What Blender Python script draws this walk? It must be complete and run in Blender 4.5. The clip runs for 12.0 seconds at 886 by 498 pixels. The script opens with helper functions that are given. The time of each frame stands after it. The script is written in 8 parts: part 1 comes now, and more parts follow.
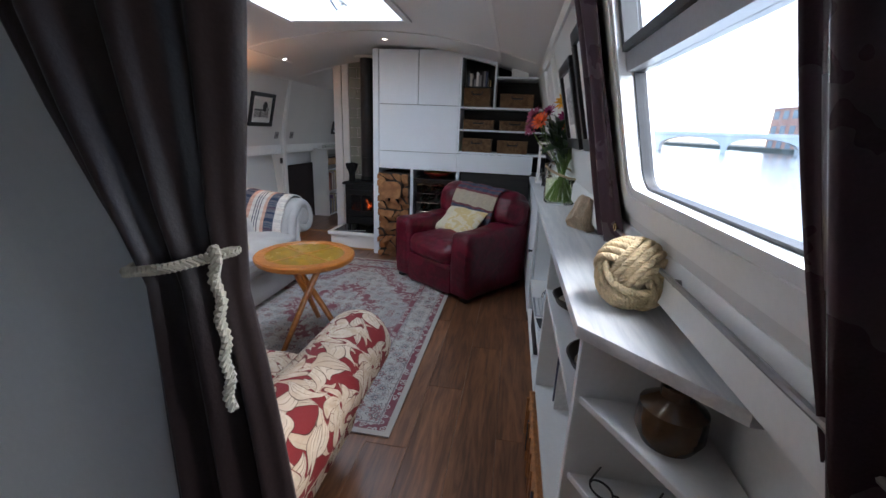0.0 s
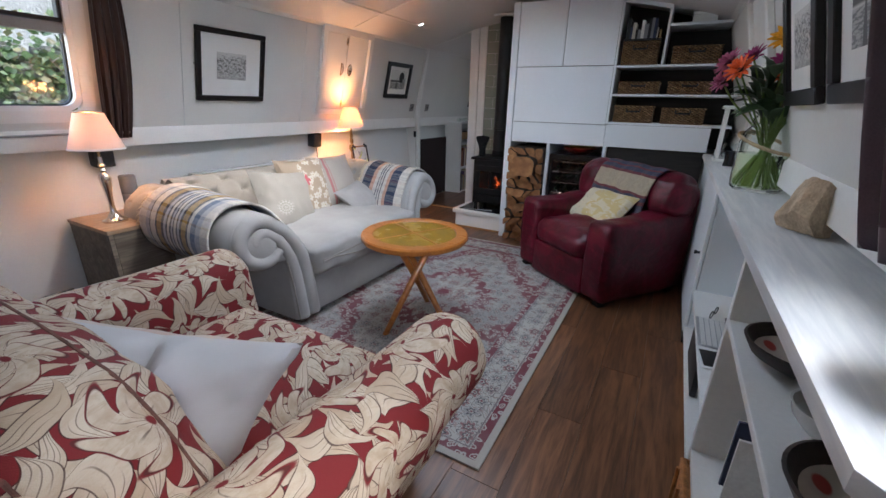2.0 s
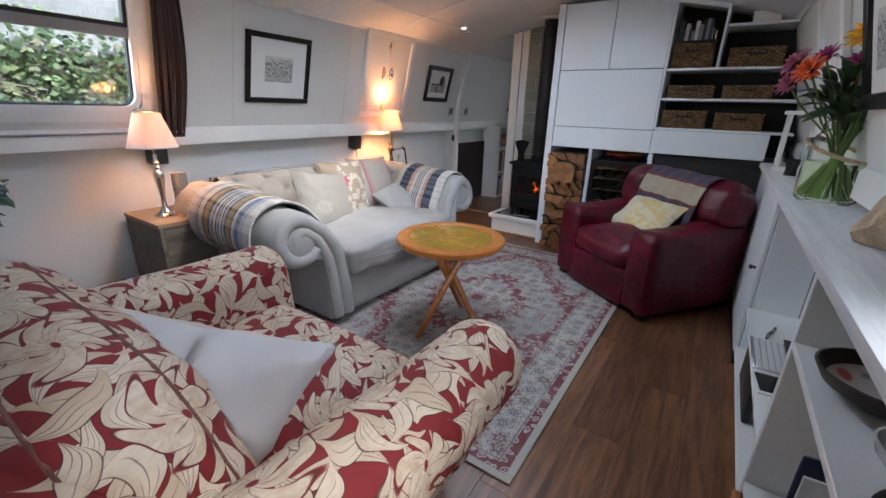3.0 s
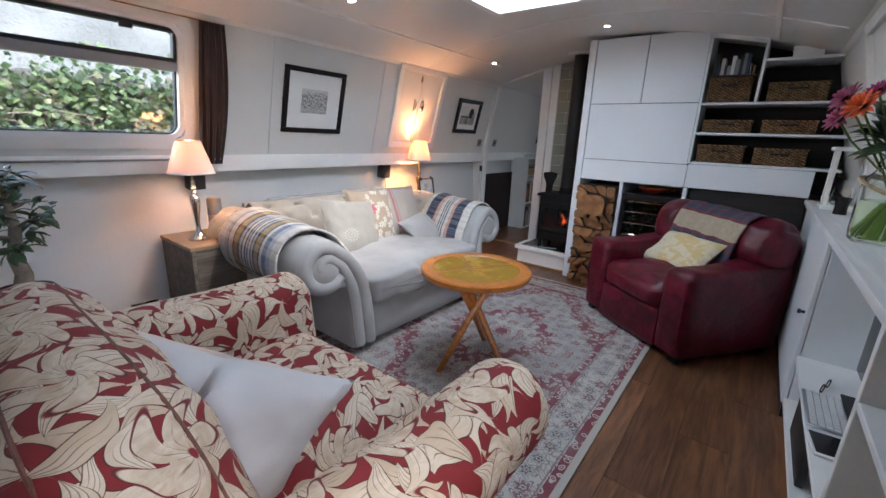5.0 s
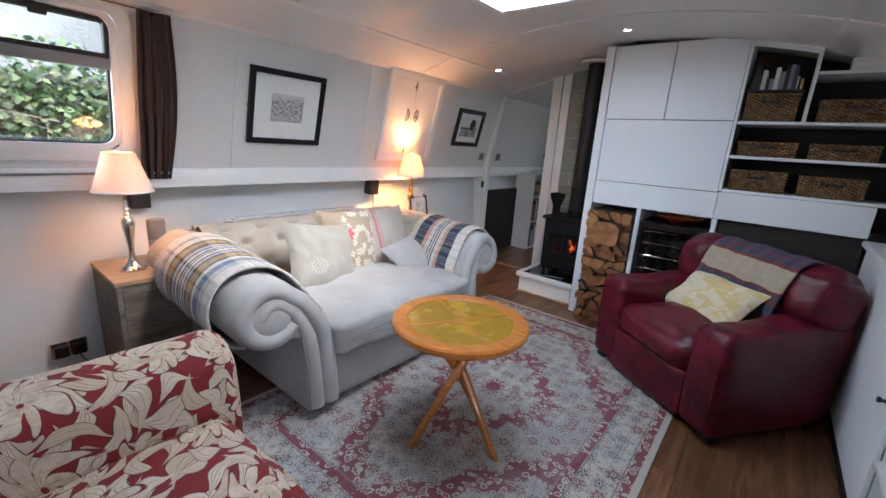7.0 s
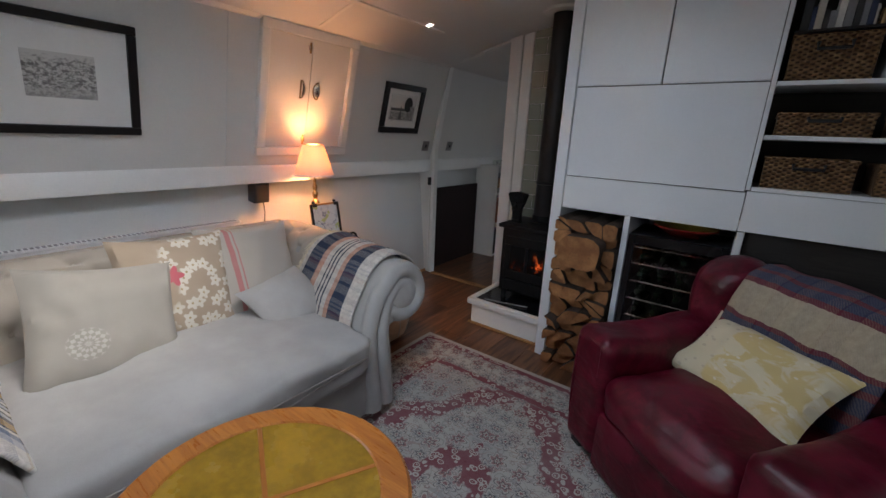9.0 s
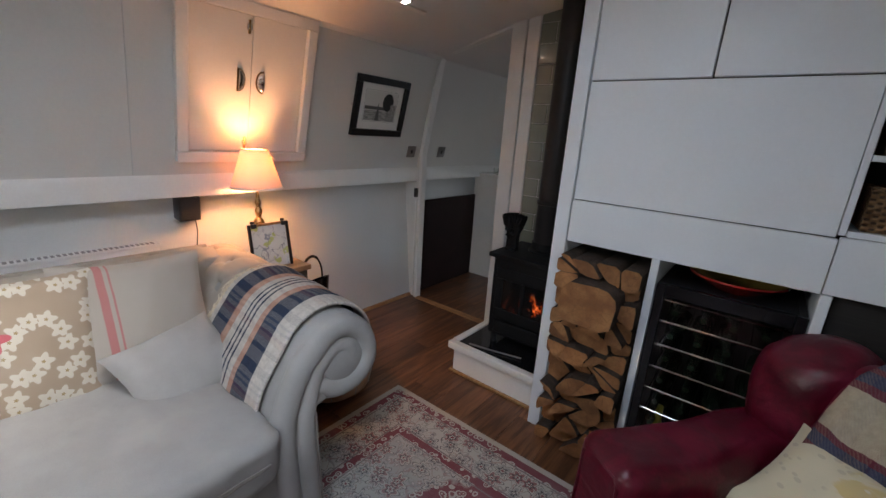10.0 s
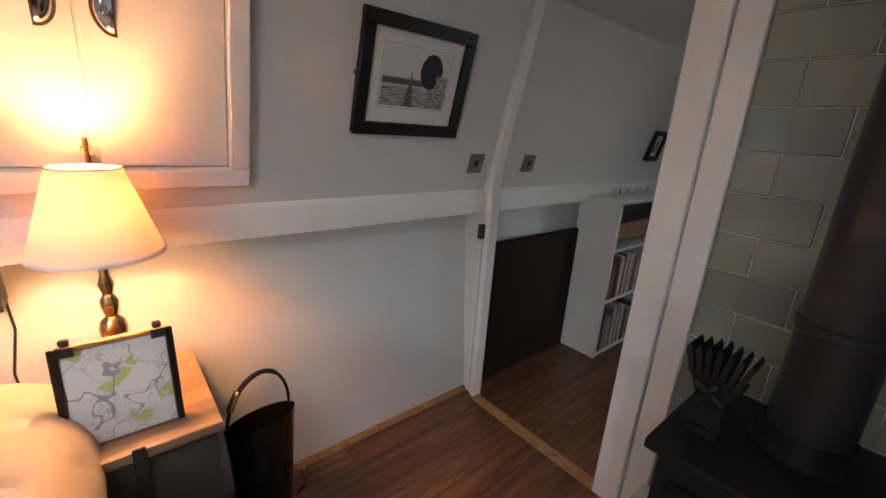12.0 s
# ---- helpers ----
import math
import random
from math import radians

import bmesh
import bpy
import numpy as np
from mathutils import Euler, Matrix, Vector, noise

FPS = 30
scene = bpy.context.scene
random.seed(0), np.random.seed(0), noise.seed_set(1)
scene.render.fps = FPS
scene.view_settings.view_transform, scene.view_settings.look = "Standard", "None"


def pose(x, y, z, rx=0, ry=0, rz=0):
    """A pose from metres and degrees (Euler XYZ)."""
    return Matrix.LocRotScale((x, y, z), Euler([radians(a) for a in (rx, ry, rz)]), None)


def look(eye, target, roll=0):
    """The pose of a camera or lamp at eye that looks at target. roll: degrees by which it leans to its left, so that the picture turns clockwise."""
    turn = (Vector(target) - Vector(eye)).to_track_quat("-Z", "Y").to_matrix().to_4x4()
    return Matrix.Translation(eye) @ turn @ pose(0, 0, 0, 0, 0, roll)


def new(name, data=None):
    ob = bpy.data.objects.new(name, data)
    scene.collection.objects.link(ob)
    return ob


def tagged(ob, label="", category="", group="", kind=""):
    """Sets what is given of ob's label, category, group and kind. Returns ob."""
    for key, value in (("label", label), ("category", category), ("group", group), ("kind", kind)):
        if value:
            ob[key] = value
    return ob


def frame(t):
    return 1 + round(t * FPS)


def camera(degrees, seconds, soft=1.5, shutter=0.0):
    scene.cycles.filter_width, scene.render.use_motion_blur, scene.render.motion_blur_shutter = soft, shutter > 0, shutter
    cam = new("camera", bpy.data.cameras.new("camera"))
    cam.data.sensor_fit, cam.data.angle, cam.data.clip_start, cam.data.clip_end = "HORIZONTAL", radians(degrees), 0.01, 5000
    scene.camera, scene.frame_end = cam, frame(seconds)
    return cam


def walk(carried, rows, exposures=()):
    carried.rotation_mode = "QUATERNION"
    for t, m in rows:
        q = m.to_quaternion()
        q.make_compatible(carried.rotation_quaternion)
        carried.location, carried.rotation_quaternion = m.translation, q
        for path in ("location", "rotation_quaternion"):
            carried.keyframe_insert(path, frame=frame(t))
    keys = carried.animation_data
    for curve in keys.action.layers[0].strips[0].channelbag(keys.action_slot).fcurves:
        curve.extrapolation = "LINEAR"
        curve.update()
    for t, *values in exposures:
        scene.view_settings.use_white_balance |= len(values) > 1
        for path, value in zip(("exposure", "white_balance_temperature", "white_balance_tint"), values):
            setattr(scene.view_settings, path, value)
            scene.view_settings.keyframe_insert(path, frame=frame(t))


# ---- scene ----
from mathutils.bvhtree import BVHTree

cam = camera(94.9, 12.0)
PATH = [
    (0, (0.022, 1.528, 1.352), (-0.28, 3.424, 0.794), 2.4),
    (0.5, (0.027, 1.731, 1.349), (-0.361, 3.612, 0.791), 1.7),
    (1, (0.024, 1.865, 1.306), (-0.523, 3.681, 0.671), 2.6),
    (1.5, (0.002, 1.924, 1.272), (-0.777, 3.63, 0.578), 1.7),
    (2, (-0.015, 1.939, 1.272), (-0.915, 3.593, 0.598), 1.3),
    (2.5, (-0.032, 1.957, 1.267), (-1.013, 3.566, 0.598), 1.5),
    (4.5, (-0.056, 1.958, 1.249), (-1.204, 3.492, 0.677), 2.0),
    (5, (-0.064, 1.989, 1.264), (-1.234, 3.522, 0.734), 2.3),
    (5.5, (-0.059, 2.05, 1.297), (-1.242, 3.578, 0.78), 2.5),
    (6, (-0.095, 2.119, 1.296), (-1.236, 3.678, 0.778), 3.1),
    (6.5, (-0.147, 2.279, 1.296), (-1.301, 3.824, 0.765), 3.6),
    (7, (-0.252, 2.43, 1.326), (-1.454, 3.948, 0.827), 3.8),
    (8, (-0.335, 2.925, 1.328), (-1.51, 4.46, 0.808), 3.2),
    (9, (-0.545, 3.479, 1.321), (-1.682, 5.032, 0.779), 2.5),
    (9.5, (-0.653, 3.767, 1.335), (-1.812, 5.31, 0.813), 2.5),
    (10, (-0.738, 4.064, 1.357), (-1.922, 5.582, 0.815), 3.7),
    (10.5, (-0.937, 4.338, 1.354), (-2.115, 5.863, 0.819), 4.0),
    (11, (-1.163, 4.574, 1.366), (-2.509, 5.949, 0.82), 3.3),
    (11.5, (-1.387, 4.836, 1.359), (-2.879, 6.041, 0.793), 3.7),
    (12, (-1.63, 5.126, 1.352), (-3.083, 6.378, 0.784), 3.8),
]
EXPO, KELVIN, SKY, SUN, SKYLIGHT, LAMP1, LAMP2 = 2.75, 5950.0, 0.15, 0.5, 2.9, 0.85, 3.4
LIGHT = ((0, -0.15, 150), (0.5, -0.78, 250), (1, -1.0, 250), (1.5, -0.40, 250), (2.5, 0.0, 250), (4.5, 0.02, 230), (5.5, 0.18, 200), (7, 0.20, 180), (9, -0.70, 500), (9.5, -0.65, 550), (10, -0.48, 620), (10.5, -0.13, 700), (11, -0.17, 800), (12, 0.03, 900))
walk(cam, [(t, look(eye, target, roll)) for t, eye, target, roll in PATH], exposures=[(t, EXPO + e, KELVIN + k, 10.0) for t, e, k in LIGHT])

# ---- world, sun, lights ----
world = bpy.data.worlds.new("overcast")
scene.world = world
world.use_nodes = True
wn, wl = world.node_tree.nodes, world.node_tree.links
sky = wn.new("ShaderNodeTexSky")
sky.sky_type, sky.sun_disc = "NISHITA", False
sky.sun_elevation, sky.sun_rotation = radians(54), radians(69.4)
sky.air_density, sky.dust_density, sky.ozone_density = 1.0, 2.0, 2.0
wl.new(sky.outputs["Color"], wn["Background"].inputs["Color"])
wn["Background"].inputs["Strength"].default_value = SKY


def lamp(name, kind, energy, colour, m, **kw):
    data = bpy.data.lights.new(name, kind)
    data.energy, data.color = energy, colour
    if "size" in kw:
        data.size = kw["size"]
    if "size_y" in kw:
        data.shape, data.size_y = "RECTANGLE", kw["size_y"]
    if "radius" in kw:
        data.shadow_soft_size = kw["radius"]
    if "angle" in kw:
        data.angle = kw["angle"]
    if "cone" in kw:
        data.spot_size, data.spot_blend = kw["cone"], 0.6
    ob = new(name, data)
    ob.matrix_world = m
    return ob


lamp("sun", "SUN", SUN, (1.0, 0.96, 0.9), look((8, 3, 12), (0, 0, 0)), angle=radians(20))
lamp("skylight_glow", "AREA", SKYLIGHT, (0.88, 0.95, 1.0), pose(-1.26, 4.0, 2.245), size=0.84, size_y=1.24)

# added fill lamps outside both windows, out of sight, standing in for sky light
lamp("window_glow", "AREA", 9.0, (0.95, 0.98, 1.0), look((0.64, 2.2, 2.6), (0.30, 2.35, 0.95)), size=1.2, size_y=0.5)
lamp("window_glow", "AREA", 14.0, (0.95, 0.98, 1.0), look((1.35, 1.0, 1.95), (-1.5, 5.7, 1.2)), size=0.9, size_y=0.6)
lamp("window_glow", "AREA", 9.0, (0.95, 1.0, 0.97), look((-3.95, 1.35, 1.85), (-0.9, 5.7, 1.3)), size=0.8, size_y=0.5)

# added fill lamp beyond the unseen opening in wall_fore, brightens the far cabin
lamp("window_glow", "AREA", 0.65, (0.95, 0.98, 1.0), look((-0.4, 9.3, 1.45), (-2.2, 7.2, 1.2)), size=0.8, size_y=0.9)

# ---- materials ----


class Graph:
    """A small builder for node materials."""

    def __init__(self, name):
        self.m = bpy.data.materials.new(name)
        self.m.use_nodes = True
        self.n, self.l = self.m.node_tree.nodes, self.m.node_tree.links
        self.bsdf = self.n["Principled BSDF"]

    def put(self, socket, value):
        if hasattr(value, "is_linked"):
            self.l.new(value, socket)
        elif isinstance(value, (tuple, list)) and len(value) == 3 and socket.type == "RGBA":
            socket.default_value = (*value, 1.0)
        else:
            socket.default_value = value

    def math(self, op, a, b=0.0, c=0.0):
        n = self.n.new("ShaderNodeMath")
        n.operation = op
        for s, v in zip(n.inputs, (a, b, c)):
            self.put(s, v)
        return n.outputs[0]

    def mix(self, f, a, b, blend="MIX"):
        n = self.n.new("ShaderNodeMix")
        n.data_type, n.blend_type = "RGBA", blend
        self.put(n.inputs["Factor"], f)
        self.put(n.inputs[6], a)
        self.put(n.inputs[7], b)
        return n.outputs[2]

    def coord(self, kind="Object"):
        return self.n.new("ShaderNodeTexCoord").outputs[kind]

    def xyz(self, v):
        n = self.n.new("ShaderNodeSeparateXYZ")
        self.put(n.inputs[0], v)
        return n.outputs

    def vec(self, x, y, z=0.0):
        n = self.n.new("ShaderNodeCombineXYZ")
        for s, v in zip(n.inputs, (x, y, z)):
            self.put(s, v)
        return n.outputs[0]

    def scaled(self, v, s, loc=(0, 0, 0), rot=(0, 0, 0)):
        n = self.n.new("ShaderNodeMapping")
        self.put(n.inputs["Vector"], v)
        n.inputs["Scale"].default_value = s if isinstance(s, tuple) else (s, s, s)
        n.inputs["Location"].default_value, n.inputs["Rotation"].default_value = loc, rot
        return n.outputs[0]

    def noise(self, v, scale, detail=3.0, rough=0.55, distort=0.0, out="Fac"):
        n = self.n.new("ShaderNodeTexNoise")
        self.put(n.inputs["Vector"], v)
        n.inputs["Scale"].default_value, n.inputs["Detail"].default_value = scale, detail
        n.inputs["Roughness"].default_value, n.inputs["Distortion"].default_value = rough, distort
        return n.outputs[out]

    def voronoi(self, v, scale, feature="F1", out="Distance", rand=1.0):
        n = self.n.new("ShaderNodeTexVoronoi")
        n.feature = feature
        self.put(n.inputs["Vector"], v)
        n.inputs["Scale"].default_value, n.inputs["Randomness"].default_value = scale, rand
        return n.outputs[out]

    def wave(self, v, scale, distort=2.0, detail=2.0, axis="X"):
        n = self.n.new("ShaderNodeTexWave")
        n.bands_direction = axis
        self.put(n.inputs["Vector"], v)
        n.inputs["Scale"].default_value, n.inputs["Distortion"].default_value, n.inputs["Detail"].default_value = scale, distort, detail
        return n.outputs["Fac"]

    def ramp(self, f, stops, constant=False):
        n = self.n.new("ShaderNodeValToRGB")
        n.color_ramp.interpolation = "CONSTANT" if constant else "LINEAR"
        els = n.color_ramp.elements
        while len(els) < len(stops):
            els.new(0.5)
        for e, (p, c) in zip(els, stops):
            e.position, e.color = p, (*c, 1.0) if isinstance(c, (tuple, list)) else (c, c, c, 1.0)
        self.put(n.inputs[0], f)
        return n.outputs[0]

    def step(self, f, lo, hi):
        n = self.n.new("ShaderNodeMapRange")
        n.interpolation_type = "SMOOTHSTEP"
        self.put(n.inputs["Value"], f)
        n.inputs["From Min"].default_value, n.inputs["From Max"].default_value = lo, hi
        return n.outputs["Result"]

    def rand(self):
        return self.n.new("ShaderNodeObjectInfo").outputs["Random"]

    def bump(self, h, strength=0.3, dist=0.01):
        n = self.n.new("ShaderNodeBump")
        n.inputs["Strength"].default_value, n.inputs["Distance"].default_value = strength, dist
        self.put(n.inputs["Height"], h)
        self.l.new(n.outputs[0], self.bsdf.inputs["Normal"])

    def done(self, colour, rough=0.5, metal=0.0, coat=0.0, sheen=0.0, spec=0.5):
        b = self.bsdf.inputs
        self.put(b["Base Color"], colour)
        self.put(b["Roughness"], rough)
        b["Metallic"].default_value, b["Coat Weight"].default_value = metal, coat
        b["Sheen Weight"].default_value, b["Specular IOR Level"].default_value = sheen, spec
        return self.m


def plain(name, c, rough=0.5, metal=0.0, var=0.12, scale=6.0, fine=90.0, bump=0.08, dist=0.003, coat=0.0, sheen=0.0, spec=0.5):
    """A surface of one colour with stains at a large scale and grain at a small one."""
    g = Graph(name)
    v = g.coord()
    big, small = g.noise(v, scale, 4), g.noise(v, fine, 3)
    f = g.math("ADD", g.math("MULTIPLY", big, 0.65), g.math("MULTIPLY", small, 0.35))
    lo, hi = tuple(x * (1 - var) for x in c), tuple(min(1, x * (1 + var)) for x in c)
    col = g.mix(g.step(f, 0.3, 0.7), lo, hi)
    r = g.math("ADD", g.math("MULTIPLY", g.math("SUBTRACT", big, 0.5), 0.08), rough)
    g.bump(small, bump, dist)
    return g.done(col, r, metal, coat, sheen, spec)


def boards(name, light, dark, along="Y", rough=0.4, scale=1.0, coat=0.0, per_piece=0.35):
    """Wood with its grain along one axis, varied from piece to piece."""
    g = Graph(name)
    r = g.rand()
    v = g.coord("Object")
    n = g.n.new("ShaderNodeVectorMath")
    n.operation = "ADD"
    g.put(n.inputs[0], v)
    g.put(n.inputs[1], g.vec(g.math("MULTIPLY", r, 37.0), g.math("MULTIPLY", r, 91.0), g.math("MULTIPLY", r, 13.0)))
    stretch = {"X": (0.09, 1, 1), "Y": (1, 0.09, 1), "Z": (1, 1, 0.09)}[along]
    s = g.scaled(n.outputs[0], tuple(a * scale for a in stretch))
    grain = g.noise(s, 26, 6, 0.62, 1.2)
    fine = g.noise(s, 130, 3)
    f = g.math("ADD", g.math("MULTIPLY", grain, 0.75), g.math("MULTIPLY", fine, 0.25))
    col = g.mix(g.step(f, 0.34, 0.68), dark, light)
    knots = g.step(g.noise(s, 7, 2), 0.62, 0.74)
    col = g.mix(g.math("MULTIPLY", knots, 0.5), col, tuple(x * 0.55 for x in dark))
    shade = g.math("ADD", g.math("MULTIPLY", g.math("SUBTRACT", r, 0.5), per_piece), 1.0)
    hsv = g.n.new("ShaderNodeHueSaturation")
    g.put(hsv.inputs["Color"], col)
    g.put(hsv.inputs["Value"], shade)
    g.bump(f, 0.12, 0.002)
    return g.done(hsv.outputs[0], g.math("ADD", g.math("MULTIPLY", fine, 0.2), rough - 0.1), coat=coat)


wall_paint = plain("wall_paint", (0.70, 0.69, 0.66), 0.55, var=0.035, scale=2.2, bump=0.05)
lower_paint = plain("lower_paint", (0.66, 0.67, 0.66), 0.5, var=0.04, scale=1.6, bump=0.05)
ceiling_paint = plain("ceiling_paint", (0.74, 0.73, 0.71), 0.36, var=0.02, scale=1.5, bump=0.0)
trim_paint = plain("trim_paint", (0.80, 0.79, 0.76), 0.38, var=0.04, scale=5, bump=0.06)
cabinet_paint = plain("cabinet_paint", (0.77, 0.80, 0.83), 0.38, var=0.025, scale=2.5, bump=0.04)
shelf_paint = plain("shelf_paint", (0.76, 0.76, 0.74), 0.42, var=0.05, scale=4, bump=0.06)
counter_wood = boards("counter_wood", (0.80, 0.80, 0.79), (0.64, 0.65, 0.66), "Y", 0.42, per_piece=0.04)
floor_wood = boards("floor_wood", (0.225, 0.100, 0.046), (0.080, 0.034, 0.017), "Y", 0.33, 0.8, per_piece=0.5)
dark_ply = boards("dark_ply", (0.024, 0.020, 0.018), (0.010, 0.008, 0.008), "X", 0.65)
oak = boards("oak", (0.42, 0.24, 0.10), (0.26, 0.13, 0.05), "Z", 0.45)
table_wood = boards("table_wood", (0.50, 0.19, 0.035), (0.33, 0.10, 0.018), "X", 0.3, 1.4, coat=0.25)
table_inlay = plain("table_inlay", (0.30, 0.168, 0.013), 0.27, var=0.28, scale=9, fine=60, bump=0.05, coat=0.3)
grey_wood = boards("grey_wood", (0.19, 0.155, 0.12), (0.095, 0.075, 0.058), "Y", 0.65)
brown_top = boards("brown_top", (0.36, 0.25, 0.16), (0.20, 0.125, 0.075), "Y", 0.5)
frame_black = plain("frame_black", (0.010, 0.008, 0.008), 0.38, var=0.25, spec=0.35)
mount_white = plain("mount_white", (0.78, 0.77, 0.74), 0.7, var=0.03)
linen = plain("linen", (0.35, 0.315, 0.27), 0.85, var=0.09, scale=5, fine=420, bump=0.25, dist=0.002, sheen=0.08)
linen_cool = plain("linen_cool", (0.335, 0.33, 0.32), 0.85, var=0.10, scale=7, fine=420, bump=0.25, dist=0.002, sheen=0.08)
piping = plain("piping", (0.26, 0.24, 0.22), 0.85, var=0.1)


def leather_material():
    """Crimson hide: worn paler patches, broad creases and a fine pebble grain."""
    g = Graph("red_leather")
    v = g.coord()
    worn = g.step(g.noise(v, 6.0, 5, 0.65, 0.8), 0.38, 0.66)
    patch = g.step(g.noise(v, 19.0, 4, 0.6), 0.52, 0.66)
    col = g.mix(worn, (0.055, 0.0012, 0.007), (0.118, 0.0030, 0.017))
    col = g.mix(g.math("MULTIPLY", patch, 0.35), col, (0.165, 0.007, 0.030))
    crease = g.noise(g.scaled(v, (1.0, 1.0, 1.6)), 7.0, 3, 0.5, 0.5)
    fine = g.noise(v, 190, 2)
    g.bump(g.math("ADD", g.math("MULTIPLY", crease, 1.0), g.math("MULTIPLY", fine, 0.06)), 0.45, 0.02)
    return g.done(col, g.math("ADD", 0.34, g.math("MULTIPLY", worn, 0.14)), coat=0.03, spec=0.36)


red_leather = leather_material()
black_iron = plain("black_iron", (0.007, 0.007, 0.0075), 0.6, spec=0.25, var=0.3, scale=14, fine=220, bump=0.2, dist=0.002)
flue_iron = plain("flue_iron", (0.016, 0.014, 0.014), 0.42, var=0.3, scale=5, fine=180, bump=0.08, spec=0.35)
black_gloss = plain("black_gloss", (0.010, 0.010, 0.012), 0.12, var=0.2)
black_plastic = plain("black_plastic", (0.018, 0.018, 0.020), 0.45, var=0.2)
grey_metal = plain("grey_metal", (0.30, 0.29, 0.29), 0.38, 0.8, var=0.15)
chrome = plain("chrome", (0.72, 0.68, 0.64), 0.12, 1.0, var=0.05, bump=0.0)
brass = plain("brass", (0.55, 0.36, 0.17), 0.25, 1.0, var=0.1, bump=0.02)
curtain_cloth = plain("curtain_cloth", (0.034, 0.018, 0.015), 0.42, var=0.25, scale=4, fine=300, bump=0.12, sheen=0.1)
plum_satin = plain("plum_satin", (0.055, 0.028, 0.040), 0.27, var=0.25, scale=4, fine=300, bump=0.06)
rope_jute = plain("rope_jute", (0.46, 0.36, 0.22), 0.9, var=0.3, scale=30, fine=240, bump=0.5, dist=0.003)
rope_ball_mat = plain("rope_ball_mat", (0.68, 0.53, 0.32), 0.9, var=0.25, scale=30, fine=260, bump=0.5, dist=0.003)
rope_cream = plain("rope_cream", (0.62, 0.54, 0.40), 0.9, var=0.2, scale=30, fine=260, bump=0.4, dist=0.002)
upvc = plain("upvc", (0.82, 0.82, 0.81), 0.3, var=0.02, bump=0.02)
rubber = plain("rubber", (0.02, 0.02, 0.022), 0.6, var=0.2)
alloy = plain("alloy", (0.45, 0.46, 0.48), 0.35, 0.9, var=0.08)
glass_mat = Graph("glass")
glass_mat.bsdf.inputs["Transmission Weight"].default_value = 1.0
glass_mat.bsdf.inputs["IOR"].default_value = 1.45
glass_mat = glass_mat.done((1.0, 1.0, 1.0), 0.0)


def pane_material(name, shine):
    g = Graph(name)
    t = g.n.new("ShaderNodeBsdfTransparent")
    s = g.n.new("ShaderNodeBsdfGlossy")
    s.inputs["Roughness"].default_value = 0.02
    m = g.n.new("ShaderNodeMixShader")
    m.inputs[0].default_value = shine
    g.l.new(t.outputs[0], m.inputs[1])
    g.l.new(s.outputs[0], m.inputs[2])
    g.l.new(m.outputs[0], g.n["Material Output"].inputs["Surface"])
    return g.m


pane_mat, cool_pane_mat = pane_material("pane", 0.07), pane_material("fridge_pane", 0.025)


def glow(name, c, strength):
    g = Graph(name)
    g.bsdf.inputs["Emission Color"].default_value = (*c, 1)
    g.bsdf.inputs["Emission Strength"].default_value = strength
    return g.done(c, 0.6)


# ---- mesh helpers ----


def box(x0, x1, y0, y1, z0, z1, bev=0.003, seg=1):
    bm = bmesh.new()
    bmesh.ops.create_cube(bm, size=1.0)
    for v in bm.verts:
        v.co = Vector((x0 + (v.co.x + 0.5) * (x1 - x0), y0 + (v.co.y + 0.5) * (y1 - y0), z0 + (v.co.z + 0.5) * (z1 - z0)))
    if bev:
        bmesh.ops.bevel(bm, geom=bm.edges[:], offset=min(bev, 0.45 * min(abs(x1 - x0), abs(y1 - y0), abs(z1 - z0))), segments=seg, affect="EDGES", profile=0.6)
    return bm


def prism(poly, axis, a, b, bev=0.0, seg=1):
    """A flat outline pushed along an axis from a to b. The outline lies in the other two axes, in order."""
    bm = bmesh.new()

    def at(p, h):
        return {"x": (h, p[0], p[1]), "y": (p[0], h, p[1]), "z": (p[0], p[1], h)}[axis]

    lo, hi = [bm.verts.new(at(p, a)) for p in poly], [bm.verts.new(at(p, b)) for p in poly]
    bm.faces.new(lo)
    bm.faces.new(hi)
    n = len(poly)
    for i in range(n):
        bm.faces.new((lo[i], lo[(i + 1) % n], hi[(i + 1) % n], hi[i]))
    bmesh.ops.recalc_face_normals(bm, faces=bm.faces)
    if bev:
        ends = [e for e in bm.edges if len({v in lo for v in e.verts}) == 1]
        bmesh.ops.bevel(bm, geom=ends, offset=bev, segments=seg, affect="EDGES", profile=0.6)
    return bm


def lathe(profile, n=32, centre=(0, 0, 0)):
    bm = bmesh.new()
    rings = []
    for r, z in profile:
        if r < 1e-6:
            rings.append([bm.verts.new((centre[0], centre[1], centre[2] + z))])
        else:
            rings.append([bm.verts.new((centre[0] + r * math.cos(2 * math.pi * i / n), centre[1] + r * math.sin(2 * math.pi * i / n), centre[2] + z)) for i in range(n)])
    for a, b in zip(rings, rings[1:]):
        for i in range(n):
            q = [a[i % len(a)], a[(i + 1) % len(a)], b[(i + 1) % len(b)], b[i % len(b)]]
            q = list(dict.fromkeys(q))
            if len(q) > 2:
                bm.faces.new(q)
    bmesh.ops.recalc_face_normals(bm, faces=bm.faces)
    return bm


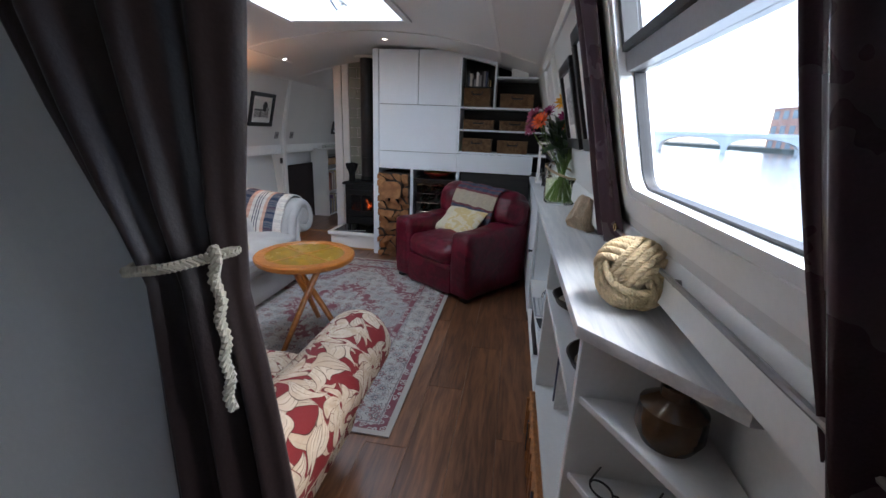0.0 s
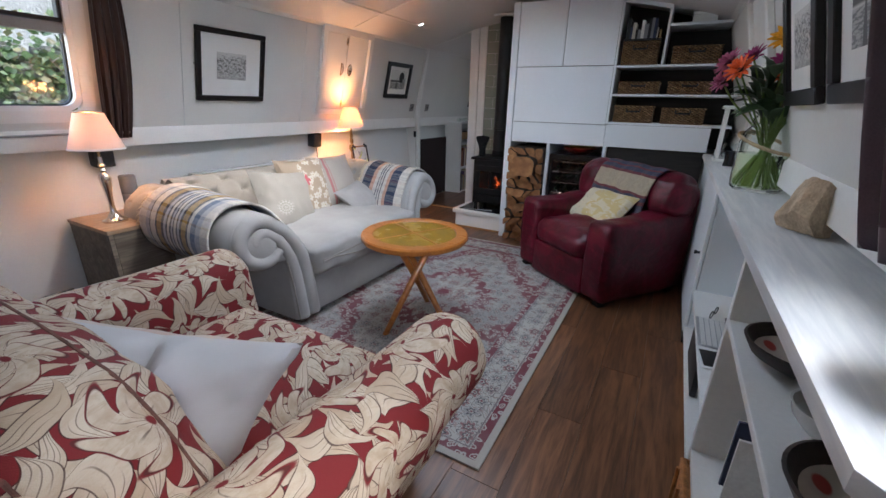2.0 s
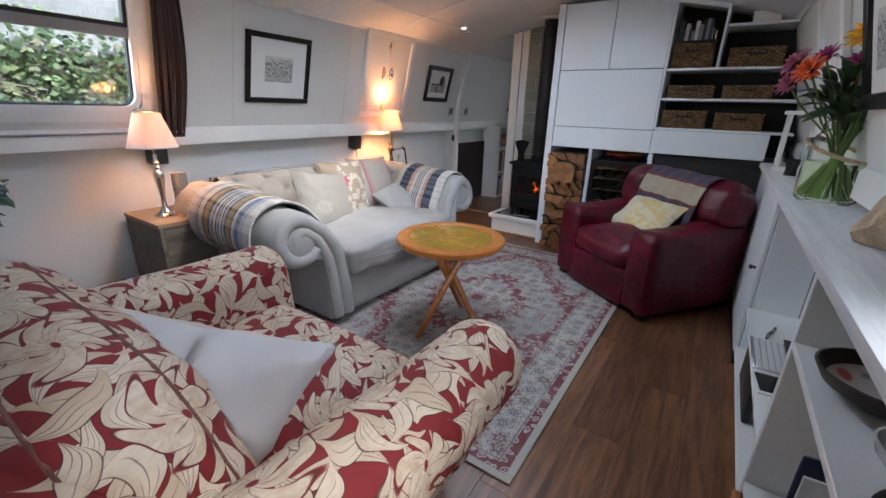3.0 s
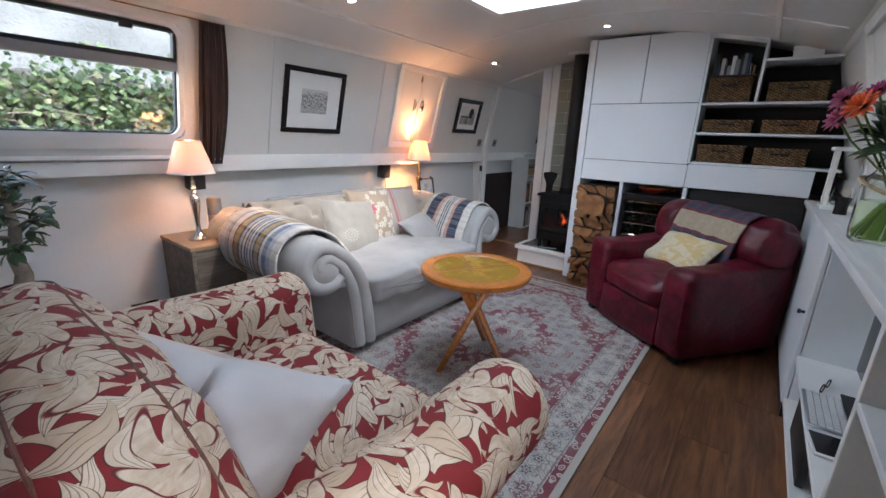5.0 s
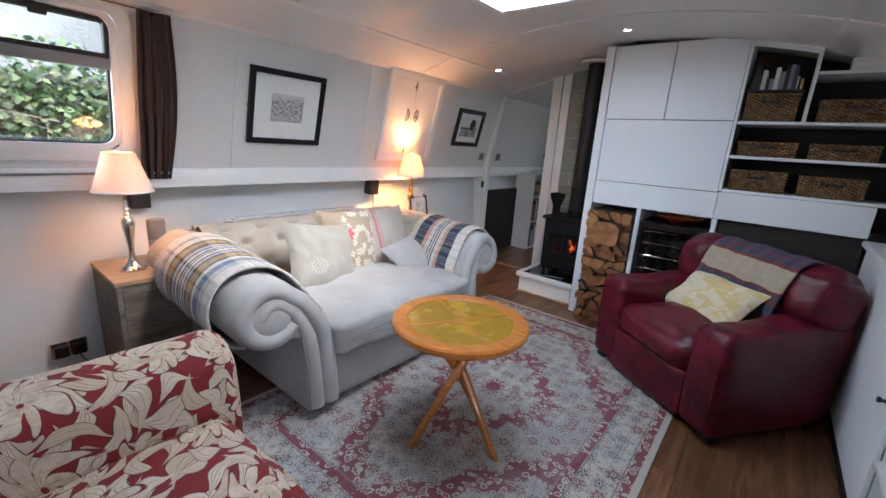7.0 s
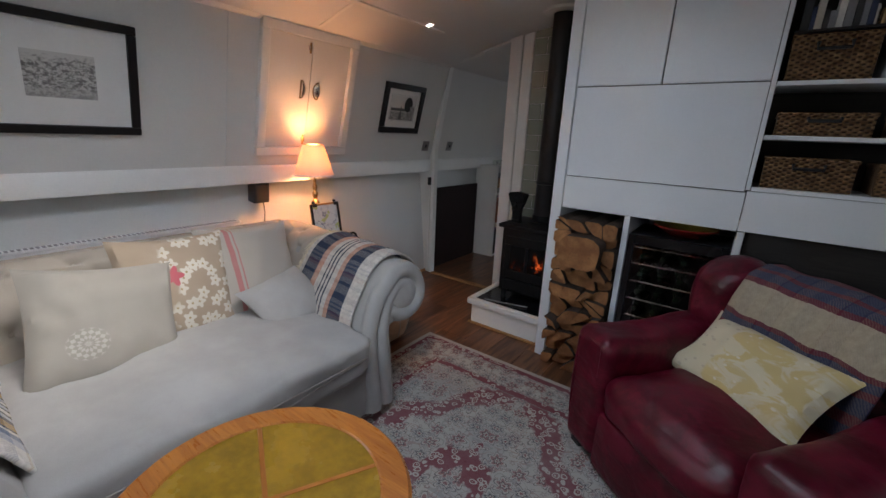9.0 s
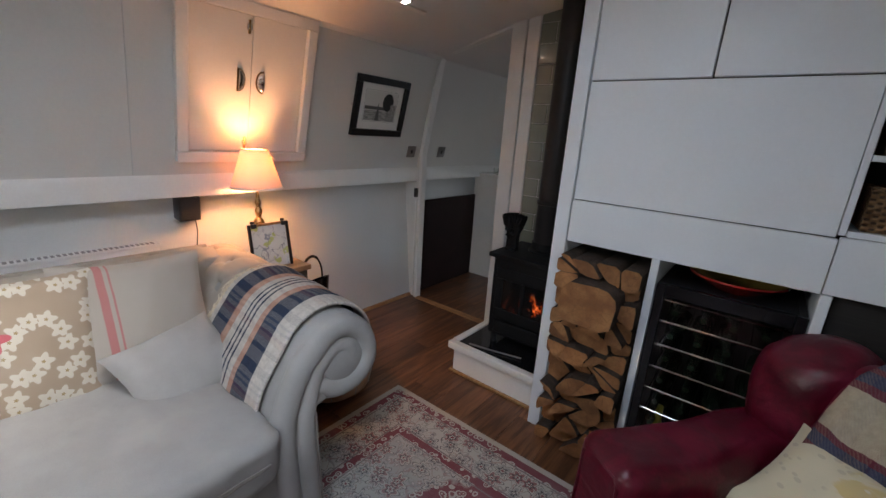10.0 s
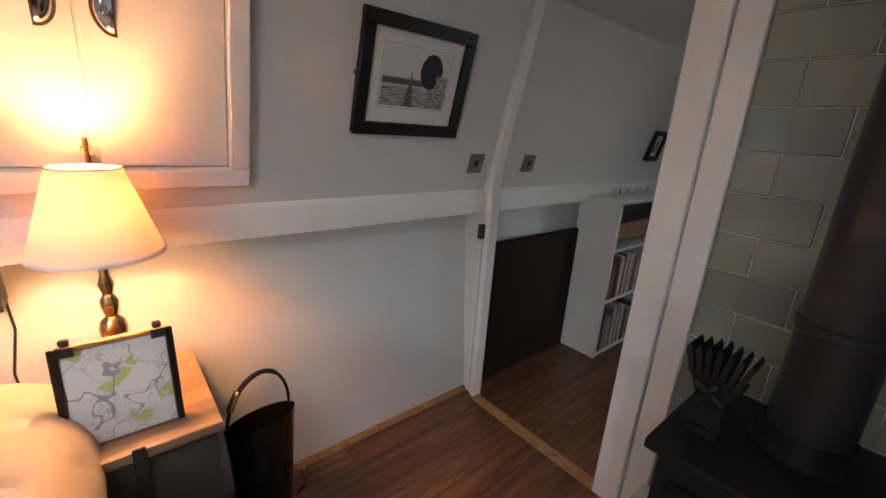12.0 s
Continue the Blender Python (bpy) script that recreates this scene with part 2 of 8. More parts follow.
def tube(pts, r, n=8, closed=False):
    """A round bar along points; r may be one radius or one for each point."""
    bm = bmesh.new()
    pts = [Vector(p) for p in pts]
    k = len(pts)
    rings = []
    up = None
    for i, p in enumerate(pts):
        if closed:
            d = pts[(i + 1) % k] - pts[i - 1]
        else:
            d = pts[min(i + 1, k - 1)] - pts[max(i - 1, 0)]
        d.normalize()
        if up is None:
            up = d.orthogonal().normalized()
        up = (up - d * up.dot(d)).normalized()
        side = d.cross(up)
        rr = r[i] if isinstance(r, (list, tuple)) else r
        rings.append([bm.verts.new(p + rr * (math.cos(2 * math.pi * j / n) * up + math.sin(2 * math.pi * j / n) * side)) for j in range(n)])
    pairs = list(zip(rings, rings[1:])) + ([(rings[-1], rings[0])] if closed else [])
    for a, b in pairs:
        for j in range(n):
            bm.faces.new((a[j], a[(j + 1) % n], b[(j + 1) % n], b[j]))
    if not closed:
        bm.faces.new(rings[0][::-1])
        bm.faces.new(rings[-1])
    bmesh.ops.recalc_face_normals(bm, faces=bm.faces)
    return bm


def sheet(fn, nu, nv, su=1.0, sv=1.0, wrap=False):
    """A surface fn(u, v), u and v from 0 to 1, with a UV map in metres (su by sv)."""
    bm = bmesh.new()
    uv = bm.loops.layers.uv.new("UVMap")
    g = [[bm.verts.new(fn(i / nu, j / nv)) for j in range(nv + 1)] for i in range(nu + 1)]
    for i in range(nu):
        for j in range(nv):
            f = bm.faces.new((g[i][j], g[i + 1][j], g[i + 1][j + 1], g[i][j + 1]))
            for loop, (a, b) in zip(f.loops, ((i, j), (i + 1, j), (i + 1, j + 1), (i, j + 1))):
                loop[uv].uv = (a / nu * su, b / nv * sv)
    return bm


def soft(w, d, h, r, n=10, puff=0.0, lump=0.0, seed=0.0, m=None):
    """A padded block w x d x h about its own centre, with round edges, a swollen top and a few soft lumps."""
    bm = bmesh.new()
    bmesh.ops.create_cube(bm, size=2.0)
    bmesh.ops.subdivide_edges(bm, edges=bm.edges[:], cuts=n, use_grid_fill=True)
    half = Vector((w / 2, d / 2, h / 2))
    r = min(r, *half)
    for v in bm.verts:
        c = v.co.copy()
        p = Vector((c.x * half.x, c.y * half.y, c.z * half.z))
        q = Vector([max(-(half[i] - r), min(half[i] - r, p[i])) for i in range(3)])
        e = p - q
        if e.length > 1e-9:
            p = q + e.normalized() * r
        bulge = (1 - c.x ** 2) * (1 - c.y ** 2)
        p.z += puff * bulge * c.z
        p.y += puff * 0.6 * (1 - c.x ** 2) * (1 - c.z ** 2) * c.y
        p.x += puff * 0.6 * (1 - c.y ** 2) * (1 - c.z ** 2) * c.x
        if lump:
            p += lump * noise.noise_vector(p * 5 + Vector((seed, seed * 2, 0))) + 0.35 * lump * noise.noise_vector(p * 14 + Vector((0, seed, seed)))
        v.co = p
    if m is not None:
        bm.transform(m)
    return bm


def pillow(w, h, t, m, n=24, lump=0.012, seed=0.0):
    """A scatter cushion w x h, t thick, with pinched corners, in its own x and y."""
    bm = bmesh.new()
    uv = bm.loops.layers.uv.new("UVMap")
    for side in (1, -1):
        g = []
        for i in range(n + 1):
            row = []
            for j in range(n + 1):
                a, b = 2 * i / n - 1, 2 * j / n - 1
                k = ((1 - a * a) * (1 - b * b)) ** 0.42
                x = a * w / 2 * (1 - 0.09 * (1 - b * b))
                y = b * h / 2 * (1 - 0.09 * (1 - a * a))
                z = side * t / 2 * k
                p = Vector((x, y, z))
                if k > 0:
                    p += Vector((0, 0, 1)) * lump * (noise.noise(p * 7 + Vector((seed, seed, seed))) + 0.6 * noise.noise(p * 17 + Vector((seed, 0, 0)))) * min(1, 3 * k)
                row.append(bm.verts.new(p))
            g.append(row)
        for i in range(n):
            for j in range(n):
                q = (g[i][j], g[i + 1][j], g[i + 1][j + 1], g[i][j + 1])
                f = bm.faces.new(q if side > 0 else q[::-1])
                for loop in f.loops:
                    loop[uv].uv = (loop.vert.co.x / w + 0.5, loop.vert.co.y / h + 0.5)
    bmesh.ops.remove_doubles(bm, verts=bm.verts[:], dist=0.0005)
    bm.transform(m)
    return bm


def join(*bms):
    out = bmesh.new()
    for b in bms:
        me = bpy.data.meshes.new("tmp")
        b.to_mesh(me)
        b.free()
        out.from_mesh(me)
        bpy.data.meshes.remove(me)
    return out


def mesh_of(name, bm, material, sharp=38):
    me = bpy.data.meshes.new(name)
    bm.to_mesh(me)
    bm.free()
    me.polygons.foreach_set("use_smooth", [True] * len(me.polygons))
    me.set_sharp_from_angle(angle=radians(sharp))
    if material:
        me.materials.append(material)
    return me


def part(name, bm, material, parent, label="", sharp=38):
    """Links a bmesh as one mesh object under a thing or a part. The bmesh is in the top thing's own axes."""
    ob = new(name, mesh_of(name, bm, material, sharp))
    if parent is not None:
        ob.parent = parent
    return tagged(ob, label) if label else ob


def thing(name, label, category, m=None, group=""):
    ob = new(name)
    ob.empty_display_size = 0.1
    if m is not None:
        ob.matrix_world = m
    return tagged(ob, label, category, group)


def solid(name, bm, material, label, category, group="", sharp=38):
    return tagged(part(name, bm, material, None, "", sharp), label, category, group)


def setting(name, bm, material, label, category, sharp=38):
    return tagged(part(name, bm, material, None, "", sharp), label, category, kind="structure")


def thicken(ob, t, offset=-1.0):
    mod = ob.modifiers.new("thickness", "SOLIDIFY")
    mod.thickness, mod.offset = t, offset
    return ob

# ---- the large structure ----
MID = -1.28          # the boat's centre line
BULK = 6.5           # the bulkhead by the stove
ENTRY = 1.875         # the bulkhead where the walk begins


def ceil_z(x):
    return 2.13 - 0.116 * (x - MID) ** 2


def left_x(z):
    return -2.96 + 0.25 * (z - 1.10)


def right_x(z):
    return 2 * MID - left_x(z)


def side_panel(side, y0, y1, z0, z1, t=0.07):
    """A piece of the leaning upper wall."""
    f = left_x if side < 0 else right_x
    return prism([(f(z0), z0), (f(z1), z1), (f(z1) + side * t, z1), (f(z0) + side * t, z0)], "y", y0, y1)


# the aft window is never in view, its width sets the entry's brightness
WIN_L, WIN_R, WIN_UNSEEN, WZ = (1.90, 3.07), (1.55, 2.82), (1.06, 1.34), (1.185, 1.82)
for side, name, (w0, w1) in ((-1, "wall_left", WIN_L), (1, "wall_right", WIN_R)):
    bits = [side_panel(side, 0.3, 9.0, 1.0, WZ[0]), side_panel(side, 0.3, 9.0, WZ[1], 1.93), side_panel(side, w1, 9.0, WZ[0], WZ[1])]
    bits += [side_panel(side, 0.3, WIN_UNSEEN[0], WZ[0], WZ[1]), side_panel(side, WIN_UNSEEN[1], w0, WZ[0], WZ[1])] if side > 0 else [side_panel(side, 0.3, w0, WZ[0], WZ[1])]
    setting(name, join(*bits), wall_paint, "off-white painted boat wall leaning inwards", "wall")
setting("wall_left_lower", prism([(-2.98, 0), (-3.08, 1.0), (-3.16, 1.0), (-3.06, 0)], "y", 0.3, 9.0), lower_paint, "cool white painted lower hull lining", "wall")
setting("wall_right_lower", prism([(0.46, 0), (0.52, 1.0), (0.60, 1.0), (0.54, 0)], "y", 0.3, 9.0), lower_paint, "cool white painted lower hull lining", "wall")
# the ledge that runs along both sides at the gunwale
setting("trim_ledge_left", prism([(-3.09, 0.985), (-2.945, 0.985), (-2.945, 1.075), (-2.958, 1.092), (-3.03, 1.092), (-3.09, 1.0)], "y", 0.3, 9.0), trim_paint, "white painted gunwale ledge along the wall", "trim")
setting("trim_ledge_right", prism([(0.53, 0.985), (0.385, 0.985), (0.385, 1.075), (0.398, 1.092), (0.47, 1.092), (0.53, 1.0)], "y", 0.3, 9.0), trim_paint, "white painted gunwale ledge along the wall", "trim")
# thin battens over the wall joints
for y in (3.62, 4.63):
    for z0, z1 in ((1.095, 1.86),):
        setting("trim_joint", prism([(left_x(z0) + 0.0035, z0), (left_x(z1) + 0.0035, z1), (left_x(z1) - 0.01, z1), (left_x(z0) - 0.01, z0)], "y", y, y + 0.003), lower_paint, "fine joint between wall boards", "trim")
setting("trim_cornice_left", prism([(-2.79, 1.865), (-2.755, 1.865), (-2.735, 1.883), (-2.745, 1.9), (-2.79, 1.9)], "y", 1.72, BULK), trim_paint, "slim white cornice where wall meets ceiling", "trim")
setting("trim_cornice_right", prism([(0.23, 1.865), (0.195, 1.865), (0.175, 1.883), (0.185, 1.9), (0.23, 1.9)], "y", 1.72, BULK), trim_paint, "slim white cornice where wall meets ceiling", "trim")

# ceiling, open at the skylight
SKX, SKY_Y = (-1.71, -0.81), (3.35, 4.68)


def ceiling_mesh():
    bm = bmesh.new()
    xs = [-2.80, -2.6, -2.4, -2.2, -2.0, -1.85, SKX[0], -1.55, -1.4, -1.28, -1.15, -1.0, SKX[1], -0.65, -0.5, -0.3, -0.1, 0.1, 0.26]
    ys = [0.3, SKY_Y[0], SKY_Y[1], 9.0]
    low = [[bm.verts.new((x, y, ceil_z(x))) for y in ys] for x in xs]
    top = [[bm.verts.new((x, y, ceil_z(x) + 0.06)) for y in ys] for x in xs]
    hole = lambda i, j: j == 1 and SKX[0] - 1e-6 <= xs[i] and xs[i + 1] <= SKX[1] + 1e-6
    for i in range(len(xs) - 1):
        for j in range(len(ys) - 1):
            if not hole(i, j):
                bm.faces.new((low[i][j], low[i][j + 1], low[i + 1][j + 1], low[i + 1][j]))
                bm.faces.new((top[i][j], top[i + 1][j], top[i + 1][j + 1], top[i][j + 1]))
    return bm


setting("ceiling", ceiling_mesh(), ceiling_paint, "glossy white panelled ceiling, curved across the boat", "ceiling")


def ceiling_strip(x0, x1, y0, y1, drop=0.008, n=14):
    """A flat batten that follows the ceiling's curve."""
    bm = bmesh.new()
    rows = []
    for i in range(n + 1):
        x = x0 + (x1 - x0) * i / n
        z = ceil_z(x)
        rows.append([bm.verts.new(c) for c in ((x, y0, z + 0.01), (x, y0, z - drop), (x, y1, z - drop), (x, y1, z + 0.01))])
    for a, b in zip(rows, rows[1:]):
        for k in range(3):
            bm.faces.new((a[k], a[k + 1], b[k + 1], b[k]))
    bm.faces.new(rows[0])
    bm.faces.new(rows[-1][::-1])
    bmesh.ops.recalc_face_normals(bm, faces=bm.faces)
    return bm


setting("trim_ceiling_long", ceiling_strip(-2.41, -2.385, 1.75, 5.9, 0.009, 2), trim_paint, "white batten along the ceiling", "trim")
setting("trim_ceiling_long", ceiling_strip(-0.175, -0.15, 1.75, 5.7, 0.009, 2), trim_paint, "white batten along the ceiling", "trim")
for y in (5.12, 2.75):
    setting("trim_ceiling_cross", ceiling_strip(-2.70, 0.14, y, y + 0.022, 0.006), trim_paint, "white batten across the ceiling", "trim")

# skylight
skylight = tagged(new("window_skylight"), "white framed skylight open to a pale sky", "skylight", kind="structure")
for nm, b in (("frame", box(SKX[0] - 0.03, SKX[0] + 0.02, SKY_Y[0] - 0.03, SKY_Y[1] + 0.03, 2.085, 2.30)),
              ("frame", box(SKX[1] - 0.02, SKX[1] + 0.03, SKY_Y[0] - 0.03, SKY_Y[1] + 0.03, 2.085, 2.30)),
              ("frame", box(SKX[0] + 0.021, SKX[1] - 0.021, SKY_Y[0] - 0.03, SKY_Y[0] + 0.02, 2.09, 2.30)),
              ("frame", box(SKX[0] + 0.021, SKX[1] - 0.021, SKY_Y[1] - 0.02, SKY_Y[1] + 0.03, 2.09, 2.30)),
              ("glazing_bar", box(-1.28, -1.24, SKY_Y[0] + 0.021, SKY_Y[1] - 0.021, 2.19, 2.225))):
    part(nm, b, upvc, skylight)
part("stay", tube([(-1.26, 4.62, 2.19), (-1.26, 4.5, 2.12), (-1.26, 4.3, 2.185)], 0.008), alloy, skylight)

# bulkhead by the stove, with the doorway through it
DOOR_L, POST_L, POST_R = -2.89, -2.185, -2.0


def door_edge(z):
    return DOOR_L if z < 1.2 else DOOR_L + (z - 1.2) * 0.195


setting("wall_bulkhead", join(
    prism([(-3.1, 0), (DOOR_L - 0.02, 0), (DOOR_L - 0.02, 1.2), (door_edge(1.9) - 0.02, 1.9), (-2.3, 2.03), (-2.165, 2.045), (-2.0, 2.06), (-2.0, 2.2), (-3.1, 2.2)], "y", BULK + 0.004, BULK + 0.034),
    box(-2.0, 0.6, BULK + 0.02, BULK + 0.06, 0, 2.2, 0)), wall_paint, "white painted bulkhead with an open doorway", "wall")
doorway = tagged(new("door_1"), "white painted frame round an open doorway", "door frame", kind="structure")
jamb = [(DOOR_L - 0.03, 0), (DOOR_L, 0), (DOOR_L, 1.2), (door_edge(1.9), 1.885), (POST_L, 2.02), (POST_L, 2.07), (door_edge(1.9) - 0.035, 1.935), (DOOR_L - 0.03, 1.215)]
part("jamb", prism(jamb, "y", BULK - 0.012, BULK + 0.045, 0.003), trim_paint, doorway)
part("post", box(POST_L, -2.085, BULK - 0.03, BULK + 0.06, 0, 2.12, 0.004), trim_paint, doorway)
part("post_board", box(-2.083, POST_R, BULK - 0.014, BULK + 0.019, 0, 2.12, 0.004), trim_paint, doorway)
part("bolt_plate", box(DOOR_L - 0.058, DOOR_L - 0.034, BULK - 0.03, BULK - 0.002, 0.86, 0.93, 0.002), black_plastic, doorway)
part("hinge_strip", box(DOOR_L - 0.05, DOOR_L - 0.036, BULK - 0.02, BULK - 0.002, 0.03, 0.84, 0.002), trim_paint, doorway)
setting("threshold", box(DOOR_L, POST_L, BULK - 0.03, BULK + 0.03, 0.0005, 0.008, 0.003), oak, "oak threshold strip in the doorway", "threshold")
setting("baseboard", prism([(-2.981, 0.0), (-2.960, 0.0), (-2.966, 0.018), (-2.981, 0.022)], "y", 1.75, BULK), oak, "slim oak beading along the foot of the wall", "baseboard")

# entry bulkhead, behind which the walk begins
setting("wall_entry", join(
    box(-3.2, -0.285, ENTRY - 0.04, ENTRY, 0, 2.2, 0), box(-0.285, 0.6, ENTRY - 0.04, ENTRY, 1.99, 2.2, 0)), wall_paint, "white painted bulkhead at the entry", "wall")
setting("wall_aft", box(-3.2, 0.7, 0.24, 0.30, 0, 2.2, 0), wall_paint, "plain white end wall", "wall")
# the opening is made up and out of view, it lets light into the cabin
setting("wall_fore", join(box(-3.2, -0.8, 9.0, 9.06, 0, 2.2, 0), box(0.0, 0.7, 9.0, 9.06, 0, 2.2, 0), box(-0.799, -0.001, 9.0, 9.06, 1.9, 2.2, 0), box(-0.799, -0.001, 9.0, 9.06, 0, 0.9, 0)), wall_paint, "plain white end wall of the far cabin with an unseen added opening", "wall")
setting("floor", box(-3.2, 0.7, 0.2, 9.1, -0.06, -0.012, 0), rubber, "dark subfloor under laminate planks", "floor")


# ---- windows ----
def window(name, side, y0, y1, z0, z1, bar, label):
    f = left_x if side < 0 else right_x
    w = tagged(new(name), label, "window", kind="structure")

    def plate(ya, yb, za, zb, out, depth):
        """A bar that lies in the leaning wall: from out (inwards of the wall's face) to depth behind."""
        return prism([(f(za) - side * out, za), (f(zb) - side * out, zb), (f(zb) + side * depth, zb), (f(za) + side * depth, za)], "y", ya, yb, 0.004)

    def ring(ya, yb, za, zb, width, out, depth, r):
        """A frame with round corners."""
        bm = bmesh.new()
        loops = []
        for inset, rad in ((0.0, r + width), (width, r)):
            pts = []
            a0, a1, b0, b1 = ya + inset, yb - inset, za + inset, zb - inset
            for cy, cz, s in ((a1 - rad, b1 - rad, 0), (a0 + rad, b1 - rad, 90), (a0 + rad, b0 + rad, 180), (a1 - rad, b0 + rad, 270)):
                for k in range(7):
                    a = radians(s + 15 * k)
                    pts.append((cy + rad * math.cos(a), cz + rad * math.sin(a)))
            loops.append(pts)
        n = len(loops[0])
        rows = []
        for pts, d in ((loops[0], -depth), (loops[0], out), (loops[1], out), (loops[1], -depth)):
            rows.append([bm.verts.new((f(z) - side * d, y, z)) for y, z in pts])
        for a, b in zip(rows, rows[1:] + rows[:1]):
            for i in range(n):
                bm.faces.new((a[i], a[(i + 1) % n], b[(i + 1) % n], b[i]))
        bmesh.ops.recalc_face_normals(bm, faces=bm.faces)
        return bm

    part("surround", ring(y0 - 0.055, y1 + 0.055, z0 - 0.055, z1 + 0.05, 0.06, 0.014, 0.0, 0.05), trim_paint, w)
    part("frame", ring(y0, y1, z0, z1, 0.03, 0.008, 0.07, 0.06), upvc, w)
    part("gasket", ring(y0 + 0.028, y1 - 0.028, z0 + 0.028, z1 - 0.028, 0.01, -0.03, 0.06, 0.05), rubber, w)
    zb = z0 + bar
    part("transom", plate(y0 + 0.03, y1 - 0.03, zb, zb + 0.045, -0.012, 0.06), alloy, w)
    part("fanlight_rail", plate(y0 + 0.045, y1 - 0.045, zb + 0.048, zb + 0.066, -0.004, 0.05), black_plastic, w)
    part("fanlight_rail", plate(y0 + 0.045, y1 - 0.045, z1 - 0.052, z1 - 0.034, -0.004, 0.05), black_plastic, w)
    for ya in (y0 + 0.032, y1 - 0.05):
        part("fanlight_stile", plate(ya, ya + 0.018, zb + 0.048, z1 - 0.034, -0.004, 0.05), black_plastic, w)
    part("catch", plate(y1 - 0.30, y1 - 0.24, z1 - 0.075, z1 - 0.04, 0.02, 0.0), black_plastic, w)
    for za, zc in ((z0 + 0.03, zb), (zb + 0.066, z1 - 0.05)):
        p = part("pane", plate(y0 + 0.035, y1 - 0.035, za, zc, -0.040, 0.044), pane_mat, w)
        p.visible_shadow = False
    return w


window("window_left", -1, *WIN_L, *WZ, 0.385, "white framed boat window with a hinged fanlight")
window("window_right", 1, *WIN_R, *WZ, 0.34, "white framed boat window with a hinged fanlight")
# unseen window, added to let daylight onto the entry wall and curtain
window("window_aft", 1, *WIN_UNSEEN, *WZ, 0.34, "white framed boat window beside the entry")



# ---- hearth and tiles ----
hearth = thing("hearth", "raised white hearth with a black slate top", "hearth")
HX0, HX1, HY0 = -2.0, -1.432, 5.815
part("plinth", box(HX0 + 0.015, HX1, HY0 + 0.015, BULK - 0.032, 0.0, 0.15, 0.003), trim_paint, hearth)
part("moulding", box(HX0 - 0.012, HX1, HY0 - 0.012, HY0 + 0.03, 0.152, 0.196, 0.008, 2), trim_paint, hearth)
part("moulding", box(HX0 - 0.012, HX0 + 0.03, HY0 + 0.032, BULK - 0.032, 0.152, 0.196, 0.008, 2), trim_paint, hearth)
part("slate", box(HX0 + 0.032, HX1, HY0 + 0.032, BULK - 0.032, 0.152, 0.188, 0.002), black_gloss, hearth, "polished black slate")
part("beading", box(HX0 - 0.002, HX1, HY0 - 0.004, HY0 + 0.013, 0.0005, 0.016, 0.003), oak, hearth)
part("beading", box(HX0 - 0.002, HX0 + 0.013, HY0 + 0.015, BULK - 0.032, 0.0005, 0.016, 0.003), oak, hearth)

# ---- built-in cabinet wall ----
CY = 5.74
cab = thing("wall_cabinet", "white flush cupboard unit above a log store", "cabinet")
part("side_panel", box(-1.432, -1.372, CY - 0.012, 6.45, 0.0, 2.10, 0.003), cabinet_paint, cab)
for x0, x1 in ((-1.368, -0.967), (-0.961, -0.553)):
    part("door", box(x0, x1, CY, CY + 0.02, 1.594, 2.098, 0.002), cabinet_paint, cab)
part("panel", box(-1.368, -0.553, CY, CY + 0.02, 1.132, 1.589, 0.002), cabinet_paint, cab)
part("fascia", box(-1.368, -0.546, CY - 0.008, CY + 0.012, 0.952, 1.128, 0.002), cabinet_paint, cab)
part("carcass", box(-1.370, -0.553, CY + 0.021, 6.44, 0.965, 2.10, 0.0), dark_ply, cab)
part("divider", box(-1.03, -1.0, CY - 0.004, 6.3, 0.0, 0.951, 0.003), cabinet_paint, cab)
part("store_back", box(-1.370, -1.031, 6.2, 6.22, 0.0, 0.951, 0.0), dark_ply, cab)

shelves = thing("shelf_unit", "white open shelving with a dark back", "shelves")
part("fascia", box(-0.543, 0.212, CY - 0.008, CY + 0.012, 0.955, 1.135, 0.002), cabinet_paint, shelves)
part("back", box(-0.55, 0.36, 6.06, 6.08, 0.96, 2.10, 0.0), dark_ply, shelves)
part("side", box(-0.551, -0.533, CY, 6.058, 1.14, 2.095, 0.002), cabinet_paint, shelves)
for z, x0, x1 in ((1.137, -0.531, 0.34), (1.358, -0.531, 0.33), (1.572, -0.531, 0.28), (1.853, -0.196, 0.20)):
    part("shelf", box(x0, x1, CY + 0.002, 6.058, z, z + 0.018, 0.002), cabinet_paint, shelves)
part("upright", box(-0.216, -0.198, CY + 0.002, 6.058, 1.591, 2.0, 0.002), cabinet_paint, shelves)
part("top_rail", ceiling_strip(-0.55, -0.2, CY, CY + 0.02, 0.03, 5), cabinet_paint, shelves)
part("divider", box(-0.545, -0.515, CY - 0.004, 6.3, 0.0, 0.951, 0.003), cabinet_paint, shelves)
part("dark_panel", box(-0.513, 0.21, CY + 0.03, CY + 0.05, 0.0, 0.953, 0.0), dark_ply, shelves)

# ---- side cabinets and the long counter ----
sidecab = thing("side_cabinet", "white flush side cupboard with a small knob", "cabinet")
part("door", box(0.218, 0.236, 4.40, 5.70, 0.075, 0.912, 0.002), cabinet_paint, sidecab)
part("plinth", box(0.226, 0.245, 4.40, 5.735, 0.0, 0.074, 0.0), dark_ply, sidecab)
part("end_panel", box(0.240, 0.475, 4.40, 4.418, 0.0, 0.912, 0.002), cabinet_paint, sidecab)
part("body", box(0.240, 0.475, 4.42, 5.735, 0.075, 0.912, 0.002), cabinet_paint, sidecab)
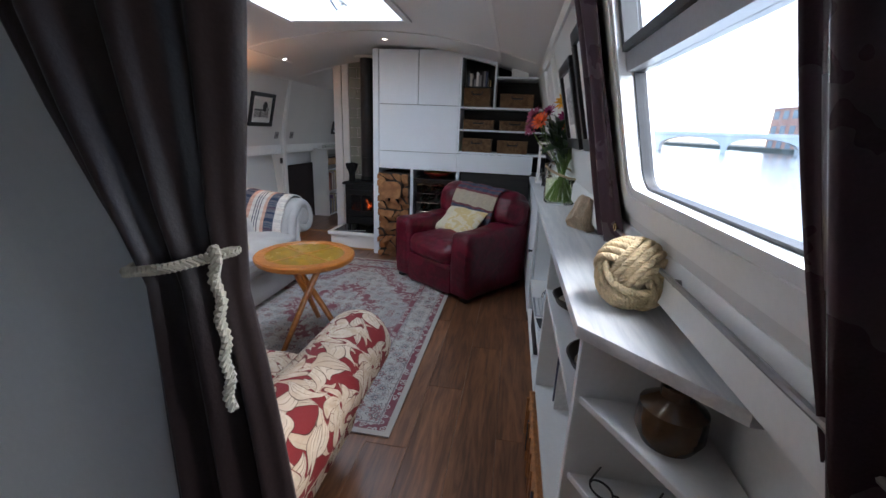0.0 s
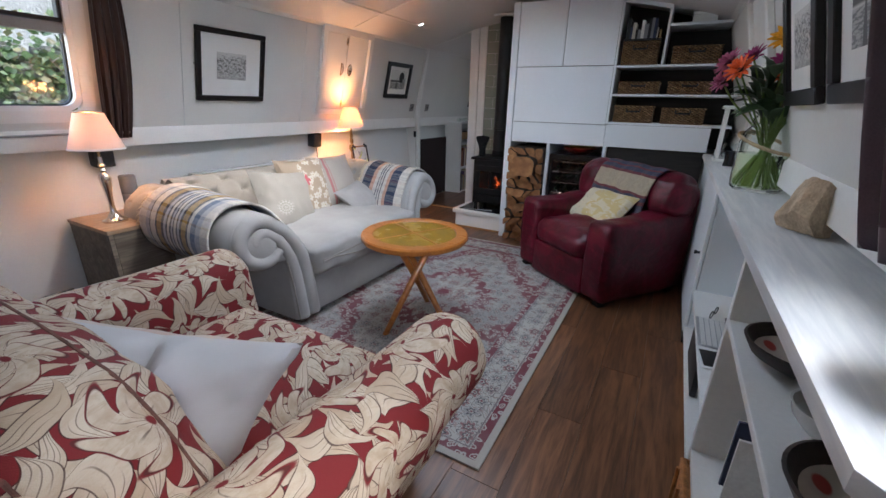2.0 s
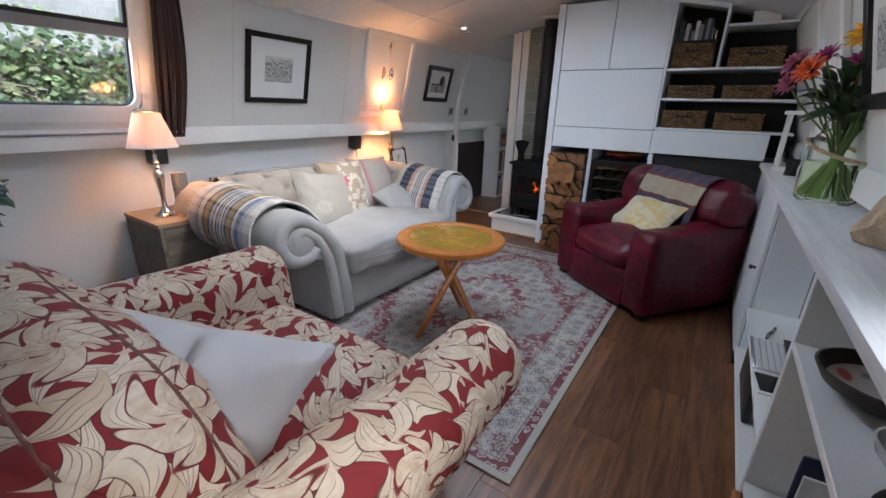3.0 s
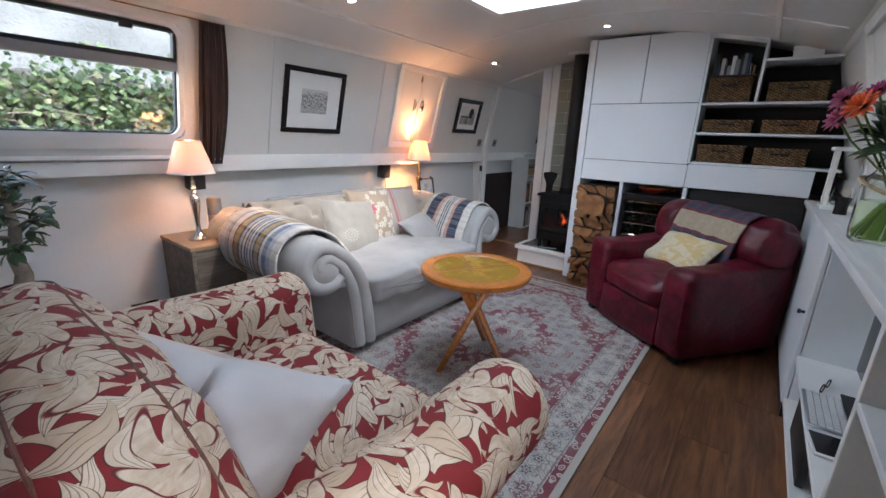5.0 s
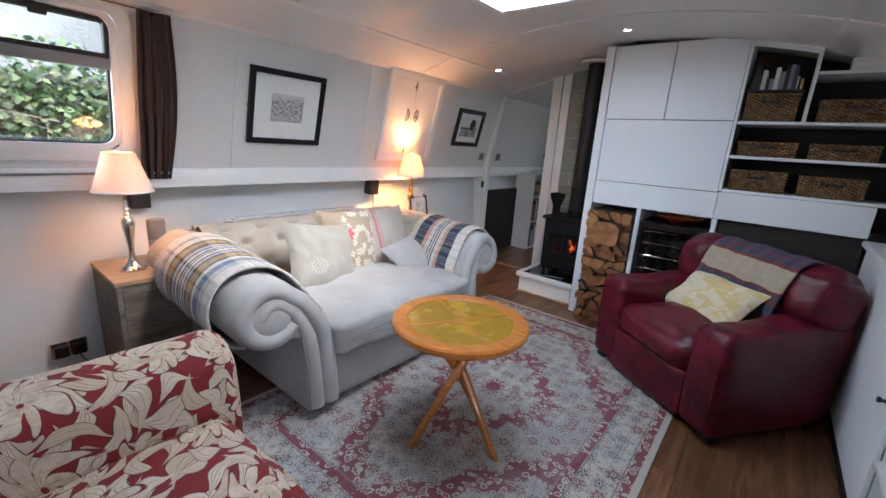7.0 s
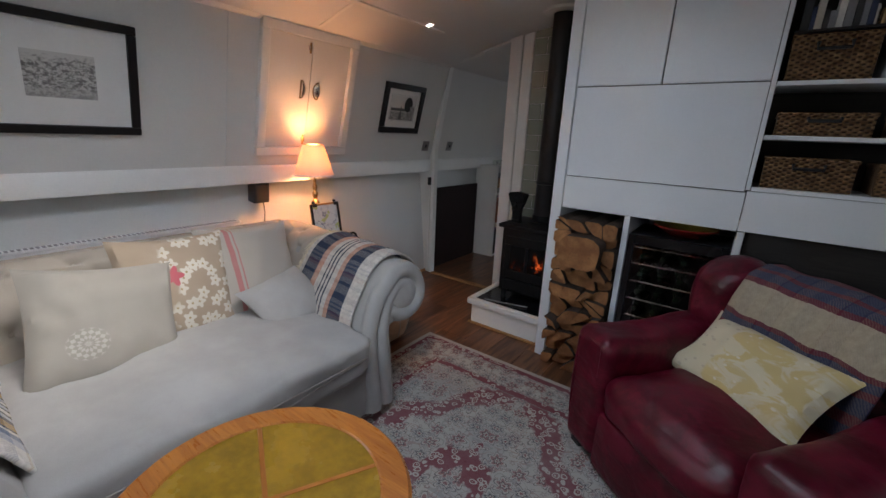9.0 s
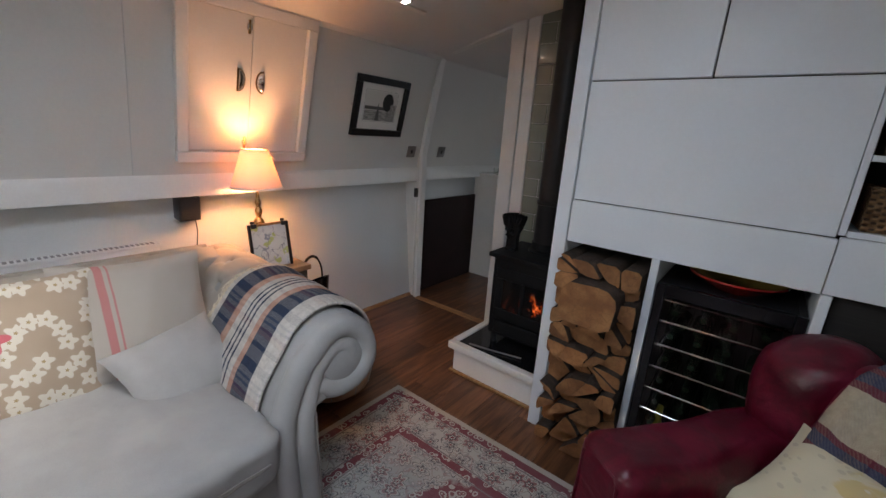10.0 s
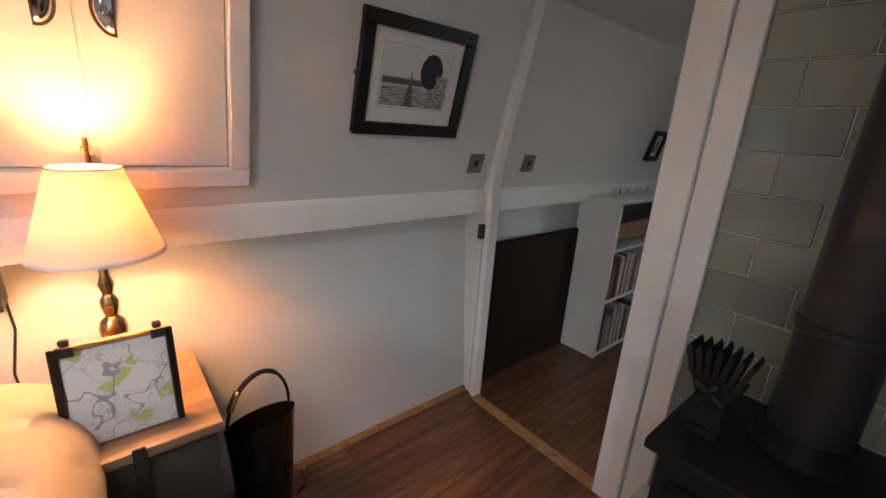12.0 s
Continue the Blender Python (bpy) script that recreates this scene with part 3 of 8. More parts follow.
part("knob", lathe([(0, 0), (0.008, 0), (0.006, 0.012), (0.012, 0.02), (0.010, 0.028), (0, 0.029)], 16), black_plastic, sidecab).matrix_local = pose(0.218, 4.47, 0.53, 0, -90, 0)

bay = thing("shelf_bay", "white open shelf bay under the counter", "shelves")
for z in (0.105, 0.335):
    part("shelf", box(0.222, 0.475, 3.29, 4.398, z - 0.018, z, 0.002), shelf_paint, bay)
part("upright", box(0.216, 0.475, 3.262, 3.288, 0.0, 0.912, 0.002), shelf_paint, bay)
for z in (0.215, 0.70):
    part("shelf", box(0.216, 0.475, 2.42, 3.26, z - 0.02, z, 0.002), shelf_paint, bay)
part("upright", box(0.21, 0.475, 2.395, 2.418, 0.0, 0.912, 0.002), shelf_paint, bay)
part("back_board", box(0.476, 0.482, 2.40, 4.398, 0.0, 0.912, 0.0), shelf_paint, bay)

corner = thing("corner_shelves", "white corner shelves with a slanted open front", "shelves")
for z in (0.0, 0.53, 0.75):
    part("shelf", prism([(0.222, 2.392), (0.47, 2.392), (0.47, 2.0), (0.44, 2.0)], "z", z + 0.001, z + 0.02, 0.002), shelf_paint, corner)
part("back_board", box(0.476, 0.482, 2.0, 2.392, 0.0, 0.912, 0.0), shelf_paint, corner)

counter = thing("counter", "long white-limed wooden counter along the wall", "counter")
part("top", prism([(0.196, 5.735), (0.196, 2.40), (0.43, 2.15), (0.516, 2.15), (0.516, 5.735)], "z", 0.915, 0.945, 0.003, 2), counter_wood, counter)
part("support_rail", box(0.242, 0.262, 2.43, 5.73, 0.9125, 0.9148, 0), shelf_paint, counter)
part("upstand", box(0.452, 0.462, 2.15, 5.73, 0.9452, 0.9845, 0.002), trim_paint, counter)

# ---- sofa ----
SX = -1.735   # the sofa's front


def arc(cy, cz, r, a0, a1, n):
    return [(cy + r * math.cos(radians(a0 + (a1 - a0) * i / n)), cz + r * math.sin(radians(a0 + (a1 - a0) * i / n))) for i in range(n + 1)]


def arm_outline(grow=0.0):
    """The scrolled arm seen from the front, outwards to negative y, about y = 0 at its outer foot."""
    c, r = (-0.135, 0.60), 0.165 + grow
    return [(-grow, 0.06), (-grow, 0.44)] + arc(*c, r, -62, -318, 22) + [(0.10 + grow, 0.56), (0.15 + grow, 0.45), (0.165 + grow, 0.32), (0.165 + grow, 0.06)]


sofa = thing("sofa", "pale grey linen chesterfield sofa with rolled arms", "sofa")
for s, y in ((1, 3.375), (-1, 4.745)):
    pts = [(y + s * a, b) for a, b in arm_outline()]
    part("arm", prism(pts, "x", SX, -2.78, 0.025, 3), linen_cool, sofa)
    def spiral(cy, cz, r0, r1, a0, a1, n):
        return [(cy + (r0 + (r1 - r0) * i / n) * math.cos(radians(a0 + (a1 - a0) * i / n)), cz + (r0 + (r1 - r0) * i / n) * math.sin(radians(a0 + (a1 - a0) * i / n))) for i in range(n + 1)]

    outer = [(0.122, 0.07), (0.122, 0.22), (0.119, 0.36), (0.106, 0.46), (0.072, 0.545), (0.02, 0.63)] + spiral(-0.135, 0.60, 0.122, 0.116, 38, 318, 20) + [(-0.012, 0.522), (0.012, 0.530)]
    inner = [(0.043, 0.07), (0.043, 0.22), (0.041, 0.34), (0.028, 0.45), (0.0, 0.535), (-0.03, 0.60)] + spiral(-0.125, 0.600, 0.062, 0.040, 40, 225, 14)
    for path, fat in ((outer, 0.043), (inner, 0.038)):
        n = len(path)
        bm = tube([(SX - 0.012, y + s * a, b) for a, b in path], [fat * (1.0 if i < n - 4 else (0.92, 0.78, 0.60, 0.34)[i - n + 4]) for i in range(n)], 14)
        for v in bm.verts:
            v.co.x = SX - 0.012 + (v.co.x - SX + 0.012) * 0.85 + 0.003 * noise.noise(v.co * 16)
        part("front_roll", bm, linen_cool, sofa)
    part("piping", tube([(SX + 0.004, y + s * 0.006, 0.07), (SX - 0.022, y + s * 0.004, 0.29), (SX - 0.042, y - s * 0.004, 0.42)], 0.004, 6), piping, sofa)
    dome = lathe([(0.090, -0.004), (0.085, 0.010), (0.06, 0.018), (0.03, 0.022), (0, 0.022)], 40)
    dome.transform(pose(SX - 0.004, y - s * 0.135, 0.595, 0, 90, 0))
    part("scroll_face", dome, linen_cool, sofa)


def tufted_arm(side, foot):
    """The buttoned inside and top of an arm, near the sofa's back."""
    line = arm_outline(0.006)[11:-2]
    cum = [0.0]
    for a, b in zip(line, line[1:]):
        cum.append(cum[-1] + math.dist(a, b))

    def fn(u, v):
        s = min(v, 0.99999) * cum[-1]
        i = max(j for j in range(len(line) - 1) if cum[j] <= s)
        f = (s - cum[i]) / (cum[i + 1] - cum[i])
        y, z = line[i][0] * (1 - f) + line[i + 1][0] * f, line[i][1] * (1 - f) + line[i + 1][1] * f
        a, b = u * 4.2 + 0.3, v * cum[-1] / 0.12
        row = round(b)
        d = math.hypot(a - (round(a - 0.5 * (row % 2)) + 0.5 * (row % 2)), (b - row) * 0.9)
        p, q = a + 0.5 * b, a - 0.5 * b
        fold = max(math.exp(-((p - round(p)) / 0.08) ** 2), math.exp(-((q - round(q)) / 0.08) ** 2))
        fade = min(1.0, 2.5 * v, 6 * (1 - v), 7 * (1 - u))
        out = (0.004 - 0.024 * math.exp(-(d / 0.14) ** 2) - 0.009 * fold * min(1, max(0, 1.2 - 2 * d))) * fade
        n = Vector((y + 0.135, z - 0.60)).normalized()
        return Vector((-2.78 + 0.82 * u, foot + side * (y + n.x * out), z + n.y * out))

    bm = sheet(fn, 80, 70)
    bmesh.ops.recalc_face_normals(bm, faces=bm.faces)
    return bm


for s, y in ((1, 3.375), (-1, 4.745)):
    part("tufted_pad", tufted_arm(s, y), linen, sofa)
part("base", soft(0.07, 1.06, 0.25, 0.025, 6, 0.004, 0.003, 3.0, pose(SX - 0.045, 4.06, 0.175)), linen_cool, sofa)
part("deck", box(-2.75, SX - 0.085, 3.54, 4.58, 0.06, 0.30, 0.01), linen_cool, sofa)
seat_pad = part("seat_cushion", soft(0.86, 1.07, 0.20, 0.045, 36, 0.026, 0.017, 1.0, pose(-2.14, 4.06, 0.375)), linen_cool, sofa)


def tufted(u, v):
    """The buttoned back, from end to end (u) and from the seat up and over (v)."""
    y = 3.30 + 1.52 * u
    prof = [(-2.50, 0.42), (-2.55, 0.55), (-2.57, 0.68), (-2.60, 0.765), (-2.67, 0.80), (-2.76, 0.79), (-2.80, 0.72), (-2.80, 0.40)]
    k = v * (len(prof) - 1)
    i = min(int(k), len(prof) - 2)
    f = k - i
    x, z = (prof[i][0] * (1 - f) + prof[i + 1][0] * f, prof[i][1] * (1 - f) + prof[i + 1][1] * f)
    a, b = u * 7, v * 6.3
    row = round(b)
    d = math.hypot(a - (round(a - 0.5 * (row % 2)) + 0.5 * (row % 2)), (b - row) * 0.9)
    p, q = a + 0.5 * b, a - 0.5 * b
    fold = max(math.exp(-((p - round(p)) / 0.075) ** 2), math.exp(-((q - round(q)) / 0.075) ** 2)) * (1 if v < 0.72 else 0)
    dent = -0.030 * math.exp(-(d / 0.15) ** 2) - 0.010 * fold * min(1, max(0, 1.2 - 2 * d))
    return Vector((x + dent * (1 - v * 0.6), y, z + dent * (0.25 + v)))


seat_tree = BVHTree.FromObject(seat_pad, bpy.context.evaluated_depsgraph_get())
for slope in (1.0, -0.75):
    hits = [seat_tree.ray_cast(Vector((-1.40, 3.57 + 0.0245 * i, 0.375 + 0.27 * slope)), Vector((-1, 0, -0.85 * slope)).normalized())[0] for i in range(41)]
    part("piping", tube([h for h in hits if h is not None], 0.0038, 6), piping, sofa)
part("backrest", sheet(tufted, 150, 66), linen, sofa)
for row in range(1, 4):
    for col in range(8):
        u, v = (col + 0.5 * (row % 2)) / 7, row / 6.3
        if 0.04 < u < 0.97:
            p = tufted(u, v)
            part("button", lathe([(0, 0.006), (0.007, 0.004), (0.010, 0), (0.008, -0.004)], 10), linen, sofa).matrix_local = pose(p.x + 0.004, p.y, p.z, 0, 80, 0)
for x in (SX - 0.09, -2.68):
    for y in (3.44, 4.68):
        part("foot", lathe([(0.018, 0), (0.024, 0.03), (0.030, 0.062), (0, 0.062)], 14, (x, y, 0)), black_plastic, sofa)


def raked(me):
    """Leans an arm's front back as it rises, and draws its scroll down a little."""
    for v in me.vertices:
        front = max(0.0, min(1.0, (v.co.x + 2.55) / 0.7))
        v.co.z = 0.06 + (v.co.z - 0.06) * (1 - 0.038 * front)
        v.co.x -= 0.135 * max(0.0, v.co.z - 0.10) * front
        v.co.z -= 0.020 * front * max(0.0, min(1.0, (v.co.z - 0.4) / 0.2))


for ob in sofa.children:
    if ob.name.split(".")[0] in ("arm", "front_roll", "scroll_face", "tufted_pad"):
        raked(ob.data)


def weave(name, us, vs, base, su=1.0, sv=1.0, cross=0.18, swap=False):
    """A woven check: stripes across u, laid over stripes across v. Each stripe is (from, colour) over a repeat of su or sv metres."""
    g = Graph(name)
    x, y, _ = g.xyz(g.coord("UV"))
    x, y = (y, x) if swap else (x, y)
    wob = g.math("MULTIPLY", g.math("SUBTRACT", g.noise(g.coord("UV"), 45, 2), 0.5), 0.006)
    x, y = g.math("ADD", x, wob), g.math("ADD", y, wob)
    a = g.ramp(g.math("FRACT", g.math("DIVIDE", x, su)), us, True)
    b = g.ramp(g.math("FRACT", g.math("DIVIDE", y, sv)), vs, True)
    uvv = g.coord("UV")
    twill = g.math("FRACT", g.math("MULTIPLY", g.math("ADD", x, y), 130.0))
    f = g.step(g.math("ADD", g.math("MULTIPLY", g.math("SUBTRACT", twill, 0.5), 0.8), g.noise(uvv, 240, 2)), 0.25, 0.75)
    col = g.mix(g.math("ADD", g.math("MULTIPLY", f, 0.12 + cross), cross), a, b)
    fuzz = g.noise(uvv, 500, 2)
    col = g.mix(g.math("MULTIPLY", fuzz, 0.05), col, base)
    felt = g.noise(uvv, 55, 4, 0.7)
    hs_ = g.n.new("ShaderNodeHueSaturation")
    g.put(hs_.inputs["Color"], col)
    g.put(hs_.inputs["Value"], g.math("ADD", 0.62, g.math("MULTIPLY", felt, 0.76)))
    g.bump(g.math("ADD", g.math("ADD", fuzz, felt), g.math("MULTIPLY", twill, 0.5)), 0.6, 0.005)
    return g.done(hs_.outputs[0], 0.95)


CREAM, NAVY, PEACH, SKYB = (0.56, 0.53, 0.48), (0.003, 0.018, 0.055), (0.50, 0.28, 0.20), (0.10, 0.14, 0.22)
plaid_far = weave("plaid_far", [(0, CREAM), (0.07, NAVY), (0.27, PEACH), (0.36, CREAM), (0.44, NAVY), (0.46, CREAM), (0.49, NAVY), (0.51, CREAM), (0.54, NAVY), (0.56, CREAM), (0.63, PEACH), (0.70, NAVY), (0.90, CREAM)],
                  [(0, CREAM), (0.12, NAVY), (0.28, CREAM), (0.38, SKYB), (0.42, CREAM), (0.48, SKYB), (0.52, CREAM), (0.60, (0.24, 0.03, 0.06)), (0.65, PEACH), (0.72, CREAM), (0.84, NAVY), (0.92, CREAM)], CREAM, 0.47, 0.21, 0.06)
GREYB, MUST, SLATE = (0.20, 0.22, 0.28), (0.30, 0.18, 0.03), (0.024, 0.026, 0.042)
LILAC, DKB = (0.36, 0.37, 0.42), (0.030, 0.026, 0.030)
plaid_near = weave("plaid_near", [(0, CREAM), (0.10, LILAC), (0.16, DKB), (0.175, CREAM), (0.27, DKB), (0.30, MUST), (0.37, DKB), (0.405, LILAC), (0.44, DKB), (0.46, CREAM), (0.49, SLATE), (0.515, LILAC), (0.54, SLATE), (0.56, CREAM), (0.60, DKB), (0.625, LILAC), (0.66, DKB), (0.69, MUST), (0.755, DKB), (0.78, CREAM), (0.82, SKYB), (0.88, LILAC), (0.95, CREAM)],
                   [(0, LILAC), (0.2, GREYB), (0.32, SKYB), (0.38, CREAM), (0.55, MUST), (0.60, LILAC), (0.75, SLATE), (0.83, CREAM)], CREAM, 0.62, 0.22, 0.14)


def over_arm(side, foot, x0, x1, start, stop, grow=0.012, seed=0.0, skew=0.0):
    """A throw laid over an arm: u along the sofa's depth, v along the arm's outline."""
    line = arm_outline(grow)[1:-1]
    cum = [0.0]
    for a, b in zip(line, line[1:]):
        cum.append(cum[-1] + math.dist(a, b))

    def along(s):
        s = max(0, min(cum[-1] - 1e-6, s))
        for i in range(len(line) - 1):
            if s <= cum[i + 1]:
                f = (s - cum[i]) / (cum[i + 1] - cum[i])
                return line[i][0] * (1 - f) + line[i + 1][0] * f, line[i][1] * (1 - f) + line[i + 1][1] * f
        return line[-1]

    def fn(u, v):
        s = (start + (stop - start) * v) * cum[-1]
        y, z = along(s)
        x = x0 + (x1 - x0) * u + skew * (v - 0.5) + 0.012 * math.sin(v * 9 + seed)
        w = 0.006 * math.sin(u * 17 + seed + v * 5) + 0.004 * noise.noise(Vector((u * 9, v * 9, seed)))
        if s < 0.30 * cum[-1]:
            w += 0.012 * (0.30 - s / cum[-1])
        return Vector((x, foot + side * (y * (1 + w)), z + 0.5 * w))

    return sheet(fn, 40, 60, abs(x1 - x0), cum[-1] * abs(stop - start))


def fringed(bm, edge, material, label, m=None, seed=1, rake=False):
    """A throw with a soft fringe along the edge of its cloth at which edge(u, v) holds."""
    t = thing("throw_blanket", label, "blanket", m)
    uv = bm.loops.layers.uv.active
    tips = []
    r = random.Random(seed)
    for f in bm.faces:
        for loop in f.loops:
            if edge(loop[uv].uv):
                a, b = loop.vert.co, loop.link_loop_next.vert.co
                inside = f.calc_center_median()
                if edge(loop.link_loop_next[uv].uv):
                    for k in range(4):
                        p = a.lerp(b, (k + r.random()) / 4)
                        d = (p - inside).normalized() * 0.045 + Vector((r.uniform(-0.012, 0.012), r.uniform(-0.012, 0.012), -0.006))
                        q = f.normal * 0.010
                        tips.append(tube([p + q - d * 0.15, p + q + d * 0.5, p + q + d * r.uniform(0.8, 1.1) + Vector((0, 0, -0.008))], [0.0028, 0.0024, 0.0012], 4))
    ends = part("fringe", join(*tips), rope_cream, t, "loose twisted fringe")
    cloth = thicken(part("cloth", bm, material, t), 0.012, 1)
    if rake:
        raked(ends.data)
        raked(cloth.data)
    return t


fringed(over_arm(1, 3.375, -2.50, -1.84, 0.13, 0.90, 0.032, 1.0, 0.10), lambda q: q[0] < 0.001, plaid_near, "cream and grey plaid throw with mustard stripes over the sofa arm", None, 1, True)
fringed(over_arm(-1, 4.745, -2.30, -1.80, 0.14, 0.97, 0.034, 4.0), lambda q: q[0] < 0.001, plaid_far, "navy, cream and peach check blanket over the sofa arm", None, 2, True)

# ---- rug ----


def rug_material(hw, hh):
    g = Graph("rug_weave")
    v = g.coord()
    x, y, _ = g.xyz(v)
    ax, ay = g.math("ABSOLUTE", x), g.math("ABSOLUTE", y)
    edge = g.math("MINIMUM", g.math("SUBTRACT", hw, ax), g.math("SUBTRACT", hh, ay))
    cream, grey, red, dark, rose = (0.47, 0.445, 0.40), (0.33, 0.33, 0.325), (0.18, 0.028, 0.044), (0.07, 0.06, 0.065), (0.27, 0.12, 0.12)
    flat = g.vec(x, y, 0.0)
    mirrored = g.vec(ax, ay, 0.0)
    # small flowers: a ring and petals round the cells of a lattice
    def flowers(vec, scale, rand, petals, size):
        n = g.n.new("ShaderNodeTexVoronoi")
        g.put(n.inputs["Vector"], vec)
        n.inputs["Scale"].default_value, n.inputs["Randomness"].default_value = scale, rand
        n.voronoi_dimensions = "2D"
        sub = g.n.new("ShaderNodeVectorMath")
        sub.operation = "SUBTRACT"
        sc = g.n.new("ShaderNodeVectorMath")
        sc.operation = "SCALE"
        sc.inputs["Scale"].default_value = 1.0
        g.put(sc.inputs[0], vec)
        g.put(sub.inputs[0], sc.outputs[0])
        g.put(sub.inputs[1], n.outputs["Position"])
        sx, sy, _ = g.xyz(sub.outputs[0])
        ang = g.math("ARCTAN2", sy, sx)
        lobes = g.math("ADD", 1.0, g.math("MULTIPLY", g.math("COSINE", g.math("MULTIPLY", ang, petals)), 0.28))
        d = g.math("DIVIDE", n.outputs["Distance"], lobes)
        return d, n.outputs["Color"]

    bend = g.n.new("ShaderNodeVectorMath")
    bend.operation = "MULTIPLY_ADD"
    g.put(bend.inputs[0], g.noise(mirrored, 16.0, 2, 0.5, 0.0, "Color"))
    bend.inputs[1].default_value = (0.035, 0.035, 0)
    g.put(bend.inputs[2], mirrored)
    bent = bend.outputs[0]
    d1, c1 = flowers(bent, 11.5, 0.65, 6.0, 0.3)
    d2, c2 = flowers(bent, 25.0, 0.85, 5.0, 0.3)

    def contour(scale, level, width, shift=(0, 0, 0)):
        n_ = g.noise(g.scaled(mirrored, 1.0, shift), scale, 1, 0.4, 1.0)
        return g.step(g.math("ABSOLUTE", g.math("SUBTRACT", n_, level)), width, width * 0.45)

    vines, vines2 = contour(11, 0.5, 0.026), contour(13, 0.52, 0.024, (3.1, 1.7, 0))
    pick = g.xyz(c1)[0]
    field = g.mix(g.step(g.noise(flat, 3.0, 3), 0.35, 0.7), cream, (0.33, 0.325, 0.315))
    field = g.mix(g.math("MULTIPLY", vines, 0.45), field, (0.20, 0.195, 0.20))
    field = g.mix(g.math("MULTIPLY", vines2, 0.5), field, rose)
    field = g.mix(g.math("MULTIPLY", g.step(d2, 0.26, 0.20), 0.5), field, g.mix(g.xyz(c2)[0], (0.20, 0.075, 0.08), (0.24, 0.24, 0.25)))
    field = g.mix(g.step(d2, 0.13, 0.09), field, cream)
    fl = g.mix(g.step(pick, 0.45, 0.55), (0.27, 0.27, 0.27), rose)
    for hi_, lo_, c_in in ((0.44, 0.41, (0.12, 0.105, 0.11)), (0.395, 0.365, cream), (0.31, 0.28, fl), (0.21, 0.18, dark), (0.15, 0.12, cream), (0.07, 0.05, red)):
        field = g.mix(g.math("MULTIPLY", g.step(d1, hi_, lo_), 0.9), field, c_in)
    # medallion rings: scalloped lozenges round the middle
    wob = g.math("MULTIPLY", g.math("SINE", g.math("MULTIPLY", g.math("ARCTAN2", ay, ax), 18.0)), 0.030)
    lo = g.math("ADD", g.math("ADD", g.math("DIVIDE", ax, hw), g.math("DIVIDE", ay, hh)), wob)
    lo = g.math("ADD", lo, g.math("MULTIPLY", g.math("SUBTRACT", g.noise(mirrored, 15, 2), 0.5), 0.13))
    cell = g.voronoi(bent, 30.0)
    redwork = g.mix(g.step(cell, 0.46, 0.40), red, cream)
    redwork = g.mix(g.step(cell, 0.30, 0.25), redwork, (0.19, 0.045, 0.055))
    redwork = g.mix(g.step(cell, 0.14, 0.10), redwork, cream)
    for a, b in ((0.34, 0.47), (0.81, 0.97)):
        band = g.math("MULTIPLY", g.step(lo, a - 0.012, a + 0.012), g.step(lo, b + 0.012, b - 0.012))
        field = g.mix(g.math("MULTIPLY", band, 0.92), field, redwork)
    field = g.mix(g.step(lo, 0.085, 0.07), field, redwork)
    # borders
    border = g.mix(g.math("MULTIPLY", vines, 0.7), cream, (0.24, 0.21, 0.205))
    border = g.mix(g.math("MULTIPLY", vines2, 0.6), border, rose)
    for hi_, lo_, c_in in ((0.47, 0.44, (0.13, 0.11, 0.12)), (0.42, 0.39, cream), (0.34, 0.31, g.mix(g.step(pick, 0.4, 0.6), (0.30, 0.29, 0.28), rose)), (0.22, 0.19, dark), (0.15, 0.12, cream), (0.08, 0.06, red)):
        border = g.mix(g.step(d1, hi_, lo_), border, c_in)
    col = g.mix(g.step(edge, 0.268, 0.272), border, field)

    def edging(a, b, c_in):
        return g.mix(g.math("MULTIPLY", g.step(edge, a - 0.001, a + 0.001), g.step(edge, b + 0.001, b - 0.001)), col, c_in)

    col = edging(0.232, 0.270, redwork)
    col = edging(0.222, 0.228, (0.20, 0.16, 0.16))
    col = edging(0.274, 0.279, (0.20, 0.16, 0.16))
    col = edging(0.030, 0.068, redwork)
    col = edging(0.074, 0.080, (0.20, 0.16, 0.16))
    col = g.mix(g.step(edge, 0.031, 0.028), col, (0.46, 0.42, 0.36))
    pile = g.noise(v, 380, 2)
    worn = g.noise(v, 5, 4)
    col = g.mix(g.math("MULTIPLY", g.step(worn, 0.4, 0.75), 0.25), col, grey)
    col = g.mix(g.math("MULTIPLY", pile, 0.2), col, (0.20, 0.18, 0.17))
    g.bump(pile, 0.5, 0.003)
    return g.done(col, 0.95, sheen=0.05)


RX0, RX1, RY0, RY1 = -2.10, -0.425, 3.005, 5.49
hw, hh = (RX1 - RX0) / 2, (RY1 - RY0) / 2
rug = solid("rug", soft(2 * hw, 2 * hh, 0.011, 0.004, 30, 0.0, 0.0), rug_material(hw, hh), "worn cream and red patterned oriental rug on the floor", "rug")
rug.location = ((RX0 + RX1) / 2, (RY0 + RY1) / 2, 0.0057)

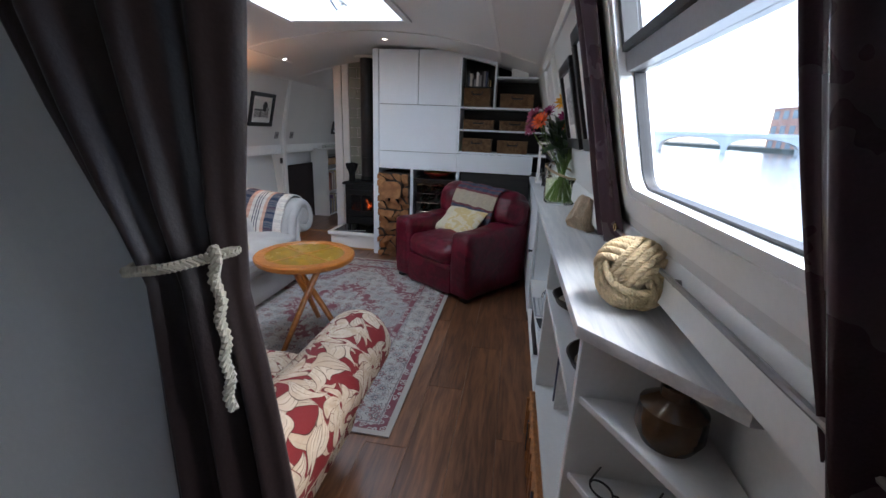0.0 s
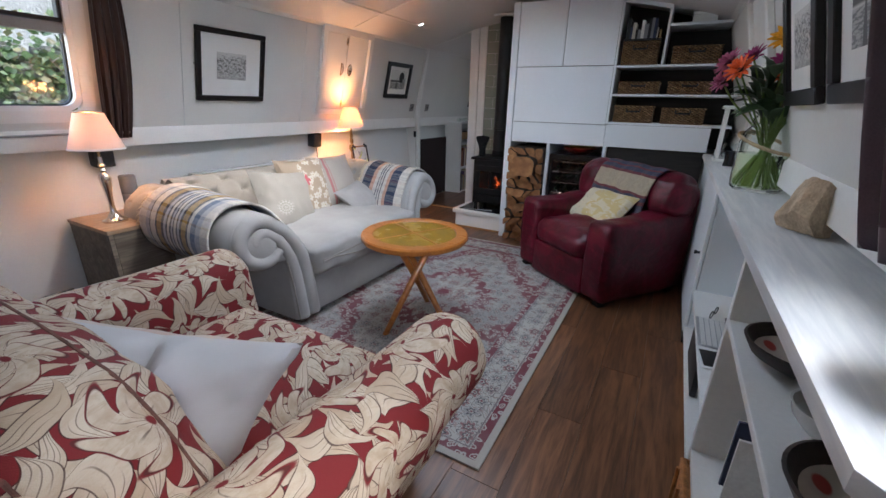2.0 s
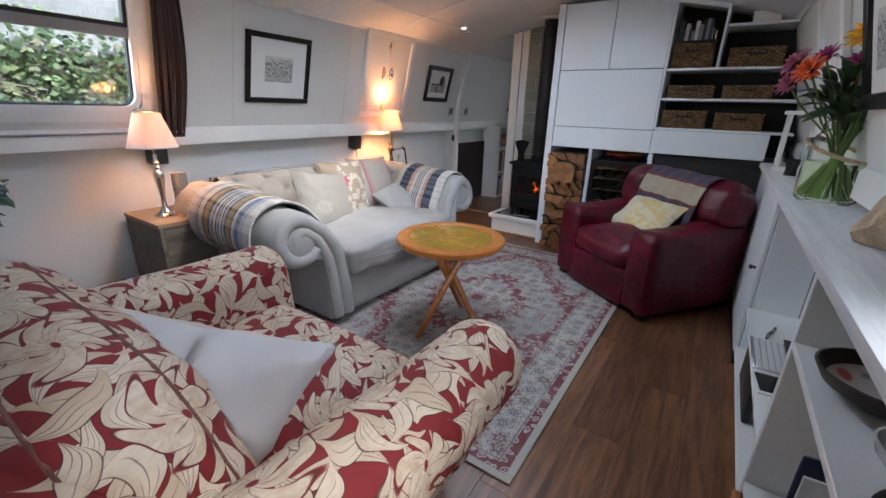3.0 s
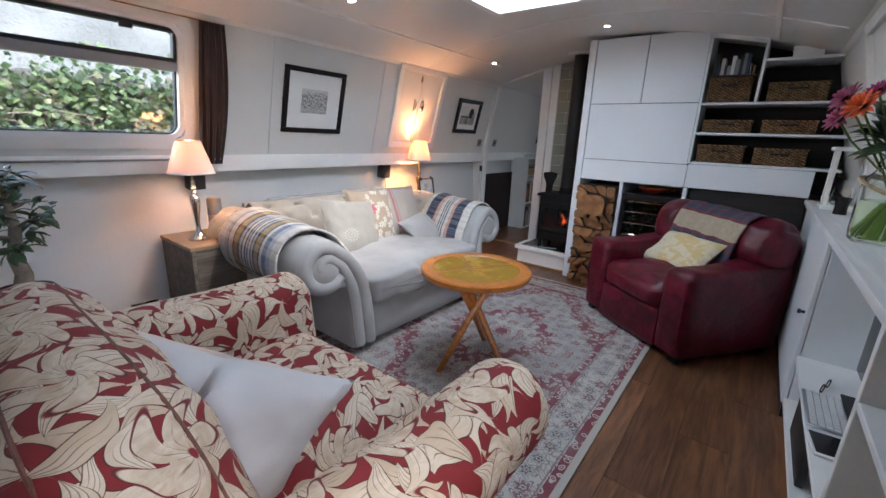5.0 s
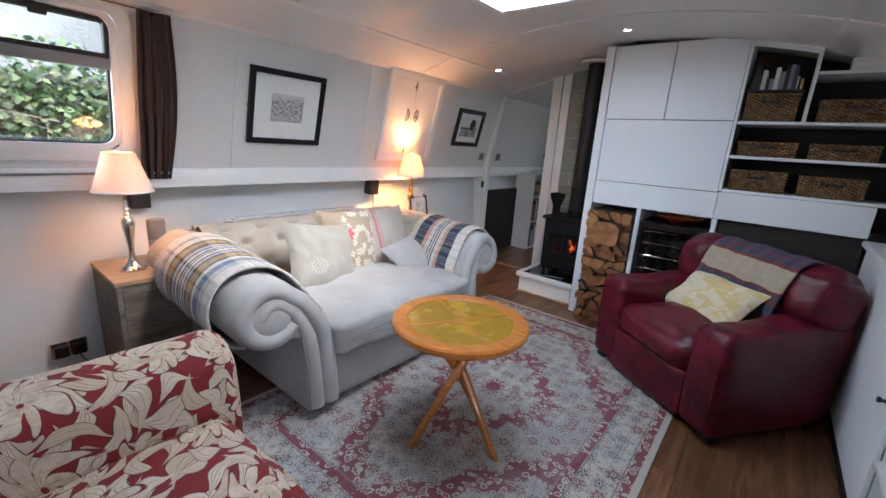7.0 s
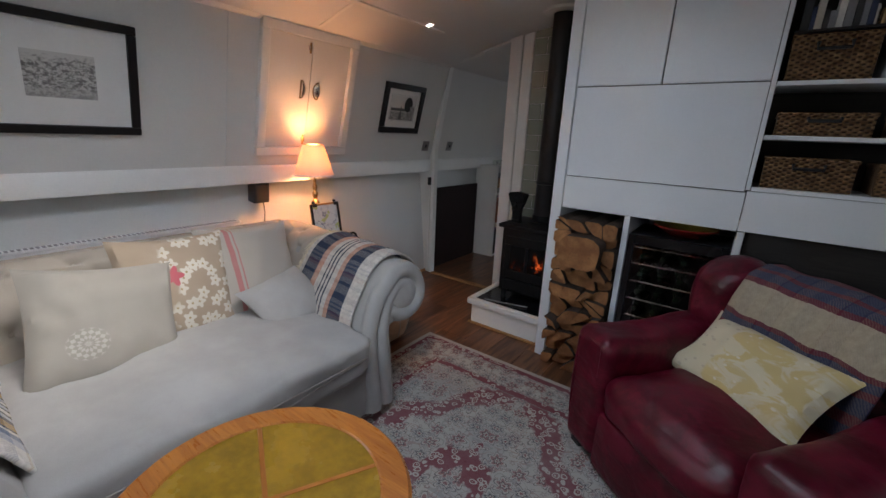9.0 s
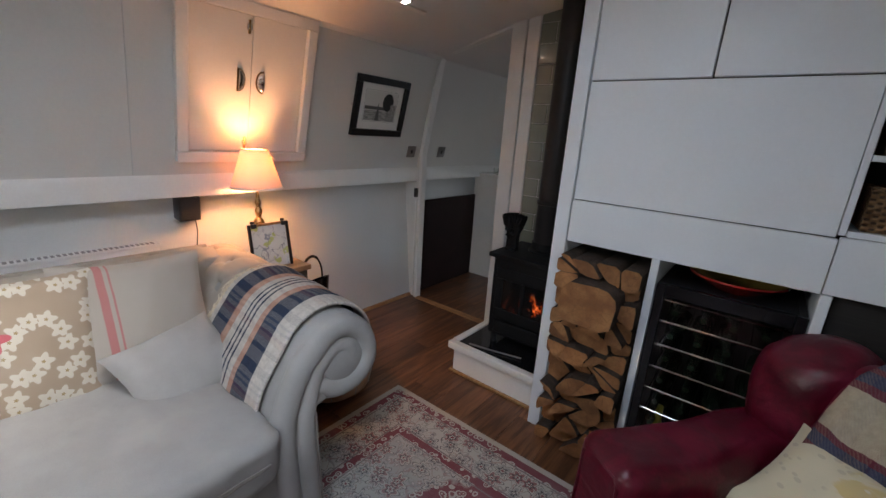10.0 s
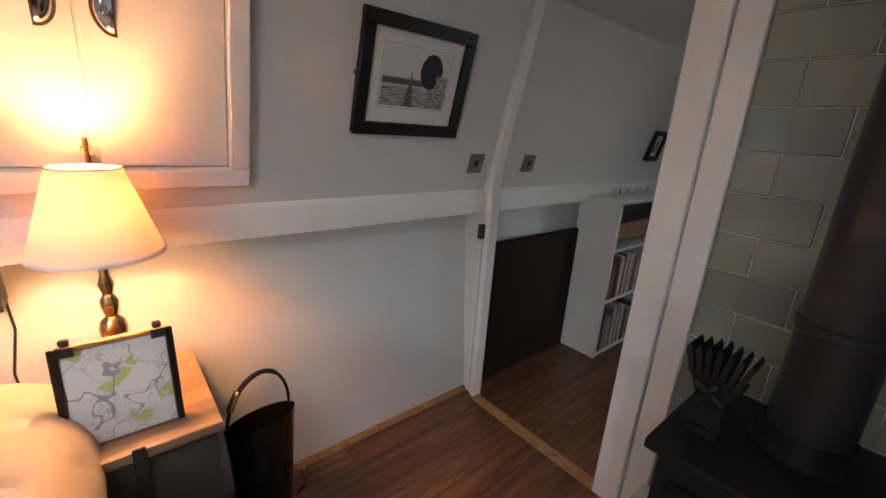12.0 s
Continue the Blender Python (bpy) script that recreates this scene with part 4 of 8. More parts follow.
# ---- round table ----
TX, TY, TZ = -1.222, 3.815, 0.572
table = thing("side_table", "round honey-coloured wooden table on three crossed legs", "table")
part("rim", lathe([(0.238, TZ - 0.002), (0.242, TZ + 0.002), (0.298, TZ + 0.002), (0.306, TZ - 0.006), (0.305, TZ - 0.022), (0.296, TZ - 0.036), (0.270, TZ - 0.042), (0.238, TZ - 0.042)], 64, (TX, TY, 0)), table_wood, table)
for k in range(4):
    a0 = 45 + 90 * k + 18
    pts = [(TX, TY)] + [(TX + 0.237 * math.cos(radians(a0 + 0.2 + 89.6 * i / 16)), TY + 0.237 * math.sin(radians(a0 + 0.2 + 89.6 * i / 16))) for i in range(17)]
    off = Vector((math.cos(radians(a0 + 45)), math.sin(radians(a0 + 45)))) * 0.0010
    part("inlay", prism([(p[0] + off.x, p[1] + off.y) for p in pts], "z", TZ - 0.04, TZ - 0.003, 0.0), table_inlay, table, "yellow-green stained leather inlay")
for a0 in (63, 153):
    part("inlay_bar", box(-0.2365, 0.2365, -0.0055, 0.0055, TZ - 0.0028, TZ - 0.0012, 0.0006), table_wood, table, "worn wooden bar across the inlay").matrix_local = pose(TX, TY, 0.0002 if a0 < 90 else 0.0, 0, 0, a0)
part("underside", lathe([(0, TZ - 0.060), (0.09, TZ - 0.060), (0.27, TZ - 0.043), (0, TZ - 0.043)], 48, (TX, TY, 0)), table_wood, table)
feet = [(-1.297, 3.582), (-0.955, 3.757), (-1.262, 4.075)]
for k, (fx, fy) in enumerate(feet):
    d = Vector((fx - TX, fy - TY, 0))
    top = Vector((TX, TY, 0)) - d * 0.55
    side = Vector((-d.y, d.x, 0)).normalized() * 0.022
    part("leg", tube([Vector((fx, fy, 0)) + side, Vector((fx, fy, 0)).lerp(top, 0.5) + side + Vector((0, 0, 0.27)), top + side + Vector((0, 0, TZ - 0.058))], [0.016, 0.019, 0.021], 12), table_wood, table)
part("hub", lathe([(0, 0.27), (0.022, 0.272), (0.028, 0.29), (0.022, 0.308), (0, 0.31)], 16, (TX, TY, 0)), table_wood, table)

# ---- red leather armchair ----
RED_AT = pose(-0.640, 4.815, 0, 0, 0, -36.5)
red = thing("armchair", "dark red worn leather club armchair", "armchair", RED_AT)
for s in (-1, 1):
    arm = soft(0.205, 0.80, 0.545, 0.045, 18, 0.012, 0.010, s + 5.0, pose(s * 0.368, 0.41, 0.305))
    for v in arm.verts:
        top = max(0.0, (v.co.z - 0.50) / 0.09)
        v.co.z += top * (0.035 * max(0.0, (v.co.y - 0.15)) - 0.012 * math.exp(-((v.co.y - 0.30) / 0.14) ** 2))
    part("arm", arm, red_leather, red)
    part("piping", tube([(s * 0.440, 0.014, 0.16), (s * 0.442, 0.006, 0.34), (s * 0.438, 0.012, 0.530), (s * 0.420, 0.016, 0.549), (s * 0.316, 0.016, 0.549), (s * 0.298, 0.012, 0.53), (s * 0.296, 0.010, 0.42)], 0.0045, 6), red_leather, red)
part("front_panel", soft(0.545, 0.09, 0.25, 0.02, 8, 0.006, 0.004, 1.0, pose(0, 0.055, 0.155)), red_leather, red)
part("frame", box(-0.44, 0.44, 0.12, 0.78, 0.035, 0.26, 0.01), red_leather, red)
part("seat_cushion", soft(0.555, 0.66, 0.20, 0.085, 22, 0.040, 0.012, 2.5, pose(0, 0.330, 0.355)), red_leather, red)
part("backrest", soft(0.62, 0.22, 0.50, 0.09, 18, 0.035, 0.014, 7.5, pose(0, 0.650, 0.590, -11)), red_leather, red)
for s in (-1, 1):
    part("back_wing", soft(0.250, 0.25, 0.30, 0.085, 16, 0.028, 0.022, s + 9.0, pose(s * 0.338, 0.675, 0.690, -9, s * 4, s * 4)), red_leather, red)
part("back_panel", soft(0.93, 0.09, 0.72, 0.035, 12, 0.01, 0.006, 3.7, pose(0, 0.765, 0.395, -2)), red_leather, red)
for x in (-0.41, 0.41):
    for y in (0.07, 0.72):
        part("foot", box(x - 0.03, x + 0.03, y - 0.03, y + 0.03, 0.0, 0.034, 0.004), black_plastic, red)

# ---- floral armchair ----


def boxuv(bm, turn=None):
    """A UV map in metres that runs on over every edge of a padded block; turn is a pair of axes to lay the cloth along instead."""
    uv = bm.loops.layers.uv.verify()
    for f in bm.faces:
        for loop in f.loops:
            c = loop.vert.co
            if turn:
                loop[uv].uv = (1.2 * c.dot(turn[0]), 1.2 * c.dot(turn[1]))
            else:
                loop[uv].uv = (c.x + 0.5 * (c.z + c.y), c.y - c.z)
    return bm


def floral_material():
    g = Graph("floral_brocade")
    x, y, _ = g.xyz(g.coord("UV"))
    x, y = g.math("MULTIPLY", x, 1.18), g.math("MULTIPLY", y, 1.18)
    base = g.vec(x, y, 0)
    warp = g.n.new("ShaderNodeVectorMath")
    warp.operation = "MULTIPLY_ADD"
    shade_n = g.noise(g.scaled(base, (1.0, 0.35, 1.0), (0, 0, 0), (0, 0, 0.6)), 60, 3, 0.6, 0.8)
    g.put(warp.inputs[0], g.noise(base, 7.0, 1, 0.4, 0.0, "Color"))
    warp.inputs[1].default_value = (0.10, 0.10, 0)
    g.put(warp.inputs[2], base)
    w = warp.outputs[0]
    red, cream, tan, dark = (0.205, 0.011, 0.016), (0.66, 0.56, 0.43), (0.46, 0.33, 0.21), (0.050, 0.016, 0.014)
    col = red
    # scrolling leaves: bent, pointed lens shapes, one layer over another
    for layer, (scale, hl, hw_, bend) in enumerate(((6.8, 0.073, 0.027, 10.0), (7.4, 0.068, 0.025, -11.0), (6.2, 0.080, 0.029, 8.0), (6.6, 0.075, 0.027, -9.0))):
        n = g.n.new("ShaderNodeTexVoronoi")
        n.voronoi_dimensions = "2D"
        wl_ = g.scaled(w, 1.0, (0.37 * layer, 0.71 * layer, 0))
        g.put(n.inputs["Vector"], wl_)
        n.inputs["Scale"].default_value, n.inputs["Randomness"].default_value = scale, 0.35
        sub = g.n.new("ShaderNodeVectorMath")
        sub.operation = "SUBTRACT"
        g.put(sub.inputs[0], wl_)
        g.put(sub.inputs[1], n.outputs["Position"])
        dx, dy, _ = g.xyz(sub.outputs[0])
        rnd = g.xyz(n.outputs["Color"])
        turn = g.math("MULTIPLY", rnd[0], 6.283)
        ca, sa = g.math("COSINE", turn), g.math("SINE", turn)
        u = g.math("ADD", g.math("MULTIPLY", dx, ca), g.math("MULTIPLY", dy, sa))
        v = g.math("SUBTRACT", g.math("MULTIPLY", dy, ca), g.math("MULTIPLY", dx, sa))
        v = g.math("ADD", g.math("SUBTRACT", v, g.math("MULTIPLY", g.math("MULTIPLY", u, u), bend)), 0.012 if bend > 0 else -0.012)
        t_ = g.math("DIVIDE", u, hl)
        # widest before the middle, running out into a point
        wide = g.math("MULTIPLY", g.math("SUBTRACT", 1.0, g.math("MULTIPLY", t_, t_)), g.math("ADD", 1.0, g.math("MULTIPLY", t_, -0.45)))
        q_ = g.math("DIVIDE", g.math("ABSOLUTE", v), g.math("MAXIMUM", g.math("MULTIPLY", wide, hw_), 0.0005))
        col = g.mix(g.math("MULTIPLY", g.step(q_, 1.10, 1.02), 0.85), col, dark)
        lc = g.mix(g.math("MULTIPLY", g.step(g.math("ADD", rnd[1], g.math("MULTIPLY", t_, 0.35)), 0.2, 1.1), 0.6), cream, tan)
        lc = g.mix(g.math("MULTIPLY", g.step(shade_n, 0.45, 0.68), 0.35), lc, tan)
        fold = g.step(g.math("DIVIDE", v, hw_), 0.2, 0.75)
        lc = g.mix(g.math("MULTIPLY", fold, 0.35), lc, tan)
        for off, reach_ in ((0.0, 0.60), (0.45, 0.05), (-0.5, -0.05)):
            line = g.step(g.math("ABSOLUTE", g.math("SUBTRACT", v, g.math("MULTIPLY", wide, off * hw_))), 0.0015, 0.0005)
            lc = g.mix(g.math("MULTIPLY", g.math("MULTIPLY", line, g.step(t_, reach_, reach_ - 0.5)), 0.65), lc, dark)
        col = g.mix(g.step(q_, 0.98, 0.92), col, lc)
    # big many-petalled flowers over them
    f = g.n.new("ShaderNodeTexVoronoi")
    f.voronoi_dimensions = "2D"
    g.put(f.inputs["Vector"], base)
    f.inputs["Scale"].default_value, f.inputs["Randomness"].default_value = 3.3, 0.4
    sub2 = g.n.new("ShaderNodeVectorMath")
    sub2.operation = "SUBTRACT"
    g.put(sub2.inputs[0], w)
    g.put(sub2.inputs[1], f.outputs["Position"])
    spin = g.math("MULTIPLY", g.xyz(f.outputs["Color"])[1], 6.283)
    fx, fy, _ = g.xyz(sub2.outputs[0])
    fx, fy = g.math("SUBTRACT", fx, 0.03), g.math("SUBTRACT", fy, 0.03)
    r = g.math("SQRT", g.math("ADD", g.math("MULTIPLY", fx, fx), g.math("MULTIPLY", fy, fy)))
    ang = g.math("ADD", g.math("ADD", g.math("ARCTAN2", fy, fx), spin), g.math("MULTIPLY", r, 11.0))
    lobe = g.math("ABSOLUTE", g.math("COSINE", g.math("MULTIPLY", ang, 3.0)))
    uneven = g.math("ADD", 0.9, g.math("MULTIPLY", g.math("SINE", g.math("ADD", ang, 1.0)), 0.16))
    reach = g.math("MULTIPLY", g.math("MULTIPLY", g.math("ADD", g.math("POWER", lobe, 0.75), 0.16), 0.108), uneven)
    q = g.math("DIVIDE", r, reach)
    col = g.mix(g.step(q, 1.10, 1.03), col, red)
    col = g.mix(g.math("MULTIPLY", g.step(q, 1.03, 1.0), 0.6), col, dark)
    petal = g.mix(g.math("MULTIPLY", g.step(g.noise(w, 22, 2), 0.35, 0.75), 0.8), cream, tan)
    petal = g.mix(g.math("MULTIPLY", g.step(shade_n, 0.45, 0.68), 0.5), petal, tan)
    slit = g.step(lobe, 0.10, 0.03)
    petal = g.mix(g.math("MULTIPLY", slit, 0.9), petal, dark)
    ribs = g.step(g.math("ABSOLUTE", g.math("SINE", g.math("MULTIPLY", ang, 12.0))), 0.16, 0.06)
    crease = g.math("MULTIPLY", g.math("ADD", g.step(lobe, 0.988, 0.996), g.math("MULTIPLY", ribs, 0.25)), g.step(g.math("ADD", q, g.math("MULTIPLY", g.noise(w, 40, 1), 0.7)), 0.90, 0.45))
    petal = g.mix(g.math("MULTIPLY", crease, 0.7), petal, dark)
    petal = g.mix(g.step(r, 0.012, 0.008), petal, red)
    col = g.mix(g.step(q, 0.98, 0.93), col, petal)
    rib = g.math("SINE", g.math("MULTIPLY", g.math("ADD", x, y), 2600.0))
    grain = g.noise(base, 420, 2)
    col = g.mix(g.math("MULTIPLY", grain, 0.28), col, g.mix(0.5, col, (0.2, 0.12, 0.08)))
    g.bump(g.math("ADD", grain, g.math("MULTIPLY", g.step(q, 1.0, 0.9), 0.8)), 0.35, 0.003)
    return g.done(col, 0.72, sheen=0.0, spec=0.3)


floral = floral_material()
brocade_edge = plain("brocade_edge", (0.16, 0.07, 0.05), 0.85, var=0.4, scale=40, fine=300)
AX = -1.085           # the chair's middle
SLANT = (Vector((0.62, 0.35, -0.70)).normalized(), Vector((-0.30, 0.94, 0.16)).normalized())   # the cloth of the back runs on over its rounded end
fchair = thing("floral_armchair", "red and cream floral brocade armchair with rolled arms", "armchair")


def floral_arm(s):
    """A rolled arm along y, closed with a domed front."""
    line = [(-0.02, 0.10), (-0.02, 0.40)] + arc(-0.055, 0.525, 0.135, -75, -330, 20) + [(0.10, 0.40), (0.105, 0.10)]
    line = [(AX + s * 0.50 + (-s) * -1 * a * -1, b) for a, b in line]
    mid = Vector((AX + s * 0.52, 0, 0.48))
    cum = [0.0]
    for p, q in zip(line, line[1:]):
        cum.append(cum[-1] + math.dist(p, q))

    def fn(u, v):
        k = u * cum[-1]
        i = max(j for j in range(len(line) - 1) if cum[j] <= k + 1e-9)
        f = (k - cum[i]) / (cum[i + 1] - cum[i])
        x, z = line[i][0] * (1 - f) + line[i + 1][0] * f, line[i][1] * (1 - f) + line[i + 1][1] * f
        if v > 0.86:
            q = (v - 0.86) / 0.14
            sc = math.sqrt(max(0.0, 1 - q ** 2.6)) if q < 1 else 0
            x, z = mid.x + (x - mid.x) * (0.25 + 0.75 * sc) if q < 1 else mid.x, mid.z + (z - mid.z) * (0.25 + 0.75 * sc) if q < 1 else mid.z
            y = 2.90 + 0.075 * math.sin(q * math.pi / 2)
        else:
            y = 1.92 + (2.90 - 1.92) * v / 0.86
        w = 0.007 * noise.noise(Vector((x * 6, y * 6, z * 6 + s)))
        rise = 0.04 * max(0, (2.6 - y)) if z > 0.5 else 0.0
        return Vector((x + w, y, z + w + rise))

    bm = sheet(fn, 56, 40, cum[-1], 1.12)
    bmesh.ops.recalc_face_normals(bm, faces=bm.faces)
    return bm


for s in (-1, 1):
    part("arm", floral_arm(s), floral, fchair, sharp=70)
part("seat_cushion", boxuv(soft(0.78, 0.76, 0.19, 0.07, 16, 0.03, 0.008, 3.3, pose(AX, 2.52, 0.38))), floral, fchair)
part("front_rail", boxuv(soft(0.82, 0.09, 0.22, 0.03, 6, 0.0, 0.003, 1.0, pose(AX, 2.83, 0.20))), floral, fchair)
back_pad = part("back_cushion", boxuv(soft(0.94, 0.28, 0.54, 0.13, 18, 0.03, 0.016, 8.1, pose(AX - 0.015, 2.14, 0.595, 14, 0, 0)), SLANT), floral, fchair)
part("backrest", boxuv(soft(1.08, 0.17, 0.66, 0.075, 16, 0.01, 0.008, 4.4, pose(AX - 0.02, 2.005, 0.455, 6, 0, 0)), SLANT), floral, fchair)
back_tree = BVHTree.FromObject(back_pad, bpy.context.evaluated_depsgraph_get())
for depth_ in (-0.075, 0.085):
    frame_ = pose(AX - 0.015, 2.14, 0.595, 14)
    line = []
    for k in range(61):
        a = radians(-40 + 260 * k / 60)
        way = Vector((math.cos(a), 0, math.sin(a)))
        hit = back_tree.ray_cast(frame_ @ (Vector((0, depth_, 0)) + way * 0.9), frame_.to_3x3() @ -way)[0]
        if hit is not None:
            line.append(hit)
    part("seam", tube(line, 0.0042, 6), brocade_edge, fchair)
for x in (AX - 0.42, AX + 0.42):
    for y in (2.0, 2.84):
        part("foot", lathe([(0.018, 0), (0.026, 0.05), (0.030, 0.10), (0, 0.10)], 12, (x, y, 0)), black_plastic, fchair)


# ---- cushions ----
def cushion_material(name, base, motif):
    g = Graph(name)
    uv = g.coord("UV")
    x, y, _ = g.xyz(uv)
    col = base
    if motif == "blossom":
        n = g.n.new("ShaderNodeTexVoronoi")
        n.voronoi_dimensions = "2D"
        g.put(n.inputs["Vector"], uv)
        n.inputs["Scale"].default_value = 7.5
        sub = g.n.new("ShaderNodeVectorMath")
        sub.operation = "SUBTRACT"
        g.put(sub.inputs[0], uv)
        g.put(sub.inputs[1], n.outputs["Position"])
        a, b, _ = g.xyz(sub.outputs[0])
        d = g.math("DIVIDE", n.outputs["Distance"], g.math("ADD", 1.0, g.math("MULTIPLY", g.math("COSINE", g.math("MULTIPLY", g.math("ARCTAN2", b, a), 5.0)), 0.25)))
        where = g.step(g.math("ADD", x, g.math("MULTIPLY", g.noise(uv, 3, 2), 0.5)), 0.60, 0.68)
        col = g.mix(g.math("MULTIPLY", g.step(d, 0.40, 0.34), where), col, (0.56, 0.53, 0.46))
        col = g.mix(g.math("MULTIPLY", g.step(d, 0.09, 0.06), where), col, (0.30, 0.22, 0.10))
        px, py = g.math("SUBTRACT", x, 0.42), g.math("SUBTRACT", y, 0.60)
        pr = g.math("SQRT", g.math("ADD", g.math("MULTIPLY", px, px), g.math("MULTIPLY", py, py)))
        pa = g.math("ADD", 0.075, g.math("MULTIPLY", g.math("COSINE", g.math("MULTIPLY", g.math("ARCTAN2", py, px), 5.0)), 0.022))
        col = g.mix(g.step(g.math("DIVIDE", pr, pa), 1.05, 0.95), col, (0.45, 0.07, 0.10))
    if motif == "stripe":
        for a, b in ((0.25, 0.30), (0.325, 0.338)):
            m = g.math("MULTIPLY", g.step(x, a - 0.004, a + 0.004), g.step(x, b + 0.004, b - 0.004))
            col = g.mix(g.math("MULTIPLY", m, 0.8), col, (0.42, 0.09, 0.10))
    if motif == "doily":
        px, py = g.math("SUBTRACT", x, 0.36), g.math("SUBTRACT", y, 0.34)
        pr = g.math("SQRT", g.math("ADD", g.math("MULTIPLY", px, px), g.math("MULTIPLY", py, py)))
        lace = g.step(g.math("ADD", g.math("SINE", g.math("MULTIPLY", pr, 160.0)), g.math("COSINE", g.math("MULTIPLY", g.math("ARCTAN2", py, px), 14.0))), -0.2, 0.3)
        col = g.mix(g.math("MULTIPLY", g.math("MULTIPLY", lace, g.step(pr, 0.13, 0.11)), 0.28), col, (0.74, 0.72, 0.68))
    if motif == "patch":
        big = g.noise(uv, 5.0, 3, 0.6, 1.0)
        col = g.mix(g.step(big, 0.44, 0.56), (0.56, 0.43, 0.18), (0.62, 0.55, 0.38))
        col = g.mix(g.step(g.voronoi(uv, 11.0), 0.22, 0.15), col, (0.66, 0.60, 0.46))
        col = g.mix(g.step(x, 0.34, 0.30), col, g.mix(g.step(g.voronoi(uv, 14.0), 0.3, 0.2), (0.58, 0.51, 0.36), (0.46, 0.40, 0.30)))
    if motif == "petal":
        spots = g.step(g.noise(uv, 3.2, 2), 0.60, 0.66)
        col = g.mix(g.math("MULTIPLY", spots, 0.55), col, (0.58, 0.36, 0.26))
        col = g.mix(g.math("MULTIPLY", g.step(g.noise(g.scaled(uv, 1.0, (4, 2, 0)), 4.0, 2), 0.66, 0.70), 0.8), col, (0.55, 0.10, 0.13))
    grain = g.noise(uv, 330, 2)
    soil = g.noise(uv, 4, 3)
    col = g.mix(g.math("MULTIPLY", grain, 0.25), col, (0.40, 0.36, 0.31))
    col = g.mix(g.math("MULTIPLY", g.step(soil, 0.45, 0.8), 0.2), col, (0.42, 0.38, 0.33))
    g.bump(grain, 0.3, 0.002)
    return g.done(col, 0.9, sheen=0.06)


def cushion(bm, material, label):
    c = thing("cushion", label, "cushion")
    part("cover", bm, material, c)
    return c


def leaning(x, y, z, tilt, spin, yaw=90):
    """A cushion that stands on the sofa seat and leans on the back, its face towards positive x."""
    return pose(x, y, z, 0, 0, 0) @ pose(0, 0, 0, 0, 0, yaw) @ pose(0, 0, 0, 90 - tilt, 0, 0) @ pose(0, 0, 0, 0, 0, spin)


cushion(pillow(0.46, 0.44, 0.15, leaning(-2.30, 3.84, 0.615, 28, -9), lump=0.02, seed=1.0), cushion_material("linen_doily", (0.27, 0.255, 0.23), "doily"), "grey linen cushion with a white lace motif, on the sofa")
cushion(pillow(0.44, 0.46, 0.15, leaning(-2.40, 4.12, 0.645, 22, -3), lump=0.014, seed=2.0), cushion_material("linen_blossom", (0.32, 0.245, 0.175), "blossom"), "taupe cushion with white blossom and a red flower")
cushion(pillow(0.46, 0.46, 0.14, leaning(-2.42, 4.46, 0.640, 24, -2), lump=0.012, seed=3.0), cushion_material("linen_stripe", (0.38, 0.35, 0.31), "stripe"), "cream linen cushion with a red stripe")
cushion(pillow(0.36, 0.30, 0.12, leaning(-2.20, 4.50, 0.530, 55, 12), lump=0.012, seed=4.0), linen_cool, "small grey linen cushion lying on the sofa seat")
cushion(pillow(0.52, 0.31, 0.13, RED_AT @ pose(-0.025, 0.42, 0.560, 47, 0, -6), lump=0.014, seed=5.0), cushion_material("yellow_patch", (0.56, 0.45, 0.22), "patch"), "yellow and cream patterned cushion on the red armchair")
px_ = Vector((0.872, 0.477, -0.11)).normalized()
pn_ = Vector((0.48, -0.80, 0.36))
pn_ = (pn_ - px_ * pn_.dot(px_)).normalized()
pale = Matrix((px_, pn_.cross(px_), pn_)).transposed().to_4x4()
pale.translation = (-0.985, 2.295, 0.592)
pale_bm = pillow(0.67, 0.36, 0.29, Matrix.Identity(4), 40, 0.022, 6.0)
for v in pale_bm.verts:
    c, near = v.co.copy(), max(0.0, 1 - (abs(v.co.x) / 0.34) ** 2)
    slant = c.x - 0.05 + 0.25 * c.y
    dent = 0.030 * math.exp(-(slant / 0.032) ** 2) - 0.016 * math.exp(-((slant - 0.065) / 0.03) ** 2) - 0.014 * math.exp(-((slant + 0.07) / 0.035) ** 2)
    ripple = 0.010 * math.sin(c.x * 46 + 5 * math.sin(c.y * 9)) * max(0.0, -c.y / 0.21)
    v.co.x *= 1 - (0.42 if c.x > 0 else 0.12) * max(0.0, min(1.0, 0.42 - c.y / 0.36))
    v.co.z -= (2.6 * dent * near * (1 - (c.y / 0.22) ** 2) + ripple) * (1 if c.z > 0 else -0.3)
pale_bm.transform(pale)
pale_c = cushion(pale_bm, cushion_material("pale_cotton", (0.60, 0.59, 0.58), "none"), "pale cushion with faded pink flowers on the floral armchair")
pale_cover = pale_c.children[0].data
pale_cover.materials.append(cushion_material("pale_petal", (0.62, 0.53, 0.44), "petal"))
for p in pale_cover.polygons:
    p.material_index = 1 if p.index >= len(pale_cover.polygons) // 2 else 0

